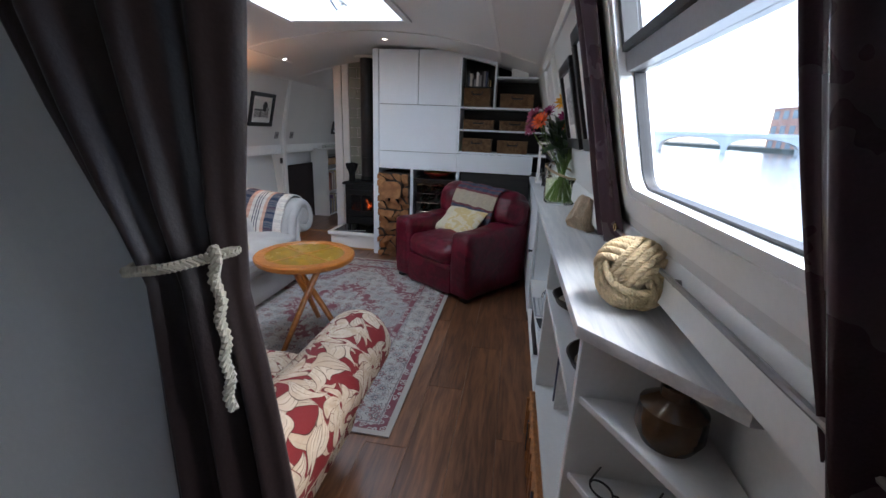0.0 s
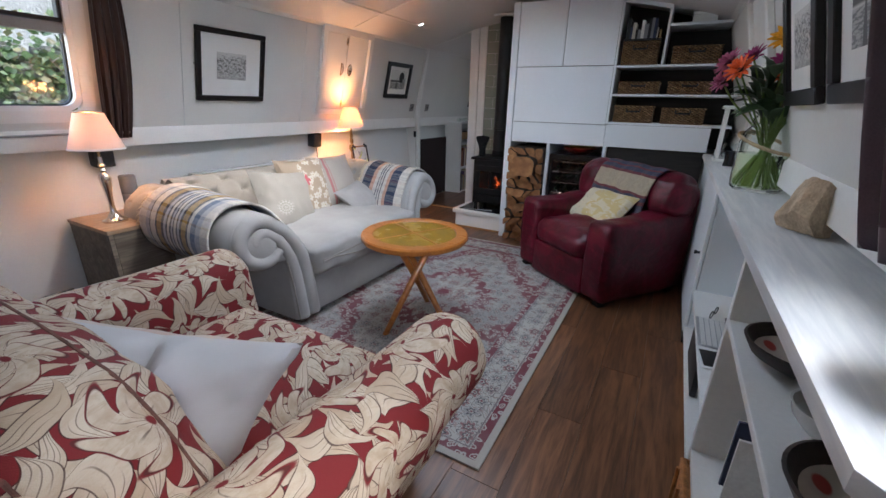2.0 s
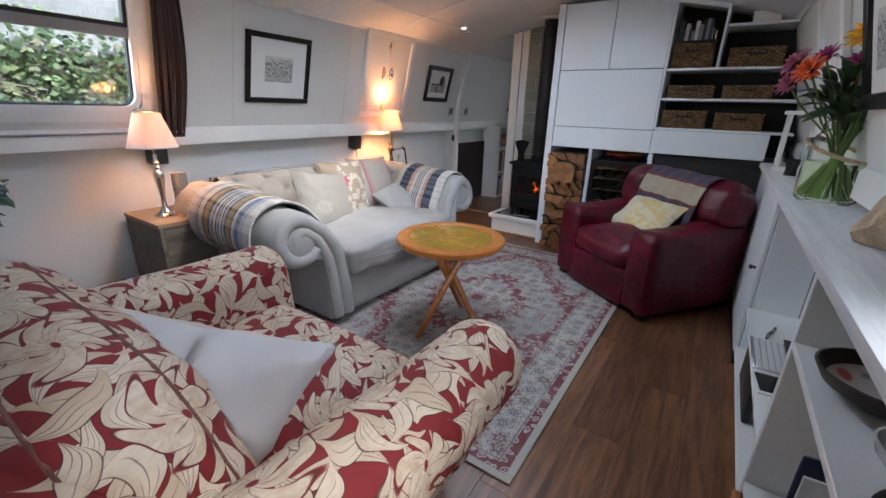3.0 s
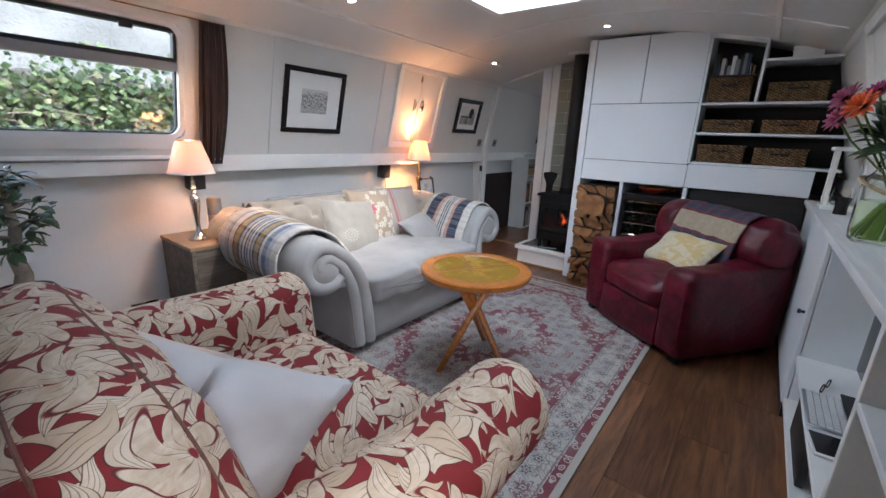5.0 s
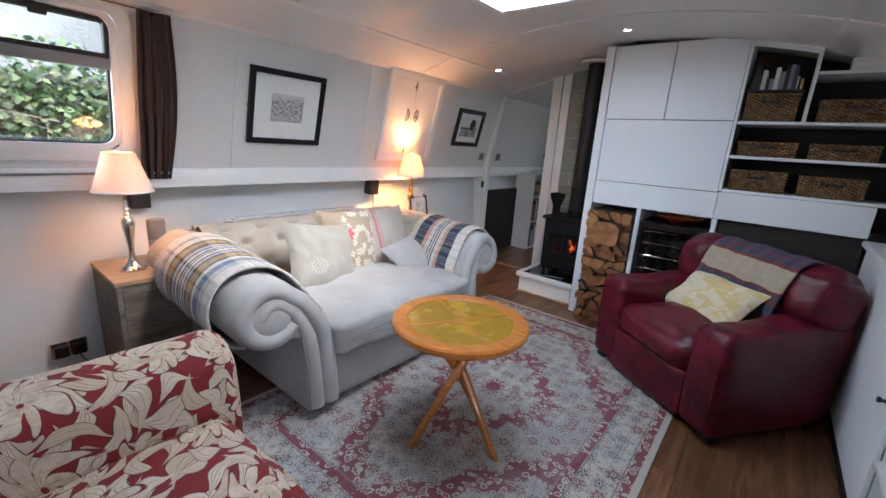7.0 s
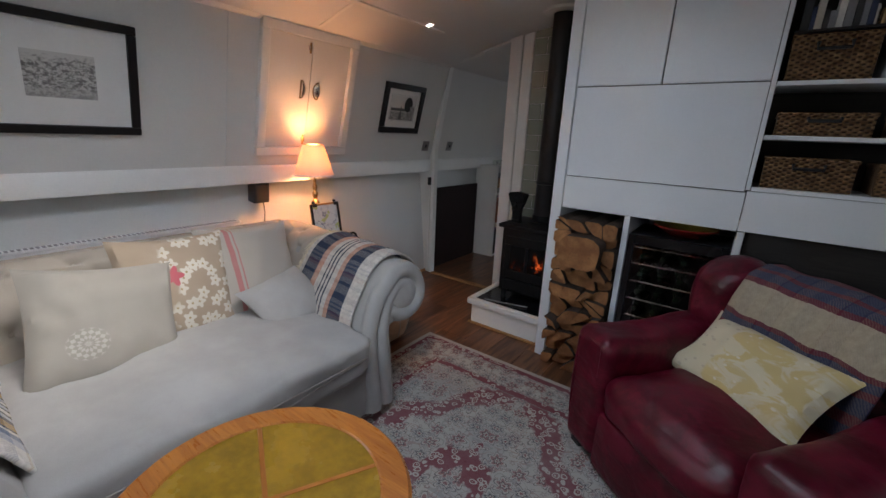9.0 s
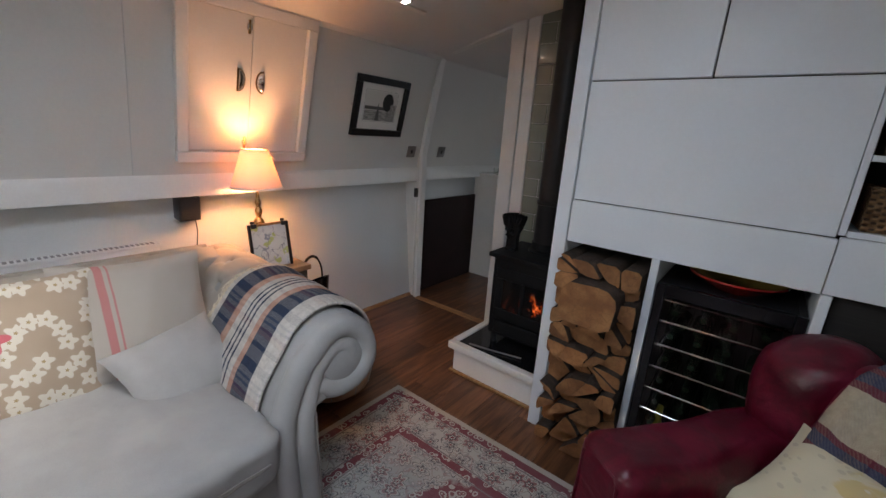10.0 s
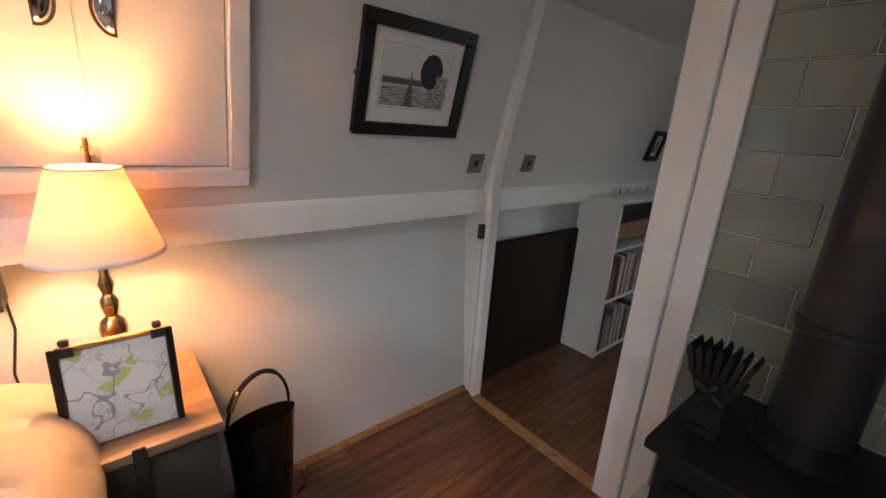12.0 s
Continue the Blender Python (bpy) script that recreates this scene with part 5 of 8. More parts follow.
# throw over the red chair's back
BURG, BLUEG, OAT = (0.115, 0.008, 0.024), (0.022, 0.030, 0.075), (0.40, 0.34, 0.25)
GREYO = (0.20, 0.20, 0.21)
plaid_red = weave("plaid_red", [(0, BURG), (0.03, BLUEG), (0.07, BURG), (0.10, BLUEG), (0.15, BURG), (0.175, BLUEG), (0.20, BURG), (0.215, OAT), (0.345, BURG), (0.37, BLUEG), (0.42, BURG), (0.45, BLUEG), (0.52, BURG), (0.72, OAT), (0.90, BURG)],
                  [(0, OAT), (0.16, GREYO), (0.40, OAT), (0.62, BURG), (0.65, GREYO), (0.90, BLUEG), (0.93, OAT)], (0.3, 0.25, 0.22), 0.64, 0.19, 0.03, True)


def chair_throw(u, v):
    line = [(0.500, 0.44), (0.515, 0.60), (0.545, 0.74), (0.585, 0.838), (0.65, 0.872), (0.73, 0.862), (0.80, 0.80), (0.825, 0.70), (0.83, 0.60)]
    k = v * (len(line) - 1)
    i = min(int(k), len(line) - 2)
    f = k - i
    y, z = line[i][0] * (1 - f) + line[i + 1][0] * f, line[i][1] * (1 - f) + line[i + 1][1] * f
    w = 0.010 * noise.noise(Vector((u * 6, v * 6, 2)))
    return Vector((-0.215 + 0.50 * u + 0.10 * (v - 0.3), y - 0.022 + w, z + 0.012 + w - 0.02 * u))


fringed(sheet(chair_throw, 30, 36, 0.50, 0.64), lambda q: q[1] > 0.639, plaid_red, "burgundy and oatmeal plaid throw over the armchair's back", RED_AT, 3)

# ---- stove, flue and fan ----
stove = thing("wood_stove", "small black cast iron wood stove with a fire lit", "stove")
S0, S1, T0, T1 = -1.862, -1.462, 5.985, 6.315
part("body", box(S0, S1, T0, T1, 0.25, 0.715, 0.008, 2), black_iron, stove)
part("top_plate", box(S0 - 0.024, S1 + 0.024, T0 - 0.028, T1 + 0.02, 0.716, 0.742, 0.006, 2), black_iron, stove)
part("door_frame", join(box(S0 + 0.035, S1 - 0.035, T0 - 0.018, T0 - 0.001, 0.60, 0.66), box(S0 + 0.035, S1 - 0.035, T0 - 0.018, T0 - 0.001, 0.36, 0.42),
                        box(S0 + 0.035, S0 + 0.075, T0 - 0.018, T0 - 0.001, 0.421, 0.599), box(S1 - 0.075, S1 - 0.035, T0 - 0.018, T0 - 0.001, 0.421, 0.599),
                        box(-1.672, -1.652, T0 - 0.018, T0 - 0.001, 0.421, 0.599)), black_iron, stove)
g = Graph("stove_glass")
v_ = g.coord()
flame = g.noise(g.scaled(v_, (1.0, 1.0, 0.45)), 16, 4, 0.6, 1.2)
x_, y_, z_ = g.xyz(v_)
hot = g.math("MULTIPLY", g.step(flame, 0.55, 0.68), g.step(z_, 0.575, 0.45))
g.put(g.bsdf.inputs["Emission Color"], g.ramp(flame, [(0.0, (0, 0, 0)), (0.56, (0.5, 0.03, 0.0)), (0.66, (1.0, 0.16, 0.03)), (0.78, (1.0, 0.5, 0.2))]))
g.put(g.bsdf.inputs["Emission Strength"], g.math("MULTIPLY", g.math("MULTIPLY", hot, g.math("ADD", 0.15, g.math("MULTIPLY", g.step(x_, -1.70, -1.64), 0.85))), 0.26))
fire_mat = g.done((0.012, 0.011, 0.011), 0.1)
part("fire_window", box(S0 + 0.07, S1 - 0.07, T0 - 0.009, T0 - 0.002, 0.415, 0.605, 0.0), fire_mat, stove, "stove window with orange flames behind")
part("ash_door", box(S0 + 0.04, S1 - 0.04, T0 - 0.014, T0 - 0.001, 0.27, 0.345, 0.004), black_iron, stove)
part("door_handle", tube([(S1 - 0.05, T0 - 0.02, 0.50), (S1 - 0.05, T0 - 0.05, 0.50), (S1 - 0.05, T0 - 0.055, 0.45)], 0.008), black_iron, stove)
for x in (S0 + 0.03, S1 - 0.03):
    for y in (T0 + 0.03, T1 - 0.03):
        part("leg", lathe([(0.022, 0.1885), (0.016, 0.21), (0.024, 0.25), (0, 0.25)], 12, (x, y, 0)), black_iron, stove)
FX, FY = -1.665, 6.205
part("flue_collar", lathe([(0.095, 0.743), (0.095, 0.752), (0.080, 0.762), (0.078, 0.80)], 32, (FX, FY, 0)), black_iron, stove)
flue = solid("flue_pipe", lathe([(0.073, 0.765), (0.073, 1.015), (0.079, 1.018), (0.079, 1.035), (0.073, 1.038), (0.073, 2.08)], 36, (FX, FY, 0)), flue_iron, "dark grey flue pipe rising from the stove", "flue")
solid("flue_plate", lathe([(0.079, 2.085), (0.135, 2.085), (0.14, 2.10), (0.079, 2.105)], 32, (FX, FY, 0)), trim_paint, "white ceiling plate round the flue", "ceiling plate")
fan = thing("stove_fan", "black heat-powered fan standing on the stove", "fan")
part("base", box(-1.845, -1.785, 6.06, 6.11, 0.7425, 0.76, 0.003), black_iron, fan)
part("column", prism([(-1.848, 0.7605), (-1.782, 0.7605), (-1.785, 0.80), (-1.783, 0.84), (-1.762, 0.885), (-1.868, 0.885), (-1.847, 0.84), (-1.845, 0.80)], "y", 6.065, 6.105, 0.003), black_iron, fan)
for i in range(7):
    part("fin", prism([(-1.863 + 0.0138 * i, 0.886), (-1.852 + 0.0138 * i, 0.886), (-1.852 + 0.0138 * i + 0.005 * (i - 3), 0.945 - 0.003 * abs(i - 3)), (-1.8575 + 0.0138 * i + 0.005 * (i - 3), 0.957 - 0.003 * abs(i - 3)), (-1.863 + 0.0138 * i + 0.005 * (i - 3), 0.945 - 0.003 * abs(i - 3))], "y", 6.05, 6.12), black_iron, fan)
for i in range(4):
    a = 30 + 90 * i
    part("blade", tube([pose(-1.815, 6.035, 0.86, 0, a, 0) @ Vector((r, 0, 0)) for r in (0.005, 0.018, 0.030)], [0.006, 0.010, 0.008], 6), black_iron, fan)
part("shaft", tube([(-1.815, 6.03, 0.86), (-1.815, 6.075, 0.86)], 0.007), black_iron, fan)
poker = solid("poker", tube([(-1.90, 5.86, 0.197), (-1.76, 5.89, 0.196), (-1.60, 5.93, 0.197)], 0.005, 8), grey_metal, "thin iron poker lying on the hearth", "poker")
solid("iron_ornament", lathe([(0, 0.1885), (0.018, 0.189), (0.012, 0.20), (0.016, 0.212), (0, 0.218)], 14, (-1.475, 5.86, 0)), black_iron, "small black iron knob on the hearth", "knob")

# ---- firewood ----
g = Graph("end_grain")
v_ = g.coord()
ring = g.math("SINE", g.math("MULTIPLY", g.noise(v_, 9, 2, 0.5, 0.6), 60.0))
crack = g.step(g.voronoi(v_, 30, "DISTANCE_TO_EDGE"), 0.03, 0.01)
c_ = g.mix(g.step(g.noise(v_, 14, 4), 0.3, 0.7), (0.21, 0.085, 0.030), (0.38, 0.175, 0.066))
c_ = g.mix(g.math("MULTIPLY", g.step(ring, 0.2, 0.9), 0.25), c_, (0.22, 0.10, 0.042))
c_ = g.mix(g.math("MULTIPLY", crack, 0.35), c_, (0.10, 0.05, 0.025))
hs = g.n.new("ShaderNodeHueSaturation")
g.put(hs.inputs["Color"], c_)
g.put(hs.inputs["Value"], g.math("ADD", 0.72, g.math("MULTIPLY", g.rand(), 0.5)))
g.bump(g.noise(v_, 120, 3), 0.4, 0.003)
end_grain = g.done(hs.outputs[0], 0.8)
bark = plain("bark", (0.055, 0.036, 0.026), 0.9, var=0.5, scale=25, fine=90, bump=0.9, dist=0.012)


def firewood(poly, y0, y1):
    bm = prism(poly, "y", y0, y1)
    me = mesh_of("firewood_log", bm, end_grain, 50)
    me.materials.append(bark)
    for p in me.polygons:
        p.material_index = 0 if abs(p.normal.y) > 0.8 else 1
    return tagged(new("firewood_log", me), "split firewood log stacked in the log store", "log", "logs in the store")


rng = random.Random(4)
rows, cols = 12, 4
lx0, lx1, lz1 = -1.366, -1.036, 0.90
grid = [[(lx0 + (lx1 - lx0) * (c + (0.0 if c in (0, cols) else rng.uniform(-0.28, 0.28) + (0.25 if r % 2 else -0.25))) / cols, 0.004 + lz1 * (r + (0 if r in (0, rows) else rng.uniform(-0.28, 0.28))) / rows)
         for c in range(cols + 1)] for r in range(rows + 1)]


def rounded(pts, times=2):
    """Cuts the corners of an outline off, again and again."""
    for _ in range(times):
        pts = [q for a, b in zip(pts, pts[1:] + pts[:1]) for q in (a.lerp(b, 0.18), a.lerp(b, 0.82))]
    return pts


for r in range(rows):
    for c in range(cols):
        if r in (9, 10) and c in (1, 2):
            continue
        q = [Vector(grid[r][c]), Vector(grid[r][c + 1]), Vector(grid[r + 1][c + 1]), Vector(grid[r + 1][c])]
        halves = [q] if rng.random() < 0.7 else ([[q[0], q[1], q[2]], [q[0], q[2], q[3]]] if rng.random() < 0.5 else [[q[0], q[1], q[3]], [q[1], q[2], q[3]]])
        for h in halves:
            m2 = sum(h, Vector((0, 0))) / len(h)
            bulge = rng.randrange(len(h))
            raw = []
            for i, a in enumerate(h):
                b = h[(i + 1) % len(h)]
                a2, b2 = m2 + (a - m2) * 0.92, m2 + (b - m2) * 0.92
                raw.append(a2)
                if i == bulge:
                    raw += [a2.lerp(b2, k / 4) + (a2.lerp(b2, k / 4) - m2) * 0.30 * math.sin(math.pi * k / 4) for k in (1, 2, 3)]
            poly = [(max(lx0 - 0.004, min(lx1 + 0.004, p.x + rng.uniform(-0.001, 0.001))), max(0.003, p.y)) for p in rounded(raw, 1)]
            firewood(poly, 5.725 - rng.uniform(0.0, 0.10), 6.05)
broad = [(-1.315, 0.66), (-1.10, 0.648), (-1.085, 0.79), (-1.135, 0.832), (-1.30, 0.826)]
firewood([(p.x, p.y) for p in rounded([Vector(p) for p in broad], 1)], 5.585, 6.05)

# ---- wine fridge ----
fridge = thing("wine_fridge", "black glass-fronted wine fridge with lit wire racks", "fridge")
part("body", join(box(-0.995, -0.55, CY + 0.35, CY + 0.37, 0.02, 0.86, 0), box(-0.995, -0.975, CY + 0.03, CY + 0.349, 0.02, 0.86, 0), box(-0.57, -0.55, CY + 0.03, CY + 0.349, 0.02, 0.86, 0),
                  box(-0.974, -0.571, CY + 0.03, CY + 0.349, 0.84, 0.86, 0), box(-0.974, -0.571, CY + 0.03, CY + 0.349, 0.02, 0.06, 0)), black_plastic, fridge)
for z in (0.20, 0.30, 0.40, 0.50, 0.60, 0.70, 0.79):
    part("rack", join(tube([(-0.965, CY + 0.045, z), (-0.58, CY + 0.045, z)], 0.0045, 6), *[tube([(-0.95 + 0.04 * k, CY + 0.045, z + 0.004), (-0.95 + 0.04 * k, CY + 0.33, z + 0.004)], 0.002, 5) for k in range(10)]), chrome, fridge)
part("door_frame", join(box(-0.997, -0.965, CY + 0.008, CY + 0.028, 0.02, 0.86), box(-0.58, -0.548, CY + 0.008, CY + 0.028, 0.02, 0.86), box(-0.964, -0.581, CY + 0.008, CY + 0.028, 0.81, 0.86)), black_gloss, fridge)
p = part("door_glass", box(-0.964, -0.581, CY + 0.012, CY + 0.02, 0.03, 0.809, 0), cool_pane_mat, fridge)
p.visible_shadow = False
wine = plain("wine_glass", (0.014, 0.022, 0.014), 0.08, var=0.3)
foil = plain("foil", (0.34, 0.32, 0.05), 0.3, 0.4)
rb = random.Random(9)
bottle_mesh = lathe([(0, 0), (0.012, 0), (0.014, 0.02), (0.013, 0.07), (0.024, 0.11), (0.034, 0.14), (0.036, 0.26), (0.0, 0.262)], 14)
bottle_me = mesh_of("bottle", bottle_mesh, wine)
for z in (0.20, 0.30, 0.40, 0.50, 0.60, 0.70):
    for k in range(4):
        if rb.random() < 0.8:
            b = new("wine_bottle", bottle_me)
            b.matrix_world = pose(-0.92 + 0.095 * k, CY + 0.055, z + 0.040, -90, 0, rb.uniform(-4, 4))
            tagged(b, "dark wine bottle lying on a fridge rack", "bottle", "bottles in the fridge")
solid("bottle", lathe([(0, 0.061), (0.03, 0.062), (0.032, 0.18), (0.014, 0.24), (0.013, 0.30), (0, 0.30)], 16, (-0.90, CY + 0.11, 0)), foil, "upright bottle with a yellow label in the fridge", "bottle")
red_enamel = plain("red_enamel", (0.28, 0.02, 0.015), 0.25, coat=0.3)
yellow_enamel = plain("yellow_enamel", (0.62, 0.45, 0.12), 0.3)
dish = thing("serving_dish", "red glazed dish with a yellow inside on the fridge", "dish")
part("outside", lathe([(0, 0.865), (0.07, 0.865), (0.13, 0.905), (0.155, 0.915), (0.15, 0.92)], 32, (-0.76, CY + 0.14, 0)), red_enamel, dish)
part("inside", lathe([(0.1495, 0.9205), (0.12, 0.906), (0.06, 0.873), (0, 0.871)], 32, (-0.76, CY + 0.14, 0)), yellow_enamel, dish)

# ---- wicker baskets and books on the shelves ----
g = Graph("wicker")
v_ = g.coord()
x_, y_, z_ = g.xyz(v_)
w1 = g.math("SINE", g.math("MULTIPLY", g.math("ADD", x_, y_), 190.0))
w2 = g.math("SINE", g.math("MULTIPLY", z_, 330.0))
wv = g.math("MULTIPLY", w1, w2)
c_ = g.mix(g.step(g.noise(v_, 40, 3), 0.3, 0.7), (0.15, 0.075, 0.030), (0.34, 0.19, 0.085))
c_ = g.mix(g.step(wv, 0.0, -0.7), c_, (0.06, 0.03, 0.013))
g.bump(wv, 0.9, 0.01)
wicker = g.done(c_, 0.65)


def shelf_basket(x0, x1, z, h, name="storage_basket"):
    t = thing(name, "brown wicker storage basket on a shelf", "basket", group="baskets on the shelves")
    y0, y1 = CY + 0.025, CY + 0.26
    for nm, b in (("front", box(x0, x1, y0, y0 + 0.012, z, z + h, 0.005, 2)), ("back", box(x0, x1, y1 - 0.012, y1, z, z + h, 0.005, 2)),
                  ("side", box(x0, x0 + 0.012, y0 + 0.0125, y1 - 0.0125, z, z + h, 0.004)), ("side", box(x1 - 0.012, x1, y0 + 0.0125, y1 - 0.0125, z, z + h, 0.004)),
                  ("bottom", box(x0 + 0.0125, x1 - 0.0125, y0 + 0.0125, y1 - 0.0125, z, z + 0.012, 0.0))):
        part(nm, b, wicker, t)
    m = (x0 + x1) / 2
    part("rim", tube([(x0, y0, z + h), (x1, y0, z + h), (x1, y1, z + h), (x0, y1, z + h)], 0.008, 6, True), wicker, t)
    part("handle", tube([(m - 0.05, y0 - 0.004, z + h * 0.86), (m - 0.05, y0 - 0.012, z + h * 0.70), (m + 0.05, y0 - 0.012, z + h * 0.70), (m + 0.05, y0 - 0.004, z + h * 0.86)], 0.007, 6), black_plastic, t, "dark slot handle")


for args in ((-0.51, -0.25, 1.591, 0.165), (-0.15, 0.17, 1.591, 0.12), (-0.50, -0.20, 1.377, 0.085), (-0.14, 0.16, 1.377, 0.085), (-0.505, -0.21, 1.156, 0.125), (-0.15, 0.15, 1.156, 0.115)):
    shelf_basket(*args)
spines = [plain("spine_" + n, c, 0.6, var=0.15) for n, c in (("black", (0.02, 0.02, 0.022)), ("navy", (0.03, 0.04, 0.09)), ("cream", (0.55, 0.50, 0.42)), ("grey", (0.22, 0.22, 0.23)), ("rust", (0.25, 0.08, 0.04)), ("white", (0.66, 0.65, 0.62)), ("yellow", (0.45, 0.36, 0.12)), ("purple", (0.14, 0.09, 0.20)))]
paper = plain("paper", (0.66, 0.63, 0.56), 0.8, var=0.06)


def book(x0, x1, y0, y1, z, h, cover, along="x"):
    """A closed book that stands on z, with its spine towards the room."""
    t = thing("book", "closed book standing on a shelf", "book", group="books")
    if along == "x":
        part("pages", box(x0 + 0.002, x1 - 0.002, y0 + 0.004, y1 - 0.003, z + 0.003, z + h - 0.004, 0), paper, t)
        part("cover", join(box(x0, x1, y0, y0 + 0.003, z, z + h, 0), box(x0, x0 + 0.0018, y0 + 0.0031, y1, z, z + h, 0), box(x1 - 0.0018, x1, y0 + 0.0031, y1, z, z + h, 0)), cover, t)
    return t


tray = solid("shelf_board", box(-0.515, -0.235, CY + 0.01, CY + 0.25, 1.768, 1.778, 0.002), dark_ply, "dark loose board laid over the basket", "board")
rk = random.Random(2)
bx = -0.50
while bx < -0.30:
    w = rk.uniform(0.012, 0.026)
    h = rk.uniform(0.05, 0.15)
    book(bx, bx + w, CY + 0.04, CY + 0.15, 1.7785, h, rk.choice(spines[:4] + spines[5:6]))
    bx += w + 0.0015
for x, h in ((-0.285, 0.07), (-0.262, 0.055)):
    solid("tin", lathe([(0, 0), (0.010, 0), (0.010, h), (0.007, h + 0.012), (0, h + 0.012)], 14, (x, CY + 0.08, 1.7785)), chrome if x < -0.28 else brass, "small metal tin on the upper shelf", "tin")
box1 = thing("storage_box", "white cardboard box on the top shelf", "box")
part("box", box(-0.06, 0.10, CY + 0.05, CY + 0.2, 1.872, 1.925, 0.003), mount_white, box1)
part("lid", box(-0.063, 0.103, CY + 0.047, CY + 0.203, 1.9255, 1.945, 0.003), mount_white, box1)

# ---- on the left wall ----


def on_left(y, z, out=0.0):
    """Axes on the leaning left wall: x along the boat, y up the wall, z into the room."""
    m = Matrix(((0, 0.2425, 0.970, left_x(z)), (1, 0, 0, y), (0, 0.970, -0.2425, z), (0, 0, 0, 1)))
    return m @ Matrix.Translation((0, 0, out))


def on_right(y, z, out=0.0):
    m = Matrix(((0, -0.2425, -0.970, right_x(z)), (-1, 0, 0, y), (0, 0.970, -0.2425, z), (0, 0, 0, 1)))
    return m @ Matrix.Translation((0, 0, out))


def print_material(name, kind):
    """A grey print on paper: trees over water, or a quay with a big tree."""
    g = Graph(name)
    x, y, _ = g.xyz(g.coord("Generated"))
    v = g.coord("Generated")
    n = g.noise(v, 9, 5, 0.7)
    if kind == "trees":
        body = g.math("MULTIPLY", g.step(g.math("ADD", y, g.math("MULTIPLY", g.math("SUBTRACT", n, 0.5), 0.9)), 0.95, 0.75), g.step(g.noise(v, 11, 5, 0.8), 0.40, 0.60))
        col = g.mix(body, (0.60, 0.59, 0.56), (0.16, 0.155, 0.15))
        col = g.mix(g.math("MULTIPLY", g.step(y, 0.24, 0.18), 0.5), col, (0.45, 0.44, 0.42))
    else:
        sky_ = g.mix(y, (0.62, 0.61, 0.58), (0.70, 0.69, 0.66))
        far = g.math("MULTIPLY", g.step(y, 0.52, 0.47), g.step(y, 0.36, 0.40))
        col = g.mix(far, sky_, (0.10, 0.10, 0.10))
        col = g.mix(g.step(y, 0.37, 0.33), col, g.mix(g.step(g.noise(g.scaled(v, (0.6, 3, 1)), 12, 4), 0.4, 0.6), (0.20, 0.20, 0.20), (0.46, 0.45, 0.43)))
        tree = g.math("SUBTRACT", g.math("ADD", g.math("POWER", g.math("DIVIDE", g.math("SUBTRACT", x, 0.72), 0.17), 2.0), g.math("POWER", g.math("DIVIDE", g.math("SUBTRACT", y, 0.66), 0.30), 2.0)), g.math("MULTIPLY", n, 0.8))
        col = g.mix(g.step(tree, 0.75, 0.55), col, (0.025, 0.025, 0.025))
        house = g.math("MULTIPLY", g.step(x, 0.80, 0.82), g.step(y, 0.62, 0.60))
        col = g.mix(house, col, g.mix(g.step(g.noise(v, 30, 2), 0.4, 0.6), (0.10, 0.10, 0.10), (0.50, 0.49, 0.47)))
        spire = g.step(g.math("ADD", g.math("MULTIPLY", g.math("ABSOLUTE", g.math("SUBTRACT", x, 0.42)), 9.0), y), 0.66, 0.63)
        col = g.mix(spire, col, (0.12, 0.12, 0.12))
    return g.done(col, 0.7)


def picture(m, w, h, f, inner, mat_print, label, glazed=True):
    t = thing("framed_picture", label, "picture", m)
    part("frame", join(box(-w / 2, w / 2, h / 2 - f, h / 2, 0.002, 0.026, 0.003), box(-w / 2, w / 2, -h / 2, -h / 2 + f, 0.002, 0.026, 0.003),
                       box(-w / 2, -w / 2 + f, -h / 2 + f + 0.0003, h / 2 - f - 0.0003, 0.002, 0.026, 0.003), box(w / 2 - f, w / 2, -h / 2 + f + 0.0003, h / 2 - f - 0.0003, 0.002, 0.026, 0.003)), frame_black, t)
    part("mount", box(-w / 2 + f * 0.8, w / 2 - f * 0.8, -h / 2 + f * 0.8, h / 2 - f * 0.8, 0.003, 0.010, 0), mount_white, t)
    iw, ih, oy = inner
    part("print", box(-iw / 2, iw / 2, -ih / 2 + oy, ih / 2 + oy, 0.0101, 0.0115, 0), mat_print, t)
    if glazed:
        e = 0.006
        part("rule", join(box(-iw / 2 - e, iw / 2 + e, ih / 2 + oy + e, ih / 2 + oy + e + 0.0015, 0.0101, 0.0108, 0), box(-iw / 2 - e, iw / 2 + e, -ih / 2 + oy - e - 0.0015, -ih / 2 + oy - e, 0.0101, 0.0108, 0),
                          box(-iw / 2 - e - 0.0015, -iw / 2 - e, -ih / 2 + oy - e, ih / 2 + oy + e, 0.0101, 0.0108, 0), box(iw / 2 + e, iw / 2 + e + 0.0015, -ih / 2 + oy - e, ih / 2 + oy + e, 0.0101, 0.0108, 0)), grey_metal, t)
    part("hook", box(-w / 2 - 0.008, -w / 2 - 0.0005, -0.006, 0.006, 0.002, 0.012, 0.002), grey_metal, t)
    return t


picture(on_left(3.965, 1.487), 0.525, 0.465, 0.034, (0.225, 0.175, 0.0), print_material("print_trees", "trees"), "black-framed grey engraving with a wide white mount", False)
picture(on_left(6.005, 1.503), 0.452, 0.372, 0.042, (0.27, 0.185, 0.005), print_material("print_quay", "quay"), "black-framed old photograph of a quay")

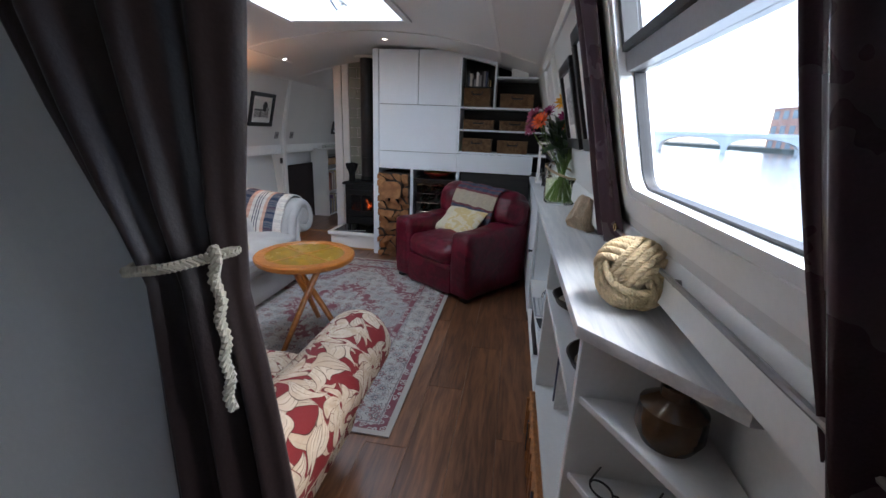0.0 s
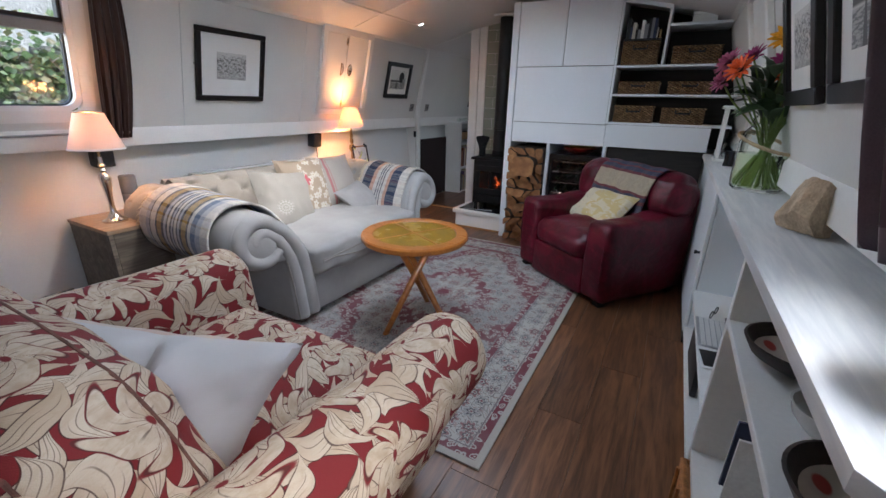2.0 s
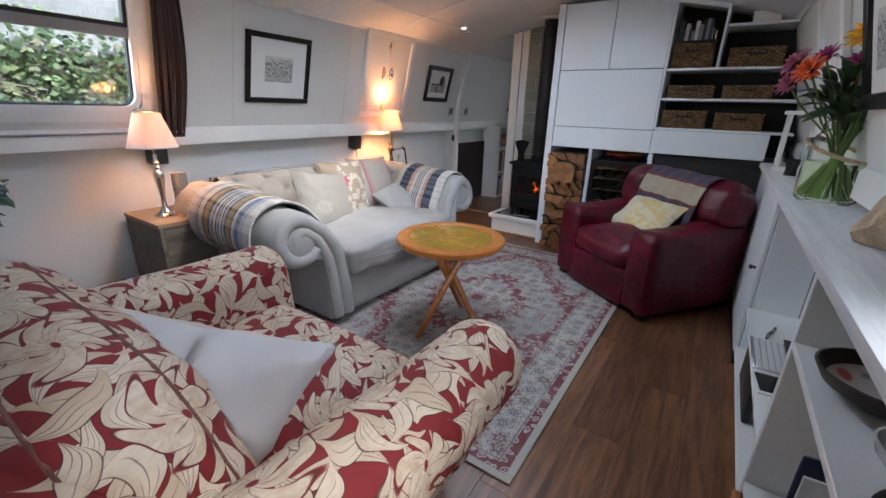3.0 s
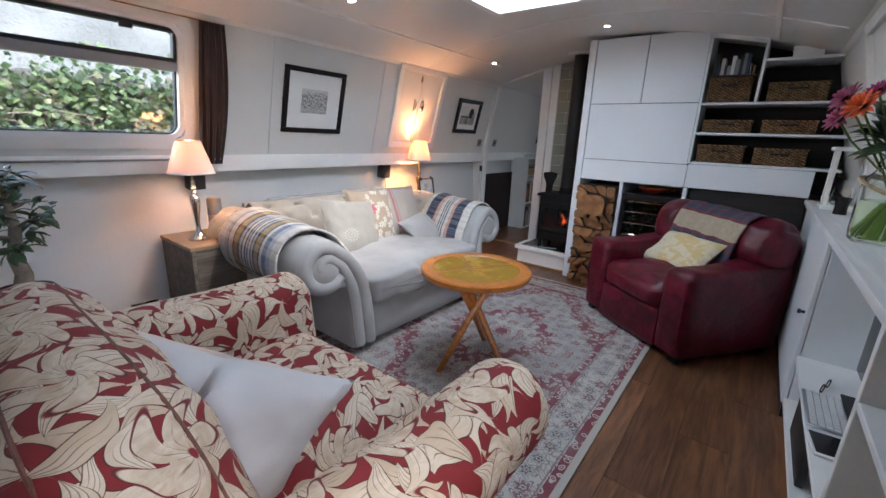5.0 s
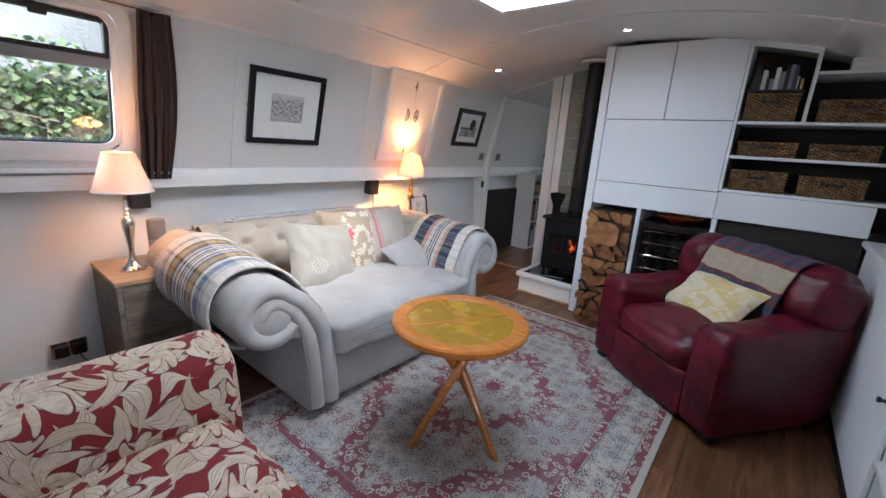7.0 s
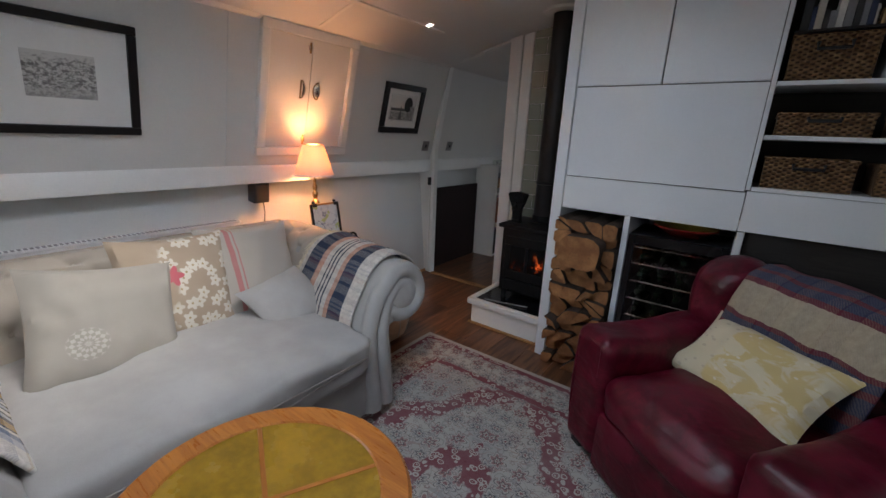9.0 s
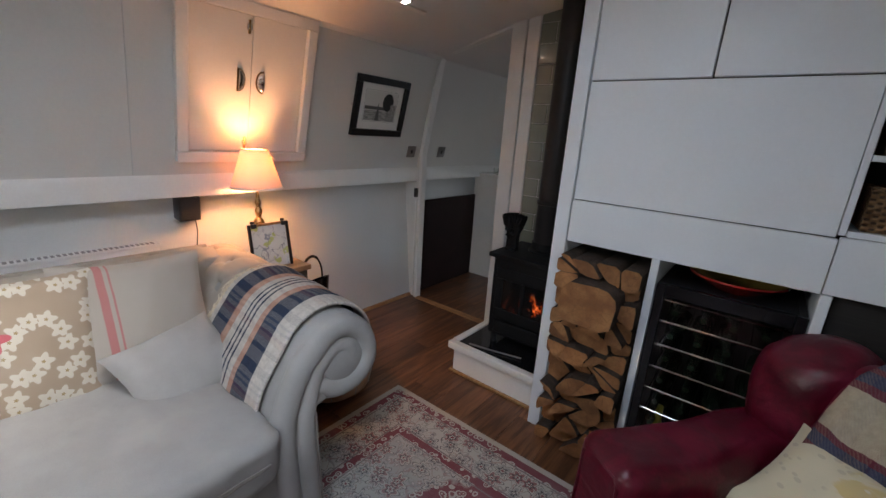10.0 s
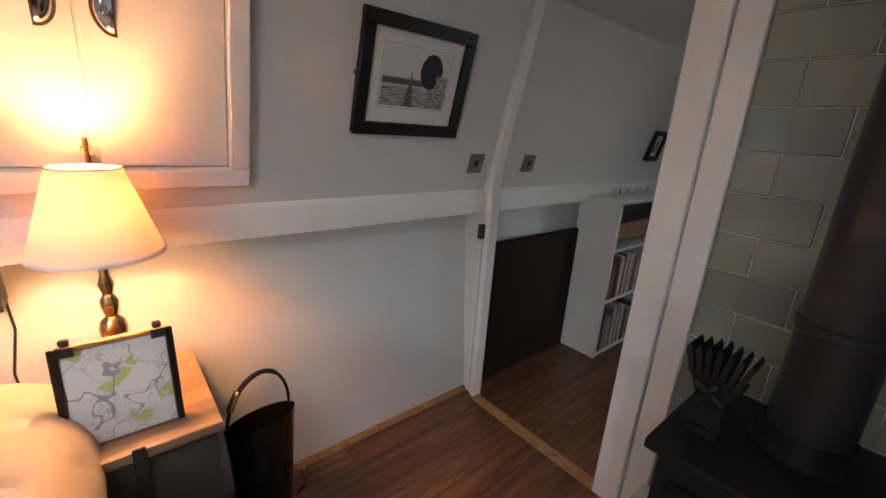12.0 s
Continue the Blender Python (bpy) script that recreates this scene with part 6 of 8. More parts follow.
def half_cup(s):
    """A half-moon cup handle, its round side towards the middle of the hatch."""
    def fn(u, v):
        a, r = math.pi * u, math.sin(math.pi / 2 * v)
        return Vector((-s * 0.032 * r * math.sin(a), 0.048 * r * math.cos(a), 0.003 + 0.019 * math.cos(math.pi / 2 * v)))
    bm = sheet(fn, 20, 8)
    rim = bmesh.ops.extrude_edge_only(bm, edges=[e for e in bm.edges if e.is_boundary])
    for v in [e for e in rim["geom"] if isinstance(e, bmesh.types.BMVert)]:
        v.co.z = 0.0015
    bmesh.ops.recalc_face_normals(bm, faces=bm.faces)
    return bm


hatch = thing("shuttered_hatch", "cream side hatch with two shut doors and brass pulls", "hatch", on_left(5.132, 1.522))
W2, H2, F2 = 0.335, 0.374, 0.052
for b in (box(-W2, W2, H2 - F2, H2, 0.001, 0.032, 0.004), box(-W2, W2, -H2, -H2 + F2, 0.001, 0.032, 0.004), box(-W2, -W2 + F2, -H2 + F2 + 0.0004, H2 - F2 - 0.0004, 0.001, 0.032, 0.004), box(W2 - F2, W2, -H2 + F2 + 0.0004, H2 - F2 - 0.0004, 0.001, 0.032, 0.004)):
    part("frame", b, trim_paint, hatch)
for s in (-1, 1):
    d = part("door", box(min(s * 0.003, s * (W2 - F2 - 0.003)), max(s * 0.003, s * (W2 - F2 - 0.003)), -H2 + F2 + 0.004, H2 - F2 - 0.004, 0.001, 0.009, 0.0015), wall_paint, hatch)
    part("pull", half_cup(s), chrome, d, "polished half-moon cup pull").matrix_local = pose(s * 0.062, 0.03, 0.0095)
    part("pull_plate", prism([(s * 0.0045, -0.054), (s * 0.0045, 0.054)] + [(-s * 0.037 * math.sin(radians(a)), 0.054 * math.cos(radians(a))) for a in range(10, 180, 10)], "z", 0.0, 0.0015), brass, d).matrix_local = pose(s * 0.062, 0.03, 0.0092)
for y in (0.27, -0.275):
    part("bolt", tube([(-0.02, y - 0.03, 0.016), (-0.02, y + 0.03, 0.016)], 0.006), brass, hatch)
    part("bolt_keep", box(-0.032, -0.008, y - 0.012, y + 0.012, 0.0095, 0.02, 0.002), chrome, hatch)


def switch(m):
    t = thing("light_switch", "brushed metal light switch plate on the wall", "switch", m)
    part("plate", box(-0.043, 0.043, -0.043, 0.043, 0.0005, 0.007, 0.002), grey_metal, t)
    part("rocker", box(-0.010, 0.010, -0.014, 0.014, 0.0072, 0.011, 0.002), black_plastic, t)


switch(on_left(6.40, 1.215))
switch(on_left(6.76, 1.215))

for y, z in ((4.855, 0.918), (3.13, 0.93)):
    sp = thing("wall_speaker", "small black loudspeaker under the ledge", "loudspeaker", pose(-3.02, y, z, 0, 6, 0))
    part("cabinet", box(-0.045, 0.035, -0.05, 0.05, -0.062, 0.062, 0.006, 2), black_plastic, sp)
    part("grille", box(0.0355, 0.040, -0.044, 0.044, -0.056, 0.056, 0.002), rubber, sp)
solid("speaker_cable", tube([(-3.06, 4.90, 0.862), (-3.055, 4.905, 0.78), (-3.045, 4.885, 0.66), (-3.03, 4.90, 0.5)], 0.003, 6), black_plastic, "thin dark loudspeaker cable hanging down the wall", "cable")

rad = thing("radiator", "slim white panel radiator behind the sofa", "radiator")
part("panel", box(-3.058, -3.005, 3.64, 4.71, 0.12, 0.742, 0.006, 2), upvc, rad)
part("top_grille", box(-3.062, -3.001, 3.636, 4.714, 0.7425, 0.757, 0.003), upvc, rad)
for i in range(52):
    part("slot", box(-3.05, -3.012, 3.66 + 0.02 * i, 3.672 + 0.02 * i, 0.7572, 0.7578, 0), grey_metal, rad)
part("valve", lathe([(0, 0), (0.014, 0), (0.014, 0.04), (0.009, 0.045), (0, 0.045)], 14), chrome, rad).matrix_local = pose(-3.03, 3.63, 0.735, 90, 0, 0)

sock = thing("plug_sockets", "double socket low on the wall with two black plugs", "socket", pose(-2.988, 2.735, 0.15, 0, 6, 0))
part("plate", box(0.0, 0.010, -0.075, 0.075, -0.045, 0.045, 0.003), chrome, sock)
for dy in (-0.035, 0.035):
    part("plug", box(0.0102, 0.048, dy - 0.03, dy + 0.03, -0.03, 0.034, 0.006, 2), black_gloss, sock)
part("lead", tube([(0.045, 0.03, -0.02), (0.07, 0.05, -0.06), (0.06, 0.12, -0.145)], 0.0035, 6), black_plastic, sock)

# ---- lamps ----
g = Graph("lamp_shade")
tr = g.n.new("ShaderNodeBsdfTranslucent")
tr.inputs["Color"].default_value = (0.66, 0.33, 0.18, 1)
df = g.n.new("ShaderNodeBsdfDiffuse")
df.inputs["Color"].default_value = (0.80, 0.72, 0.62, 1)
ms = g.n.new("ShaderNodeMixShader")
ms.inputs[0].default_value = 0.07
g.l.new(df.outputs[0], ms.inputs[1])
g.l.new(tr.outputs[0], ms.inputs[2])
g.l.new(ms.outputs[0], g.n["Material Output"].inputs["Surface"])
shade_mat = g.m
bulb_glow = glow("bulb_glow", (1.0, 0.72, 0.42), 3.0)


def table_lamp(x, y, z0, shade_z, shade_h, profile, metal, label, power):
    t = thing("table_lamp", label, "lamp", pose(x, y, z0))
    part("base", lathe(profile, 32), metal, t)
    top = profile[-1][1]
    part("stem", tube([(0, 0, top - 0.005), (0, 0, shade_z - z0 + shade_h * 0.1)], 0.006), brass, t)
    s = part("shade", lathe([(0.124, shade_z - z0), (0.064, shade_z - z0 + shade_h)], 48), shade_mat, t, "pleated cream fabric shade, lit")
    part("trim", lathe([(0.1245, shade_z - z0 - 0.002), (0.126, shade_z - z0 + 0.004), (0.1225, shade_z - z0 + 0.009)], 48), mount_white, s)
    part("ring", tube([(0.064 * math.cos(2 * math.pi * i / 32), 0.064 * math.sin(2 * math.pi * i / 32), shade_z - z0 + shade_h) for i in range(32)], 0.002, 6, True), brass, s)
    part("bulb", lathe([(0, 0), (0.012, 0.0), (0.022, 0.03), (0.02, 0.05), (0, 0.06)], 16, (0, 0, shade_z - z0 + shade_h * 0.1)), bulb_glow, t)
    lamp("lamp_light", "POINT", power, (1.0, 0.45, 0.19), pose(x, y, shade_z + shade_h * 0.50), radius=0.03)
    return t


table_lamp(-2.71, 2.995, 0.603, 1.003, 0.185, [(0, 0), (0.058, 0), (0.060, 0.010), (0.042, 0.018), (0.030, 0.030), (0.016, 0.06), (0.013, 0.10), (0.018, 0.16), (0.026, 0.215), (0.029, 0.245), (0.024, 0.262), (0.013, 0.275), (0.016, 0.285), (0.010, 0.30), (0.018, 0.312), (0.010, 0.325), (0.010, 0.36)], chrome,
           "silver table lamp with a lit cream shade on a cabinet", LAMP1)
table_lamp(-2.785, 5.105, 0.635, 1.035, 0.19, [(0, 0), (0.045, 0), (0.045, 0.02), (0.032, 0.03), (0.024, 0.06), (0.014, 0.11), (0.011, 0.16), (0.024, 0.185), (0.028, 0.215), (0.024, 0.232), (0.012, 0.245), (0.018, 0.27), (0.018, 0.285), (0.010, 0.30), (0.016, 0.325), (0.009, 0.345), (0.009, 0.37)], brass,
           "brass table lamp with a lit cream shade on a trunk", LAMP2)

# ---- lamp tables, speaker, plant ----
t1c = thing("lamp_cabinet", "weathered grey-brown wooden box table by the sofa", "side table")
part("top", box(-2.985, -2.53, 2.872, 3.185, 0.578, 0.601, 0.004, 2), brown_top, t1c)
part("side", box(-2.98, -2.535, 2.877, 2.8985, 0.0, 0.5775, 0.003), grey_wood, t1c)
part("side", box(-2.98, -2.535, 3.158, 3.18, 0.0, 0.5775, 0.003), grey_wood, t1c)
part("front", box(-2.557, -2.535, 2.899, 3.1575, 0.0, 0.5775, 0.002), grey_wood, t1c)
part("shelf", box(-2.98, -2.558, 2.899, 3.1575, 0.05, 0.07, 0.0), grey_wood, t1c)
spk = thing("cylinder_speaker", "grey fabric cylinder loudspeaker on a table", "loudspeaker", pose(-2.80, 3.138, 0.6015))
part("body", lathe([(0, 0), (0.040, 0), (0.042, 0.006), (0.042, 0.128)], 32), grey_metal, spk)
part("grille", lathe([(0.0425, 0.1285), (0.042, 0.228), (0.038, 0.234), (0, 0.235)], 32), plain("speaker_cloth", (0.13, 0.13, 0.135), 0.7, fine=500, bump=0.4), spk)

leaf_green = plain("leaf_green", (0.040, 0.075, 0.030), 0.4, var=0.4, scale=12, fine=90, spec=0.5)
trunk_mat = plain("trunk_mat", (0.26, 0.21, 0.16), 0.85, var=0.25, scale=20, bump=0.5)
soil = plain("soil", (0.03, 0.022, 0.016), 0.95, var=0.4, bump=0.8, dist=0.01)
plant = thing("bonsai_plant", "small potted fig tree with dark green leaves", "plant")
PX, PY, PZ = -2.50, 2.19, 0.53
trunk_pts = [(PX, PY, PZ + 0.02), (PX - 0.01, PY + 0.015, PZ + 0.09), (PX + 0.01, PY, PZ + 0.17), (PX, PY + 0.02, PZ + 0.30), (PX + 0.01, PY + 0.01, PZ + 0.48)]
part("trunk", tube(trunk_pts, [0.036, 0.030, 0.028, 0.020, 0.008], 12), trunk_mat, plant)
rp = random.Random(11)
leaf_me = mesh_of("leaf", sheet(lambda u, v: Vector(((v - 0.5) * 0.034 * math.sin(math.pi * min(1, u * 1.02)) ** 0.8, u * 0.075, 0.012 * math.sin(u * 3.1) - 0.25 * abs(v - 0.5) * 0.03)), 8, 4), leaf_green)
for k in range(11):
    base = Vector(trunk_pts[2]).lerp(Vector(trunk_pts[4]), 0.1 + 0.9 * k / 10)
    a = k * 2.4
    tip = base + Vector((math.cos(a) * 0.14, math.sin(a) * 0.14, rp.uniform(0.0, 0.09)))
    part("branch", tube([base, base.lerp(tip, 0.5) + Vector((0, 0, 0.02)), tip], [0.008, 0.005, 0.003], 6), trunk_mat, plant)
    for j in range(13):
        p0 = base.lerp(tip, rp.uniform(0.25, 1.05)) + Vector((rp.uniform(-0.02, 0.02), rp.uniform(-0.02, 0.02), rp.uniform(-0.02, 0.03)))
        lf = new("leaf", leaf_me)
        lf.parent = plant
        lf.matrix_local = pose(p0.x, p0.y, p0.z, rp.uniform(-55, 25), rp.uniform(-30, 30), rp.uniform(0, 360))
part("pot", lathe([(0, PZ - 0.10), (0.075, PZ - 0.10), (0.10, PZ + 0.01), (0.104, PZ + 0.03), (0.094, PZ + 0.03), (0.088, PZ + 0.012), (0, PZ + 0.012)], 28, (PX, PY, 0)), black_gloss, plant)
part("soil", lathe([(0, PZ + 0.0125), (0.087, PZ + 0.0125), (0.05, PZ + 0.025), (0, PZ + 0.03)], 20, (PX, PY, 0)), soil, plant)
pst = thing("plant_stand", "dark wooden stand under a potted plant", "stand")
part("top", box(PX - 0.16, PX + 0.16, PY - 0.16, PY + 0.16, PZ - 0.125, PZ - 0.1005, 0.004), dark_ply, pst)
for a in (-1, 1):
    for b in (-1, 1):
        part("leg", box(PX + a * 0.13 - 0.015, PX + a * 0.13 + 0.015, PY + b * 0.13 - 0.015, PY + b * 0.13 + 0.015, 0, PZ - 0.1255, 0.003), dark_ply, pst)

# ---- trunk with map, scuttle, pouffe ----
trunk = thing("wooden_chest", "dark olive trunk with a plain wooden lid", "chest")
olive = plain("olive", (0.055, 0.052, 0.042), 0.6, var=0.2)
part("body", box(-2.99, -2.60, 4.955, 5.265, 0.0, 0.605, 0.006, 2), olive, trunk)
part("lid", box(-3.0, -2.585, 4.94, 5.28, 0.606, 0.634, 0.006, 2), brown_top, trunk)
part("strap", box(-2.5985, -2.592, 5.10, 5.125, 0.01, 0.604, 0.002), rubber, trunk)
part("strap_end", box(-2.5845, -2.578, 5.10, 5.125, 0.58, 0.645, 0.002), rubber, trunk)
g = Graph("map_print")
v_ = g.coord()
roads = g.step(g.math("ABSOLUTE", g.math("SUBTRACT", g.noise(v_, 16, 2, 0.5, 0.8), 0.5)), 0.014, 0.006)
river = g.step(g.math("ABSOLUTE", g.math("SUBTRACT", g.noise(g.scaled(v_, 1, (3, 1, 7)), 9, 2, 0.5, 0.6), 0.5)), 0.010, 0.004)
c_ = g.mix(g.step(g.noise(g.scaled(v_, 1, (1, 5, 2)), 14, 2), 0.60, 0.63), (0.70, 0.71, 0.70), (0.52, 0.58, 0.22))
c_ = g.mix(g.math("MULTIPLY", roads, 0.6), c_, (0.42, 0.42, 0.46))
c_ = g.mix(g.math("MULTIPLY", river, 0.8), c_, (0.22, 0.24, 0.30))
map_mat = g.done(c_, 0.35)
mp = thing("map_board", "framed paper map held with bulldog clips, on a trunk", "map", pose(-2.672, 5.102, 0.7505, 0, -10, 0) @ pose(0, 0, 0, 90, 0, 90) @ pose(0, 0, 0, 0, 0, 0))
part("board", box(-0.104, 0.104, -0.1155, 0.118, -0.012, -0.002, 0.001), brown_top, mp)
part("sheet", box(-0.092, 0.092, -0.112, 0.105, -0.0018, 0.0, 0), map_mat, mp)
for b in (box(-0.108, -0.094, -0.1155, 0.118, 0.0002, 0.008, 0.002), box(0.094, 0.108, -0.1155, 0.118, 0.0002, 0.008, 0.002)):
    part("frame_bar", b, frame_black, mp)
part("frame_bar", box(-0.0935, 0.0935, 0.106, 0.118, 0.0002, 0.006, 0.002), oak, mp)
for x in (-0.08, 0.08):
    part("clip", join(box(x - 0.014, x + 0.014, 0.098, 0.119, 0.0085, 0.014, 0.001), box(x - 0.009, x + 0.009, 0.1195, 0.134, -0.008, 0.006, 0.003)), black_plastic, mp)
part("knob", tube([(-0.14, -0.105, 0.0), (-0.109, -0.105, 0.0)], [0.009, 0.006], 8), frame_black, mp)

sc = thing("coal_scuttle", "black metal coal scuttle with a brass handle", "scuttle", pose(-2.795, 5.415, 0.0, 0, 0, 20))
part("body", sheet(lambda u, v: Vector(((0.078 + 0.028 * v) * math.cos(2 * math.pi * u), (0.078 + 0.025 * v) * math.sin(2 * math.pi * u), 0.01 + v * (0.43 + 0.05 * math.cos(2 * math.pi * u) * v))), 40, 12), black_gloss, sc)
part("bottom", lathe([(0, 0.0), (0.078, 0.0), (0.078, 0.012), (0, 0.012)], 28), black_iron, sc)
part("handle", tube([(0.0, 0.11 * math.cos(a), 0.44 + 0.16 * math.sin(a)) for a in [math.pi * i / 18 for i in range(19)]], [0.005] * 6 + [0.008] * 7 + [0.005] * 6, 8), black_iron, sc)
part("grip", tube([(0.0, 0.11 * math.cos(a), 0.442 + 0.162 * math.sin(a)) for a in [radians(125 + 5 * i) for i in range(6)]], 0.010, 8), brass, sc)
part("tip_handle", tube([(0.10, 0.05, 0.15), (0.13, 0.06, 0.20), (0.12, 0.06, 0.26)], 0.005, 6), chrome, sc)

g = Graph("pouffe_leather")
v_ = g.coord()
c_ = g.mix(g.step(g.noise(v_, 12, 4), 0.3, 0.7), (0.36, 0.20, 0.11), (0.50, 0.31, 0.19))
g.bump(g.noise(v_, 160, 3), 0.2, 0.002)
pouffe_mat = g.done(c_, 0.45)
pf = thing("pouffe", "tan leather pouffe with stitched seams", "pouffe", pose(-2.36, 5.235, 0.0) @ Matrix.Diagonal((0.96, 0.96, 1.08, 1)))
part("body", lathe([(0, 0.0), (0.15, 0.0), (0.205, 0.04), (0.225, 0.12), (0.222, 0.21), (0.195, 0.29), (0.14, 0.335), (0.07, 0.35), (0, 0.352)], 48), pouffe_mat, pf)
for k in range(10):
    a = 2 * math.pi * k / 10
    part("seam", tube([(r * math.cos(a), r * math.sin(a), z) for r, z in ((0.075, 0.351), (0.142, 0.336), (0.197, 0.291), (0.225, 0.21), (0.228, 0.12), (0.208, 0.04))], 0.0025, 5), linen, pf)
part("top_seam", tube([(0.075 * math.cos(2 * math.pi * i / 30), 0.075 * math.sin(2 * math.pi * i / 30), 0.351) for i in range(30)], 0.0025, 5, True), linen, pf)

# ---- curtains ----


def curtain(fn_edge, y_or, n_fold, z0, z1, depth, seed, across="y"):
    """A gathered curtain between two edges; fn_edge gives (start, end, base) at each height."""
    def fn(u, v):
        z = z0 + (z1 - z0) * v
        a, b, base = fn_edge(v, z)
        s = a + (b - a) * u
        w = depth * (math.sin(u * n_fold * 2 * math.pi + seed) + 0.35 * math.sin(u * n_fold * 4.3 * math.pi + seed * 2 + v * 2)) * (0.8 + 0.2 * math.sin(v * 5 + seed))
        return Vector((base + w, s, z)) if across == "y" else Vector((s, base + w, z))
    return sheet(fn, 90, 30, 1, 1)


def side_curtain(side, y0, y1, z0, z1, seed, label, bow=0.03, folds=4, deep=0.013, cloth=curtain_cloth):
    f = left_x if side < 0 else right_x
    bm = curtain(lambda v, z: (y0 - bow * math.sin(v * math.pi) * 0.2, y1 + bow * math.sin(v * math.pi), f(z) - side * 0.045), None, folds, z0, z1, deep, seed)
    c = thing("curtain", label, "curtain")
    thicken(part("cloth", bm, cloth, c), 0.003, 0)
    part("ring", tube([(f(z0 + 0.06) - side * 0.045, y0 + 0.01 + 0.012 * math.cos(2 * math.pi * i / 14), z0 + 0.06 + 0.012 * math.sin(2 * math.pi * i / 14)) for i in range(14)], 0.0025, 6, True), brass, c)
    return c


side_curtain(-1, 3.135, 3.275, 1.035, 1.845, 0.4, "dark brown curtain gathered beside the window")
side_curtain(1, 2.86, 3.06, 1.02, 1.86, 1.6, "dark plum curtain gathered beside the window", 0.03, 2, 0.024, plum_satin)
side_curtain(1, 1.72, 1.96, 1.02, 1.86, 2.9, "dark plum curtain gathered beside the window", 0.03, 3, 0.02, plum_satin)
for side, y0, y1, nm in ((-1, 1.80, 3.28, "left"), (1, 1.70, 3.08, "right")):
    f = left_x if side < 0 else right_x
    for z, r in ((1.848, 0.004), (1.068, 0.006)):
        rail = thing("curtain_rail", "thin metal curtain rail along the wall", "rail")
        x = f(z) - side * 0.035
        part("rod", tube([(x, y0, z), (x, y1, z)], r), grey_metal if r > 0.005 else brass, rail)
        for y in (y0 + 0.25, (y0 + y1) / 2, y1 - 0.05):
            part("bracket", tube([(x, y, z), (f(z) + (0.0 if z > 1.1 else -side * 0.012), y, z - 0.004)], 0.009, 8), grey_metal, rail)

# the tied curtain in the entry doorway
dc = thing("door_curtain", "dark brown doorway curtain held back with a rope", "curtain")


def tied(v, z):
    far = min(1.0, abs(z - 1.245) / (0.20 if z > 1.245 else 0.35)) ** 0.7
    w = 0.045 + (0.062 if z > 1.245 else 0.028) * far
    c = -0.229 + (-0.036 if z > 1.245 else 0.016) * far
    return c - w, c + w, ENTRY - 0.075


thicken(part("cloth", curtain(tied, None, 3, 0.03, 2.02, 0.013, 0.7, "x"), curtain_cloth, dc), 0.003, 0)


def rope(pts, r, n=3, turns=22):
    out = []
    pts = [Vector(p) for p in pts]
    for k in range(n):
        strand = []
        for i, p in enumerate(pts):
            d = (pts[min(i + 1, len(pts) - 1)] - pts[max(i - 1, 0)]).normalized()
            u = d.orthogonal().normalized()
            w = d.cross(u)
            a = 2 * math.pi * (k / n + turns * i / (len(pts) - 1))
            strand.append(p + 0.55 * r * (math.cos(a) * u + math.sin(a) * w))
        out.append(tube(strand, r * 0.62, 6))
    return join(*out)


part("tieback", rope([(-0.229 + 0.048 * math.cos(a), ENTRY - 0.075 + 0.030 * math.sin(a), 1.246 + 0.012 * math.cos(a)) for a in [2 * math.pi * i / 70 for i in range(71)]], 0.0042), rope_cream, dc, "twisted cream rope tieback")
part("tassel", rope([(-0.183 + 0.002 * math.sin(i), ENTRY - 0.10, 1.266 - 0.0052 * i) for i in range(27)], 0.0044, 3, 9), rope_cream, dc, "hanging cream rope ends")
part("header", tube([(-0.40, ENTRY - 0.075, 2.03), (0.17, ENTRY - 0.075, 2.03)], 0.012), brass, dc)

# ---- ceiling downlights ----
spot_glow = glow("spot_glow", (1.0, 0.93, 0.84), 6.0)
for x, y in ((-2.37, 5.72), (-1.215, 5.44), (-2.20, 3.79), (-0.20, 3.79), (-0.2, 2.2), (-2.2, 2.2)):
    z = ceil_z(x)
    d = thing("downlight", "small round chrome ceiling downlight, lit", "downlight", pose(x, y, z, 0, math.degrees(math.atan(0.232 * (x - MID))), 0), "ceiling downlights")
    part("bezel", lathe([(0.022, -0.003), (0.024, -0.008), (0.034, -0.006), (0.036, 0.0), (0.022, 0.001)], 24), chrome, d)
    part("lens", lathe([(0, -0.004), (0.0215, -0.004), (0.0215, 0.001), (0, 0.001)], 20), spot_glow, d)

# ---- on and under the counter ----
CT = 0.9455
jar_glass = Graph("jar_glass")
jar_glass.bsdf.inputs["Transmission Weight"].default_value = 1.0
jar_glass.bsdf.inputs["IOR"].default_value = 1.2
jar_glass = jar_glass.done((0.93, 0.96, 0.93), 0.03)
VX, VY = 0.328, 4.14
vase = thing("flower_jar", "large glass jar of mixed flowers with a rope handle", "vase", pose(VX, VY, CT))
j = part("jar", lathe([(0, 0.0), (0.085, 0.0), (0.097, 0.012), (0.10, 0.05), (0.10, 0.20), (0.092, 0.235), (0.072, 0.262), (0.066, 0.275), (0.070, 0.280), (0.070, 0.305), (0.065, 0.306), (0.065, 0.276), (0.088, 0.232), (0.096, 0.20), (0.096, 0.05), (0.09, 0.016), (0, 0.012)], 40), jar_glass, vase)
j.visible_shadow = False
water_in = Graph("jar_water")
water_in.bsdf.inputs["Transmission Weight"].default_value = 1.0
water_in.bsdf.inputs["IOR"].default_value = 1.25
water_in = water_in.done((0.80, 0.88, 0.66), 0.02)
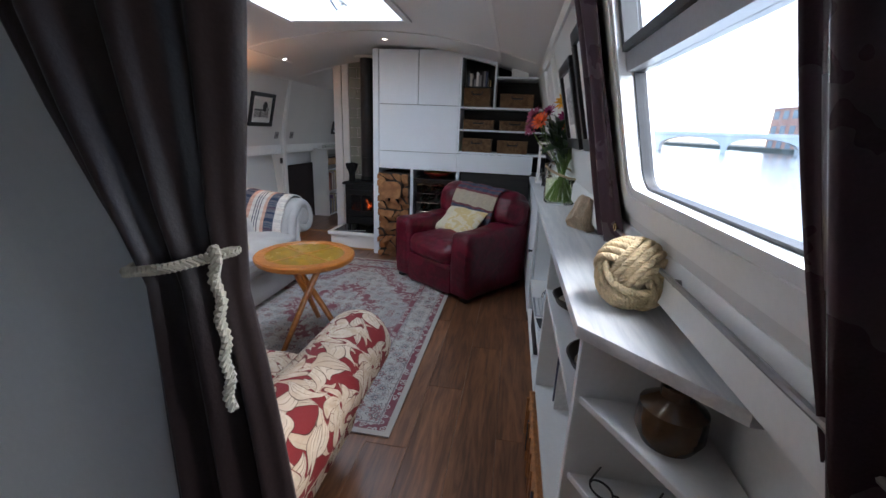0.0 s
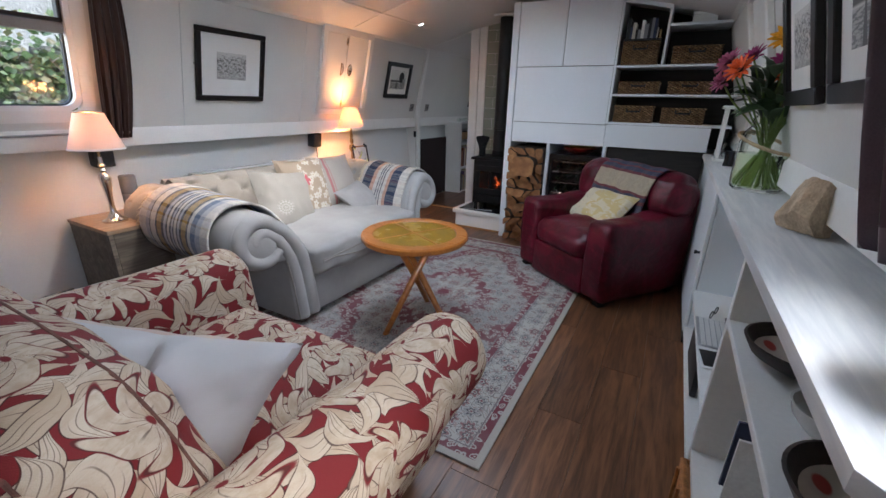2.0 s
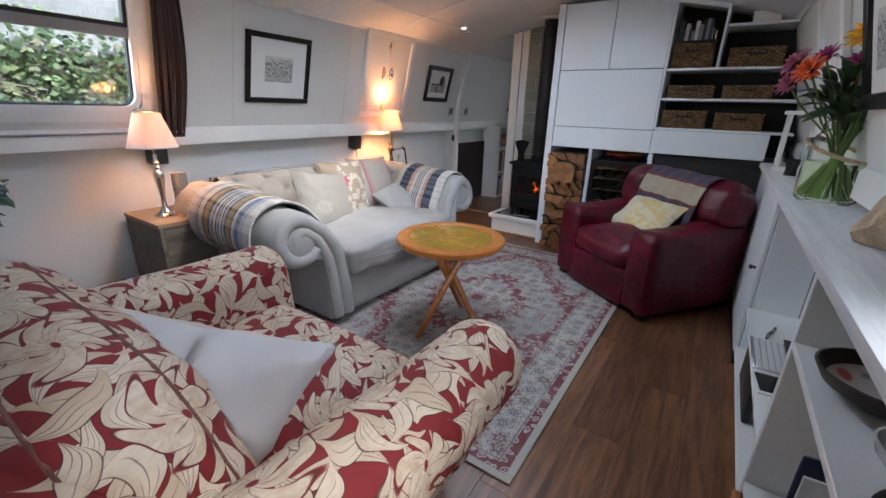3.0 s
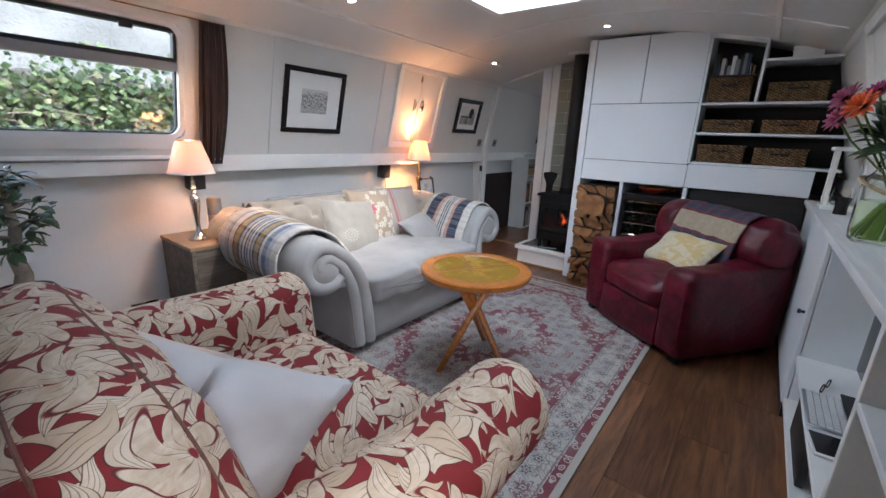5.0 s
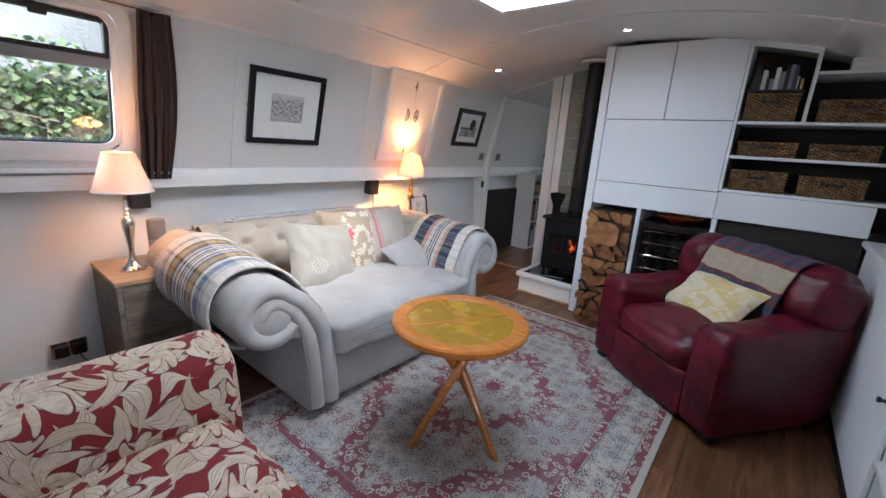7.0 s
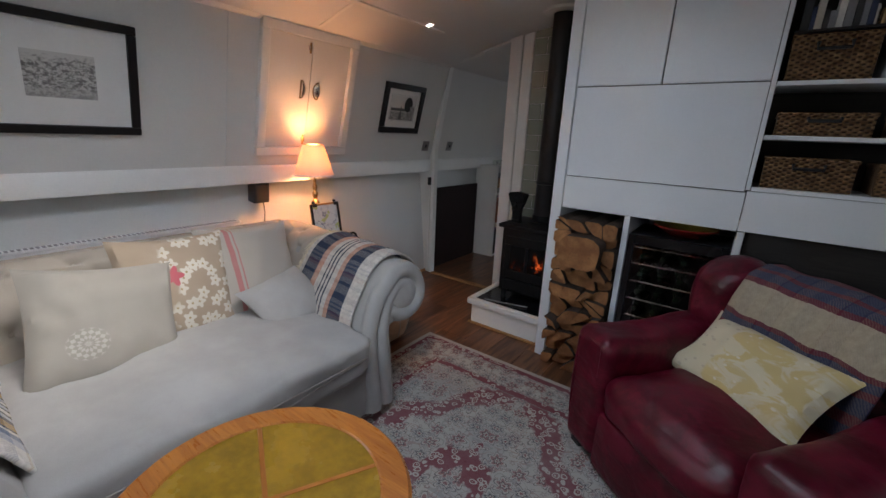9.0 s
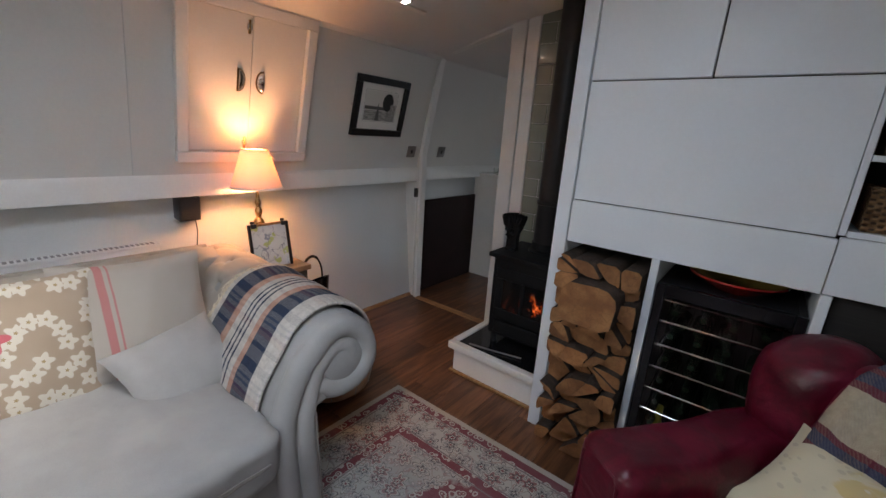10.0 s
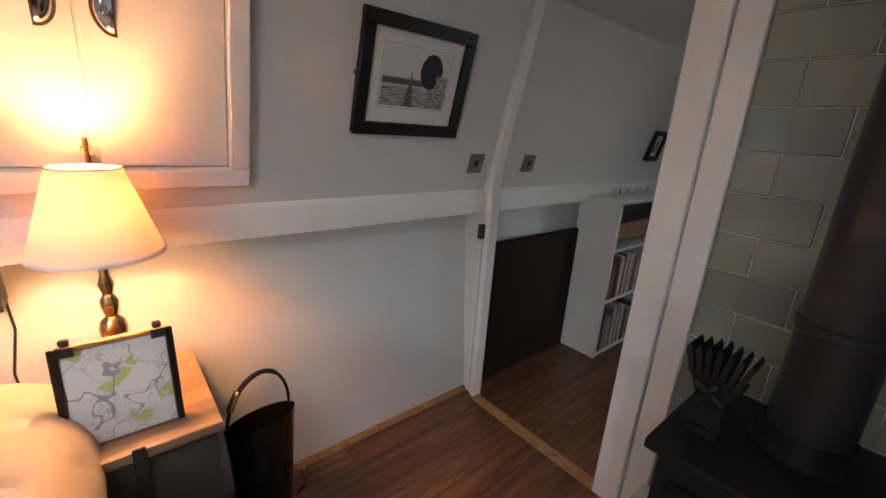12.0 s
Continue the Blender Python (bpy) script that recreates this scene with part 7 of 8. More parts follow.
w_ = part("water", lathe([(0, 0.013), (0.088, 0.017), (0.0945, 0.05), (0.0945, 0.155), (0, 0.155)], 32), water_in, vase)
w_.visible_shadow = False
part("rope_handle", rope([(0.104 * math.cos(a), 0.104 * math.sin(a), 0.235 - 0.075 * (0.5 + 0.5 * math.sin(a + 2.2))) for a in [2 * math.pi * i / 60 for i in range(61)]], 0.007, 3, 12), rope_jute, vase)
stem_mat = plain("stem_mat", (0.14, 0.22, 0.05), 0.5, var=0.3)
flower_cols = {"yellow": (0.70, 0.34, 0.008), "orange": (0.62, 0.085, 0.012), "pink": (0.24, 0.04, 0.09), "magenta": (0.27, 0.012, 0.11), "red": (0.24, 0.005, 0.016), "lemon": (0.72, 0.44, 0.015)}
petal_mats = {k: plain("petal_" + k, c, 0.6, var=0.3, scale=30, fine=120, bump=0.1) for k, c in flower_cols.items()}
heart_mat = plain("flower_heart", (0.05, 0.025, 0.012), 0.8, var=0.4, bump=0.6, dist=0.004)


def petal_mesh(name, r, mat):
    return mesh_of("petal", sheet(lambda u, v: Vector((0.012 + r * u, (v - 0.5) * 0.34 * r * math.sin(math.pi * (0.12 + 0.86 * u)) ** 0.7, 0.18 * r * math.sin(u * 2.4) - 0.05 * r * (2 * v - 1) ** 2)), 6, 4), mat)


blooms = [("yellow", -0.03, -0.03, 0.590, 0.056), ("orange", -0.160, -0.05, 0.480, 0.050), ("lemon", 0.055, -0.08, 0.500, 0.038), ("pink", -0.195, 0.04, 0.510, 0.052), ("magenta", -0.015, 0.03, 0.510, 0.045),
          ("red", 0.098, -0.05, 0.440, 0.056), ("magenta", -0.11, 0.09, 0.535, 0.046), ("red", 0.085, 0.06, 0.46, 0.050), ("orange", 0.0, 0.12, 0.46, 0.042), ("pink", -0.205, -0.02, 0.435, 0.044)]
rf = random.Random(7)
for kind, dx, dy, dz, r in blooms:
    st = part("stem", tube([(dx * -0.25, dy * -0.25, 0.02), (dx * 0.25, dy * 0.25, 0.25), (dx * 0.8, dy * 0.8, dz - 0.07), (dx, dy, dz - 0.008)], 0.0038, 6), stem_mat, vase)
    tip = pose(dx, dy, dz) @ look((0, 0, 0), (-(dx - 0.12), -(dy - 0.25), -0.22)).to_3x3().to_4x4()
    pm = petal_mesh(kind, r, petal_mats[kind])
    hd = part("heart", lathe([(0.013, -0.003), (0.012, 0.006), (0.007, 0.010), (0, 0.011)], 14), heart_mat if kind != "lemon" else petal_mats["yellow"], vase)
    hd.matrix_local = tip
    for lay, cnt in ((0, 13), (1, 11)):
        for k in range(cnt):
            pt = new("petal", pm)
            pt.parent = vase
            pt.matrix_local = tip @ pose(0, 0, 0.002 + 0.004 * lay, 0, 0, 360 * (k + 0.5 * lay) / cnt) @ pose(0, 0, 0, rf.uniform(-8, 8), -12 - 22 * lay + rf.uniform(-6, 6), 0) @ Matrix.Diagonal((1 - 0.25 * lay, 1 - 0.1 * lay, 1, 1))
vleaf = mesh_of("leaf", sheet(lambda u, v: Vector((0.11 * u, (v - 0.5) * 0.045 * math.sin(math.pi * min(1, u + 0.02)) ** 0.7, 0.025 * math.sin(u * 3))), 8, 4), leaf_green)
for k in range(95):
    a, hgt = rf.uniform(0, 6.28), rf.uniform(0.27, 0.46)
    lf = new("leaf", vleaf)
    lf.parent = vase
    lf.matrix_local = pose((0.03 + 0.09 * (hgt - 0.27) / 0.19) * math.cos(a), (0.03 + 0.09 * (hgt - 0.27) / 0.19) * math.sin(a), hgt, rf.uniform(-30, 30), rf.uniform(-65, 10), math.degrees(a) + rf.uniform(-30, 30))
for k in range(24):
    a = rf.uniform(0, 6.28)
    part("stem", tube([(0.075 * math.cos(a + 0.4), 0.075 * math.sin(a + 0.4), 0.02), (-0.03 * math.cos(a), -0.03 * math.sin(a), 0.27), (-0.07 * math.cos(a), -0.07 * math.sin(a), 0.40)], 0.004, 6), stem_mat, vase)

# a rough stone
stone_mat = plain("sandstone", (0.50, 0.38, 0.26), 0.9, var=0.3, scale=14, fine=110, bump=0.7, dist=0.006)
bm = bmesh.new()
bmesh.ops.create_icosphere(bm, subdivisions=4, radius=1.0)
for v in bm.verts:
    c = v.co.copy()
    for nx, ny, nz, d in ((0.2, -0.95, 0.2, 0.55), (-0.8, 0.3, 0.5, 0.60), (0.5, 0.2, 0.85, 0.62), (0.9, -0.1, -0.3, 0.66), (-0.55, -0.55, 0.6, 0.66), (0, 0, -1, 0.50), (-0.7, -0.2, -0.7, 0.58), (0.1, 0.9, 0.2, 0.62)):
        n_ = Vector((nx, ny, nz)).normalized()
        k = c.dot(n_)
        if k > d:
            c -= n_ * (k - d)
    c += 0.05 * noise.noise_vector(c * 3) + 0.02 * noise.noise_vector(c * 11)
    v.co = Vector((c.x * 0.105, c.y * 0.135, (c.z + 0.50) * 0.118))
rock = solid("rock", bm, stone_mat, "rough buff sandstone rock on the counter", "rock", sharp=16)
rock.matrix_world = pose(0.355, 3.42, CT + 0.003, 0, 0, 20) @ Matrix.Diagonal((0.72, 0.66, 0.98, 1))

# rope ball: bands of parallel strands woven over one another
ball = thing("rope_ball", "large cream rope fist knot on the counter", "rope knot", pose(0.338, 2.55, CT + 0.086, 35, -28, 40) @ Matrix.Scale(0.90, 4))
part("core", lathe([(0, -0.072)] + [(0.072 * math.cos(radians(a)), 0.072 * math.sin(radians(a))) for a in range(-80, 81, 10)] + [(0, 0.072)], 32), rope_jute, ball)
for ax in range(3):
    for k in range(5):
        off = (k - 2) * 0.0195
        rr = math.sqrt(0.0905 ** 2 - off ** 2)
        pts = []
        for i in range(64):
            a = 2 * math.pi * i / 64
            lift = 1.0 + 0.085 * math.cos(2 * a)
            p = [rr * math.cos(a) * lift, rr * math.sin(a) * lift, off * (1 + 0.1 * math.sin(2 * a))]
            pts.append(p[ax:] + p[:ax])
        strand = []
        out = []
        for s3 in range(3):
            line = []
            for i in range(241):
                f = i / 240 * 64
                i0 = int(f) % 64
                p = Vector(pts[i0]).lerp(Vector(pts[(i0 + 1) % 64]), f - int(f))
                d = (Vector(pts[(i0 + 1) % 64]) - Vector(pts[i0])).normalized()
                u = p.normalized()
                w = d.cross(u)
                a = 2 * math.pi * (s3 / 3 + 22 * i / 240)
                line.append(p + 0.0050 * (math.cos(a) * u + math.sin(a) * w))
            out.append(tube(line[:-1], 0.0060, 5, True))
        part("strand", join(*out), rope_ball_mat, ball)

# lantern, carafe and dark cup at the far end
lan = thing("lantern", "white wooden lantern with a glass candle holder", "lantern", pose(0.315, 5.28, CT))
for x in (-0.065, 0.065):
    for y in (-0.065, 0.065):
        part("post", box(x - 0.009, x + 0.009, y - 0.009, y + 0.009, 0.025, 0.33, 0.002), trim_paint, lan)
part("base", box(-0.085, 0.085, -0.085, 0.085, 0.0, 0.0245, 0.004), trim_paint, lan)
part("top", box(-0.09, 0.09, -0.09, 0.09, 0.3305, 0.352, 0.004), trim_paint, lan)
part("candle_glass", lathe([(0, 0.025), (0.035, 0.0255), (0.045, 0.06), (0.038, 0.12), (0.036, 0.12), (0.042, 0.06), (0.032, 0.03), (0, 0.03)], 24), jar_glass, lan)
solid("dark_cup", lathe([(0, 0), (0.03, 0), (0.026, 0.04), (0.036, 0.09), (0.033, 0.09), (0.023, 0.042), (0, 0.01)], 24, (0.30, 5.02, CT)), black_gloss, "small dark glazed cup on the counter", "cup")

# dark bowls on the shelf
bowl_dark = plain("bowl_dark", (0.028, 0.018, 0.014), 0.5, var=0.4, scale=15, bump=0.3)
g = Graph("bowl_inside")
v_ = g.coord()
c_ = g.mix(g.step(g.noise(v_, 12, 3), 0.4, 0.65), (0.62, 0.56, 0.48), (0.50, 0.44, 0.38))
c_ = g.mix(g.step(g.voronoi(v_, 13.0), 0.26, 0.20), c_, (0.42, 0.05, 0.035))
c_ = g.mix(g.step(g.voronoi(g.scaled(v_, 1, (2, 3, 1)), 11.0), 0.22, 0.17), c_, (0.16, 0.17, 0.18))
bowl_in = g.done(c_, 0.4)
for y in (3.05, 2.60):
    b = thing("dark_bowl", "dark pottery bowl with red flecks inside, on a shelf", "bowl", pose(0.335, y, 0.7005), "bowls on the shelf")
    part("outside", lathe([(0, 0), (0.05, 0.0), (0.10, 0.03), (0.118, 0.062), (0.112, 0.064), (0.092, 0.036)], 36), bowl_dark, b)
    part("inside", lathe([(0.0918, 0.0363), (0.045, 0.012), (0, 0.010)], 36), bowl_in, b)
pale_glass = plain("pale_glass", (0.62, 0.62, 0.60), 0.2, var=0.08)
solid("glass_dish", lathe([(0, 0), (0.03, 0), (0.055, 0.03), (0.062, 0.055), (0.058, 0.055), (0.05, 0.032), (0, 0.006)], 28, (0.33, 2.82, 0.7005)), pale_glass, "small frosted glass dish on the shelf", "dish")
mag = thing("magazine", "blue-spined magazine propped in the shelf bay", "magazine", pose(0.375, 3.16, 0.2155, 0, 0, 8))
part("cover", box(-0.09, 0.09, -0.004, 0.004, 0.0, 0.235, 0.001), spines[1], mag)
part("pages", box(-0.088, 0.0885, 0.0042, 0.010, 0.002, 0.232, 0), paper, mag)
bk = thing("magazine", "pale magazine propped in the shelf bay", "magazine", pose(0.375, 3.10, 0.2155, 0, 0, 4))
part("cover", box(-0.09, 0.09, -0.004, 0.004, 0.0, 0.215, 0.001), spines[5], bk)
part("pages", box(-0.088, 0.0885, 0.0042, 0.008, 0.002, 0.212, 0), paper, bk)
# glass jug and spectacles on the corner shelves
solid("amber_jar", lathe([(0, 0), (0.05, 0), (0.065, 0.03), (0.062, 0.08), (0.03, 0.105), (0.03, 0.125), (0, 0.125)], 28, (0.375, 2.28, 0.7705)), plain("amber", (0.07, 0.035, 0.014), 0.15, var=0.3), "brown glass jar on the corner shelf", "jar")
spec = thing("spectacles", "black-rimmed spectacles lying on the corner shelf", "spectacles", pose(0.315, 2.305, 0.575, 0, 0, -35))
for s in (-1, 1):
    part("rim", tube([(s * 0.036 + 0.027 * math.cos(2 * math.pi * i / 24), 0, 0.021 * math.sin(2 * math.pi * i / 24)) for i in range(24)], 0.0026, 6, True), black_plastic, spec)
    part("temple", tube([(s * 0.064, 0, 0.006), (s * 0.066, 0.07, 0.0), (s * 0.064, 0.12, -0.02)], 0.0022, 6), black_plastic, spec)
part("bridge", tube([(-0.009, 0, 0.004), (0, 0, 0.009), (0.009, 0, 0.004)], 0.0024, 6), black_plastic, spec)

# screen, keyboard, tablet on the desk shelf
mon = thing("monitor", "thin black screen standing in the shelf bay", "monitor", pose(0.415, 3.98, 0.3355, 0, 0, 0))
part("screen", box(-0.012, 0.008, -0.30, 0.30, 0.05, 0.43, 0.004), black_gloss, mon)
part("stand", tube([(0.015, 0, 0.2), (0.02, 0, 0.012)], 0.014), black_plastic, mon)
part("foot", box(-0.07, 0.045, -0.11, 0.11, 0.0, 0.010, 0.004), black_plastic, mon)
key_white = plain("key_white", (0.72, 0.72, 0.71), 0.45, var=0.04)
kb = thing("keyboard", "slim white keyboard on the desk shelf", "keyboard", pose(0.285, 3.90, 0.3355, 0, 0, 90))
part("base", box(-0.14, 0.14, -0.06, 0.06, 0.0, 0.008, 0.003), alloy, kb)
key_me = mesh_of("key", box(-0.0085, 0.0085, -0.0085, 0.0085, 0, 0.004, 0.001), key_white)
for r in range(5):
    for c in range(13):
        k = new("key", key_me)
        k.parent = kb
        k.matrix_local = pose(-0.126 + 0.021 * c, -0.044 + 0.021 * r, 0.0082)
tb = thing("tablet", "white-edged tablet with a dark screen on the desk shelf", "tablet", pose(0.275, 3.66, 0.3355, 0, 0, 6))
part("body", box(-0.05, 0.06, -0.075, 0.075, 0, 0.008, 0.003, 2), key_white, tb)
part("screen", box(-0.042, 0.052, -0.062, 0.062, 0.0082, 0.0092, 0), black_gloss, tb)
solid("black_case", box(0.236, 0.262, 3.72, 4.10, 0.1055, 0.30, 0.008, 2), black_plastic, "slim black laptop case standing on the low shelf", "case")
gl = thing("glasses", "black folded sunglasses by the keyboard", "spectacles", pose(0.30, 4.10, 0.345, 0, 0, 70))
for s in (-1, 1):
    part("rim", tube([(s * 0.034 + 0.025 * math.cos(2 * math.pi * i / 20), 0, 0.016 * math.sin(2 * math.pi * i / 20) + 0.008) for i in range(20)], 0.0026, 6, True), black_plastic, gl)
part("bridge", tube([(-0.01, 0, 0.01), (0.01, 0, 0.01)], 0.0026, 6), black_plastic, gl)

# wicker hamper on the floor in front of the shelves
orange_wicker = plain("orange_wicker", (0.40, 0.17, 0.055), 0.55, var=0.4, scale=30, fine=160, bump=0.6, dist=0.004)
ham = thing("hamper", "honey-coloured wicker hamper in the bottom of the shelves", "basket")
for i in range(9):
    z = 0.012 + 0.0225 * i
    part("band", tube([(0.20, 2.46, z), (0.196, 2.80, z + 0.001), (0.20, 3.22, z), (0.40, 3.22, z), (0.40, 2.46, z)], 0.0118, 6, True), orange_wicker, ham)
for i in range(9):
    part("stake", tube([(0.186, 2.50 + 0.085 * i, 0.002), (0.184, 2.50 + 0.085 * i, 0.192)], 0.006, 6), orange_wicker, ham)
for y in (2.66, 3.02):
    part("strap", box(0.178, 0.1835, y - 0.014, y + 0.014, 0.05, 0.19, 0.002), rubber, ham)
part("lid", box(0.20, 0.40, 2.47, 3.21, 0.186, 0.194, 0.004), orange_wicker, ham)

# pictures and a hatch on the right wall
picture(on_right(3.80, 1.50), 0.44, 0.42, 0.05, (0.22, 0.18, 0.0), print_material("print_trees_b", "trees"), "black-framed print on the wall above the counter", False)
picture(on_right(3.23, 1.53), 0.46, 0.48, 0.05, (0.20, 0.24, 0.0), print_material("print_quay_b", "quay"), "black-framed print on the wall beside the curtain", False)
rh = thing("shuttered_hatch", "cream framed side hatch shut on the wall", "hatch", on_right(4.62, 1.52))
for b in (box(-0.30, 0.30, 0.30, 0.35, 0.001, 0.03, 0.004), box(-0.30, 0.30, -0.35, -0.30, 0.001, 0.03, 0.004), box(-0.30, -0.25, -0.2996, 0.2996, 0.001, 0.03, 0.004), box(0.25, 0.30, -0.2996, 0.2996, 0.001, 0.03, 0.004)):
    part("frame", b, trim_paint, rh)
part("door", box(-0.247, 0.247, -0.297, 0.297, 0.001, 0.009, 0.001), wall_paint, rh)

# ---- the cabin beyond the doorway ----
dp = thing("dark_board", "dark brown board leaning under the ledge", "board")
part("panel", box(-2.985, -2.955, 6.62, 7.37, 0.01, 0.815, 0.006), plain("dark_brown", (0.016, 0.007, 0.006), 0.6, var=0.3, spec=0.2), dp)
bc = thing("bookcase", "white low bookcase in the far cabin", "bookcase")
part("side", box(-3.0, -2.73, 7.40, 7.425, 0, 1.0, 0.003), shelf_paint, bc)
part("side", box(-3.0, -2.73, 8.575, 8.60, 0, 1.0, 0.003), shelf_paint, bc)
part("top", box(-3.02, -2.715, 7.385, 8.615, 1.0005, 1.022, 0.003), shelf_paint, bc)
for z in (0.02, 0.385, 0.72, 0.90):
    part("shelf", box(-3.0, -2.735, 7.4255, 8.5745, z - 0.018, z, 0.002), shelf_paint if z != 0.90 else black_gloss, bc)
part("drawer", box(-2.75, -2.735, 7.43, 8.57, 0.78, 0.88, 0.003), oak, bc)
rb2 = random.Random(5)
for z, hmax in ((0.0205, 0.30), (0.3855, 0.29)):
    y = 7.435
    while y < 8.3:
        w, h, d = rb2.uniform(0.012, 0.034), rb2.uniform(hmax * 0.7, hmax), rb2.uniform(0.13, 0.19)
        t = thing("book", "book standing in the far bookcase", "book", group="books")
        c = rb2.choice(spines)
        part("pages", box(-2.745 - d + 0.01, -2.748, y + 0.002, y + w - 0.002, z + 0.003, z + h - 0.004, 0), paper, t)
        part("cover", join(box(-2.7478, -2.7445, y, y + w, z, z + h, 0), box(-2.745 - d, -2.7479, y, y + 0.0018, z, z + h, 0), box(-2.745 - d, -2.7479, y + w - 0.0018, y + w, z, z + h, 0)), c, t)
        y += w + 0.001
for y in (7.50, 7.60, 7.72, 7.86):
    solid("small_glass", lathe([(0, 0), (0.02, 0), (0.024, 0.05), (0.021, 0.05), (0.018, 0.004), (0, 0.004)], 16, (-2.83, y, 1.0225)), jar_glass, "small clear glass on the bookcase", "glass")
picture(on_left(8.05, 1.33), 0.17, 0.20, 0.03, (0.07, 0.09, 0.0), print_material("print_quay_c", "quay"), "small grey-framed picture in the far cabin", False)
picture(on_left(8.25, 1.62), 0.24, 0.26, 0.012, (0.12, 0.13, 0.0), print_material("print_trees_c", "trees"), "pale picture in the far cabin", False)

# ---- outside ----
water_mat = plain("river_water", (0.16, 0.17, 0.16), 0.12, var=0.2, scale=0.6, fine=6, bump=0.3, dist=0.05)
setting("water", box(-600, 600, -600, 600, -0.75, -0.70, 0), water_mat, "pale rippled river water reaching the far bank", "water")
bank_mat = plain("bank_stone", (0.11, 0.11, 0.085), 0.9, var=0.35, scale=3, fine=30, bump=0.8, dist=0.03)
setting("bank", join(box(-5.6, -5.0, -12, 22, -0.7, 1.62, 0.03), box(-30, -5.601, -12, 22, -0.7, 1.50, 0.03)), bank_mat, "stone river bank beside the boat", "bank")
rs = random.Random(3)
stone_me = [mesh_of("stone", soft(0.30, 0.10, 0.14, 0.035, 3, 0.0, 0.02, 1.7 * k), bank_mat) for k in range(4)]
quay = tagged(new("quay_wall"), "rough stone quay wall with ivy growing over it", "wall", kind="structure")
for r in range(7):
    for c in range(20):
        s = new("stone", stone_me[rs.randrange(4)])
        s.parent = quay
        s.matrix_local = pose(-4.985, 0.2 + 0.32 * c + (0.16 if r % 2 else 0) + rs.uniform(-0.02, 0.02), 0.70 + 0.15 * r, 0, rs.uniform(-4, 4), 90 + rs.uniform(-5, 5))
back_wall = setting("wall_bank_top", box(-9.2, -9.0, -12, 22, 1.5, 3.4, 0.02), plain("pale_stone", (0.24, 0.24, 0.215), 0.9, var=0.3, scale=1.5, fine=20, bump=0.6, dist=0.03), "pale weathered wall behind the bank", "wall")
g = Graph("ivy_leaf")
r_ = g.n.new("ShaderNodeNewGeometry").outputs["Random Per Island"]
ivy_mat = g.done(g.ramp(r_, [(0.0, (0.030, 0.055, 0.018)), (0.45, (0.070, 0.115, 0.035)), (0.75, (0.12, 0.17, 0.055)), (1.0, (0.17, 0.15, 0.07))]), 0.5)
verts, faces = [], []
for k in range(21000):
    y, z = rs.uniform(0.2, 6.4), rs.uniform(0.55, 1.95)
    dens = noise.noise(Vector((y * 1.3, z * 1.8, 4))) + 0.5 - 0.65 * max(0, z - 1.35)
    if rs.random() > dens + 0.35:
        continue
    x = -4.92 + rs.uniform(-0.05, 0.14) - (0.5 * (z - 1.6) if z > 1.6 else 0)
    m = pose(x, y, z, rs.uniform(-60, 60), 90 + rs.uniform(-60, 60), rs.uniform(-60, 60))
    w = rs.uniform(0.018, 0.042)
    b = len(verts)
    for px, py in ((0, -w), (w * 0.8, -w * 0.2), (w * 0.35, w * 0.5), (0, w), (-w * 0.35, w * 0.5), (-w * 0.8, -w * 0.2)):
        verts.append(m @ Vector((px, py, 0.15 * abs(px))))
    faces.append(tuple(range(b, b + 6)))
me = bpy.data.meshes.new("ivy")
me.from_pydata(verts, [], faces)
me.materials.append(ivy_mat)
tagged(new("ivy", me), "tangled ivy and weeds on the quay wall", "ivy", kind="stuff")
twig_bits = []
for k in range(60):
    y, z = rs.uniform(0.5, 5.5), rs.uniform(0.6, 1.5)
    twig_bits.append(tube([(-4.84, y, z), (-4.80, y + rs.uniform(-0.2, 0.2), z + rs.uniform(0.05, 0.2)), (-4.82, y + rs.uniform(-0.35, 0.35), z + rs.uniform(0.0, 0.35))], 0.004, 4))
tagged(part("dry_stems", join(*twig_bits), trunk_mat, None), "dry bramble stems on the quay wall", "stems", kind="stuff")

far_brick = plain("far_brick", (0.55, 0.30, 0.22), 0.9, var=0.12, scale=0.3, fine=4)
far_stone = plain("far_stone", (0.78, 0.76, 0.73), 0.9, var=0.1, scale=0.3, fine=4)
far_glass = plain("far_glass", (0.20, 0.24, 0.28), 0.2, var=0.1)


def building(x, y, w, d, h, storeys, bays, mat, label):
    t = thing("riverside_building", label, "building", pose(x, y, -0.7))
    part("wall", box(-d / 2, d / 2, -w / 2, w / 2, 0, h, 0.05), mat, t)
    part("roof", prism([(-d / 2 - 0.3, h + 0.001), (d / 2 + 0.3, h + 0.001), (0, h + 2.2)], "y", -w / 2 - 0.3, w / 2 + 0.3), far_stone, t)
    me_ = mesh_of("window", box(-0.08, 0.0, -w / bays * 0.28, w / bays * 0.28, 0, h / storeys * 0.55, 0.02), far_glass)
    for r in range(storeys):
        for c in range(bays):
            wn_ = new("window", me_)
            wn_.parent = t
            wn_.matrix_local = pose(-d / 2 - 0.01, -w / 2 + (c + 0.5) * w / bays, h / storeys * (r + 0.25))


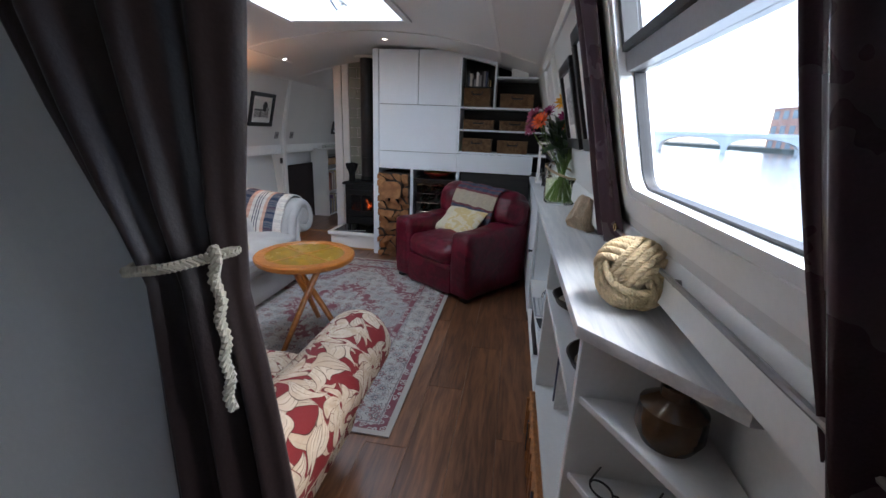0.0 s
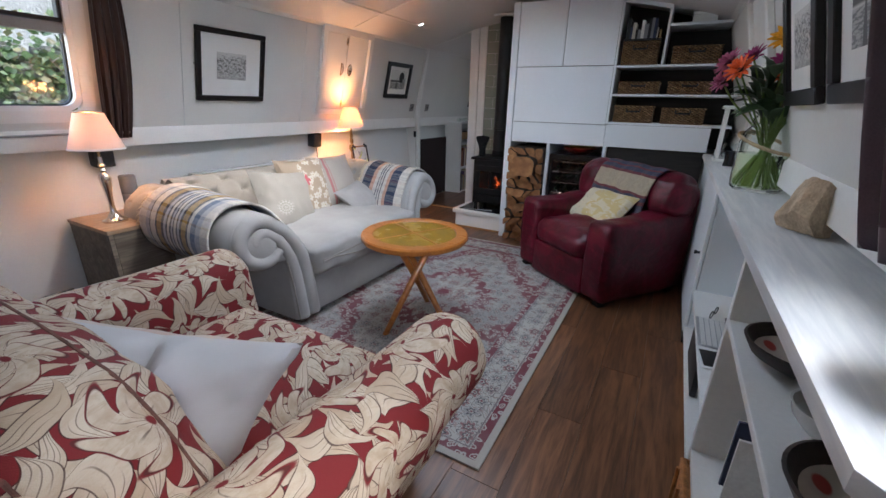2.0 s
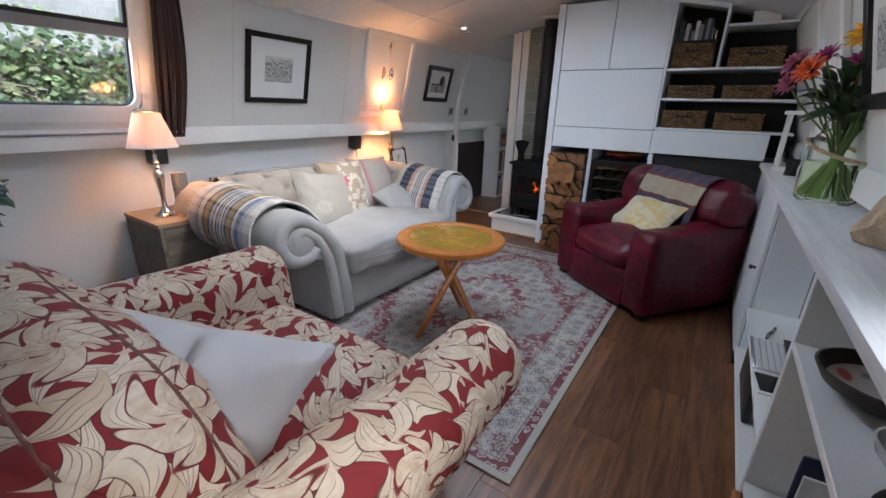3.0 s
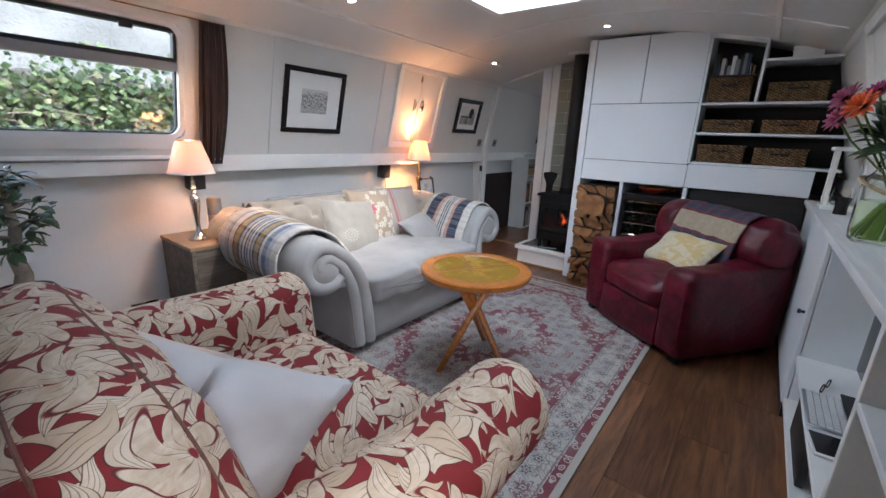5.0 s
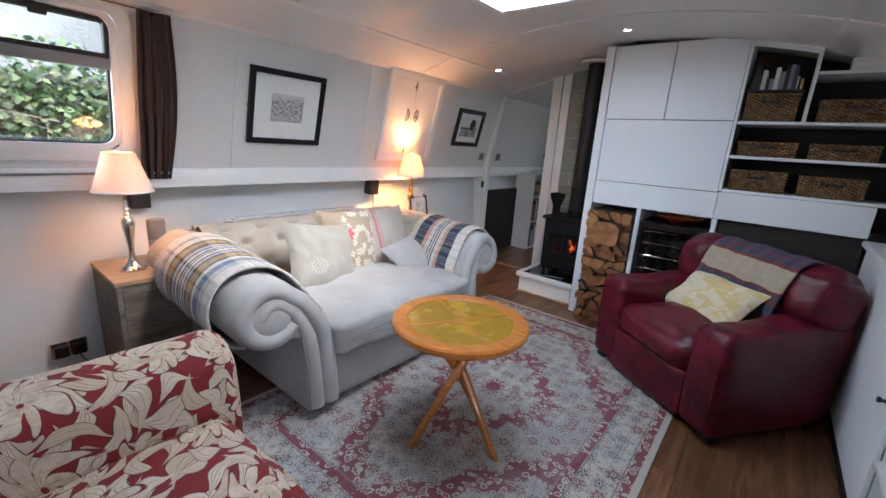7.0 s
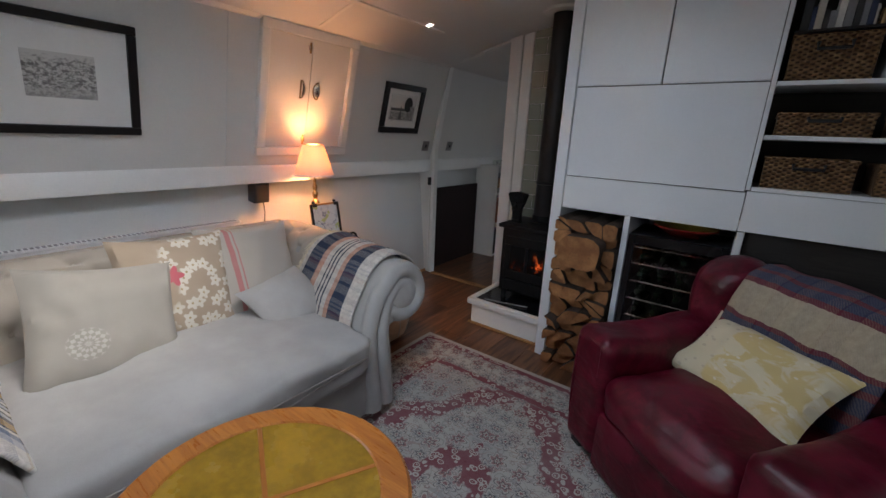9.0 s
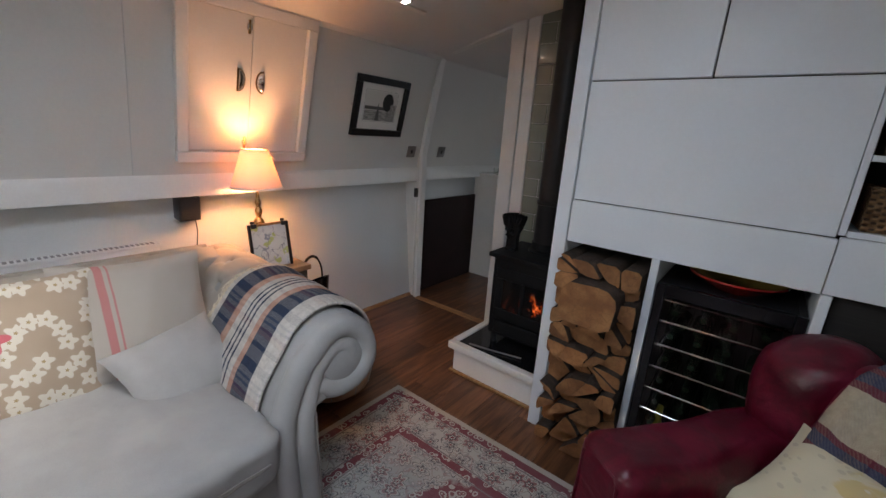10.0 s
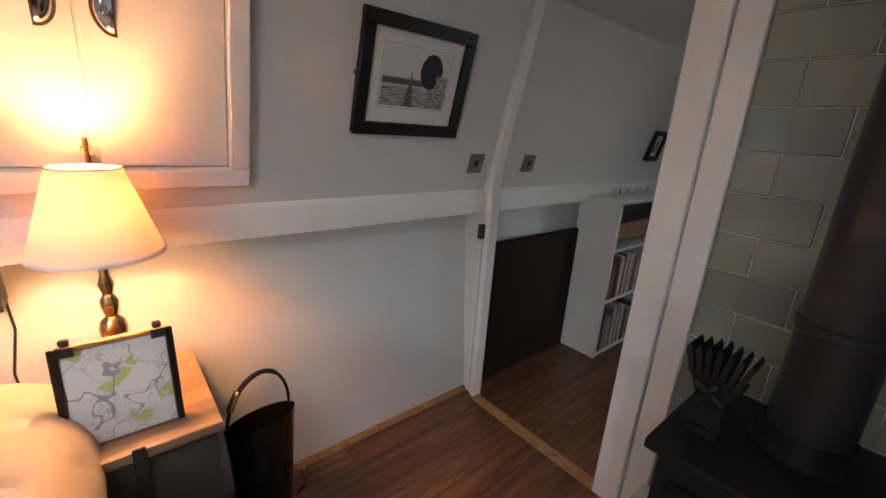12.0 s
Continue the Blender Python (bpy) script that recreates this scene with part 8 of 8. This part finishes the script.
building(76, 126, 16, 12, 11.5, 3, 4, far_brick, "tall red brick riverside building across the water")
building(74, 38, 24, 12, 10, 3, 8, far_stone, "pale stone riverside building across the water")
building(76, 96, 30, 12, 12, 4, 9, far_stone, "pale long riverside building across the water")
building(72, 12, 22, 12, 12, 4, 7, far_brick, "red brick warehouse across the water")
setting("far_bank", box(64, 140, -300, 400, -0.7, 0.4, 0.05), bank_mat, "low stone embankment across the river", "bank")
br = thing("bridge", "low arched bridge over the river in the distance", "bridge", pose(47.4, 92.5, -0.7, 0, 0, -25))
for k in range(8):
    arch = [(-6, 3.2), (6, 3.2), (6, 1.4)] + [(5.4 * math.cos(radians(a)), 1.2 + 1.75 * math.sin(radians(a))) for a in range(0, 181, 15)] + [(-6, 1.4)]
    part("span", prism([(p[0] + 12 * (k - 4), p[1]) for p in arch], "y", -3, 3), far_stone, br)
    part("pier", box(12 * (k - 4) - 6.5, 12 * (k - 4) - 5.5, -3.4, 3.4, 0, 2.6, 0.05), far_stone, br)
part("parapet", box(-54, 42, -3.2, -2.8, 3.201, 3.9, 0.05), far_stone, br)

# ---- pieces: wall tiles and floor planks ----
g = Graph("tile_glaze")
v_ = g.coord()
r_ = g.rand()
c_ = g.mix(r_, (0.20, 0.225, 0.18), (0.28, 0.30, 0.245))
c_ = g.mix(g.math("MULTIPLY", g.noise(v_, 14, 3), 0.5), c_, (0.25, 0.255, 0.215))
g.bump(g.noise(v_, 9, 2), 0.25, 0.006)
tile_glaze = g.done(c_, 0.14, coat=0.4)
tiles = setting("wall_tiles", box(POST_R + 0.001, -1.434, BULK - 0.002, BULK + 0.019, 0.19, 2.10, 0), plain("grout", (0.60, 0.60, 0.56), 0.9), "glazed sage green brick tiles behind the stove", "tiles")
TW, TH = 0.2245, 0.1135
shapes = {}
for r in range(17):
    z = 0.211 + r * TH
    x = POST_R + 0.0035 - (TW * 0.55 if r % 2 else TW * 0.05)
    while x < -1.437:
        a, b = max(x, POST_R + 0.003), min(x + TW - 0.0035, -1.436)
        zt = min(z + TH - 0.0035, 2.098)
        if b - a > 0.012 and zt - z > 0.012:
            key = (round(b - a, 4), round(zt - z, 4))
            if key not in shapes:
                shapes[key] = mesh_of("tile", box(-key[0] / 2, key[0] / 2, -0.0055, 0, -key[1] / 2, key[1] / 2, 0.0028), tile_glaze)
            t = new("tile", shapes[key])
            t.parent = tiles
            t.location = ((a + b) / 2, BULK - 0.0022, (z + zt) / 2)
        x += TW

floor = bpy.data.objects["floor"]
PW, PL = 0.192, 1.285
plank_me = mesh_of("plank", box(-PW / 2 + 0.0005, PW / 2 - 0.0005, -PL / 2 + 0.0005, PL / 2 - 0.0005, -0.0115, 0.0, 0.0009), floor_wood)
for i in range(19):
    for k in range(8):
        if PL * (k + (0.37 * i) % 1.0) < 0.85:
            continue
        p = new("plank", plank_me)
        p.parent = floor
        p.location = (-3.02 + PW * (i + 0.5), 0.0 + PL * (k + (0.37 * i) % 1.0), 0.0)
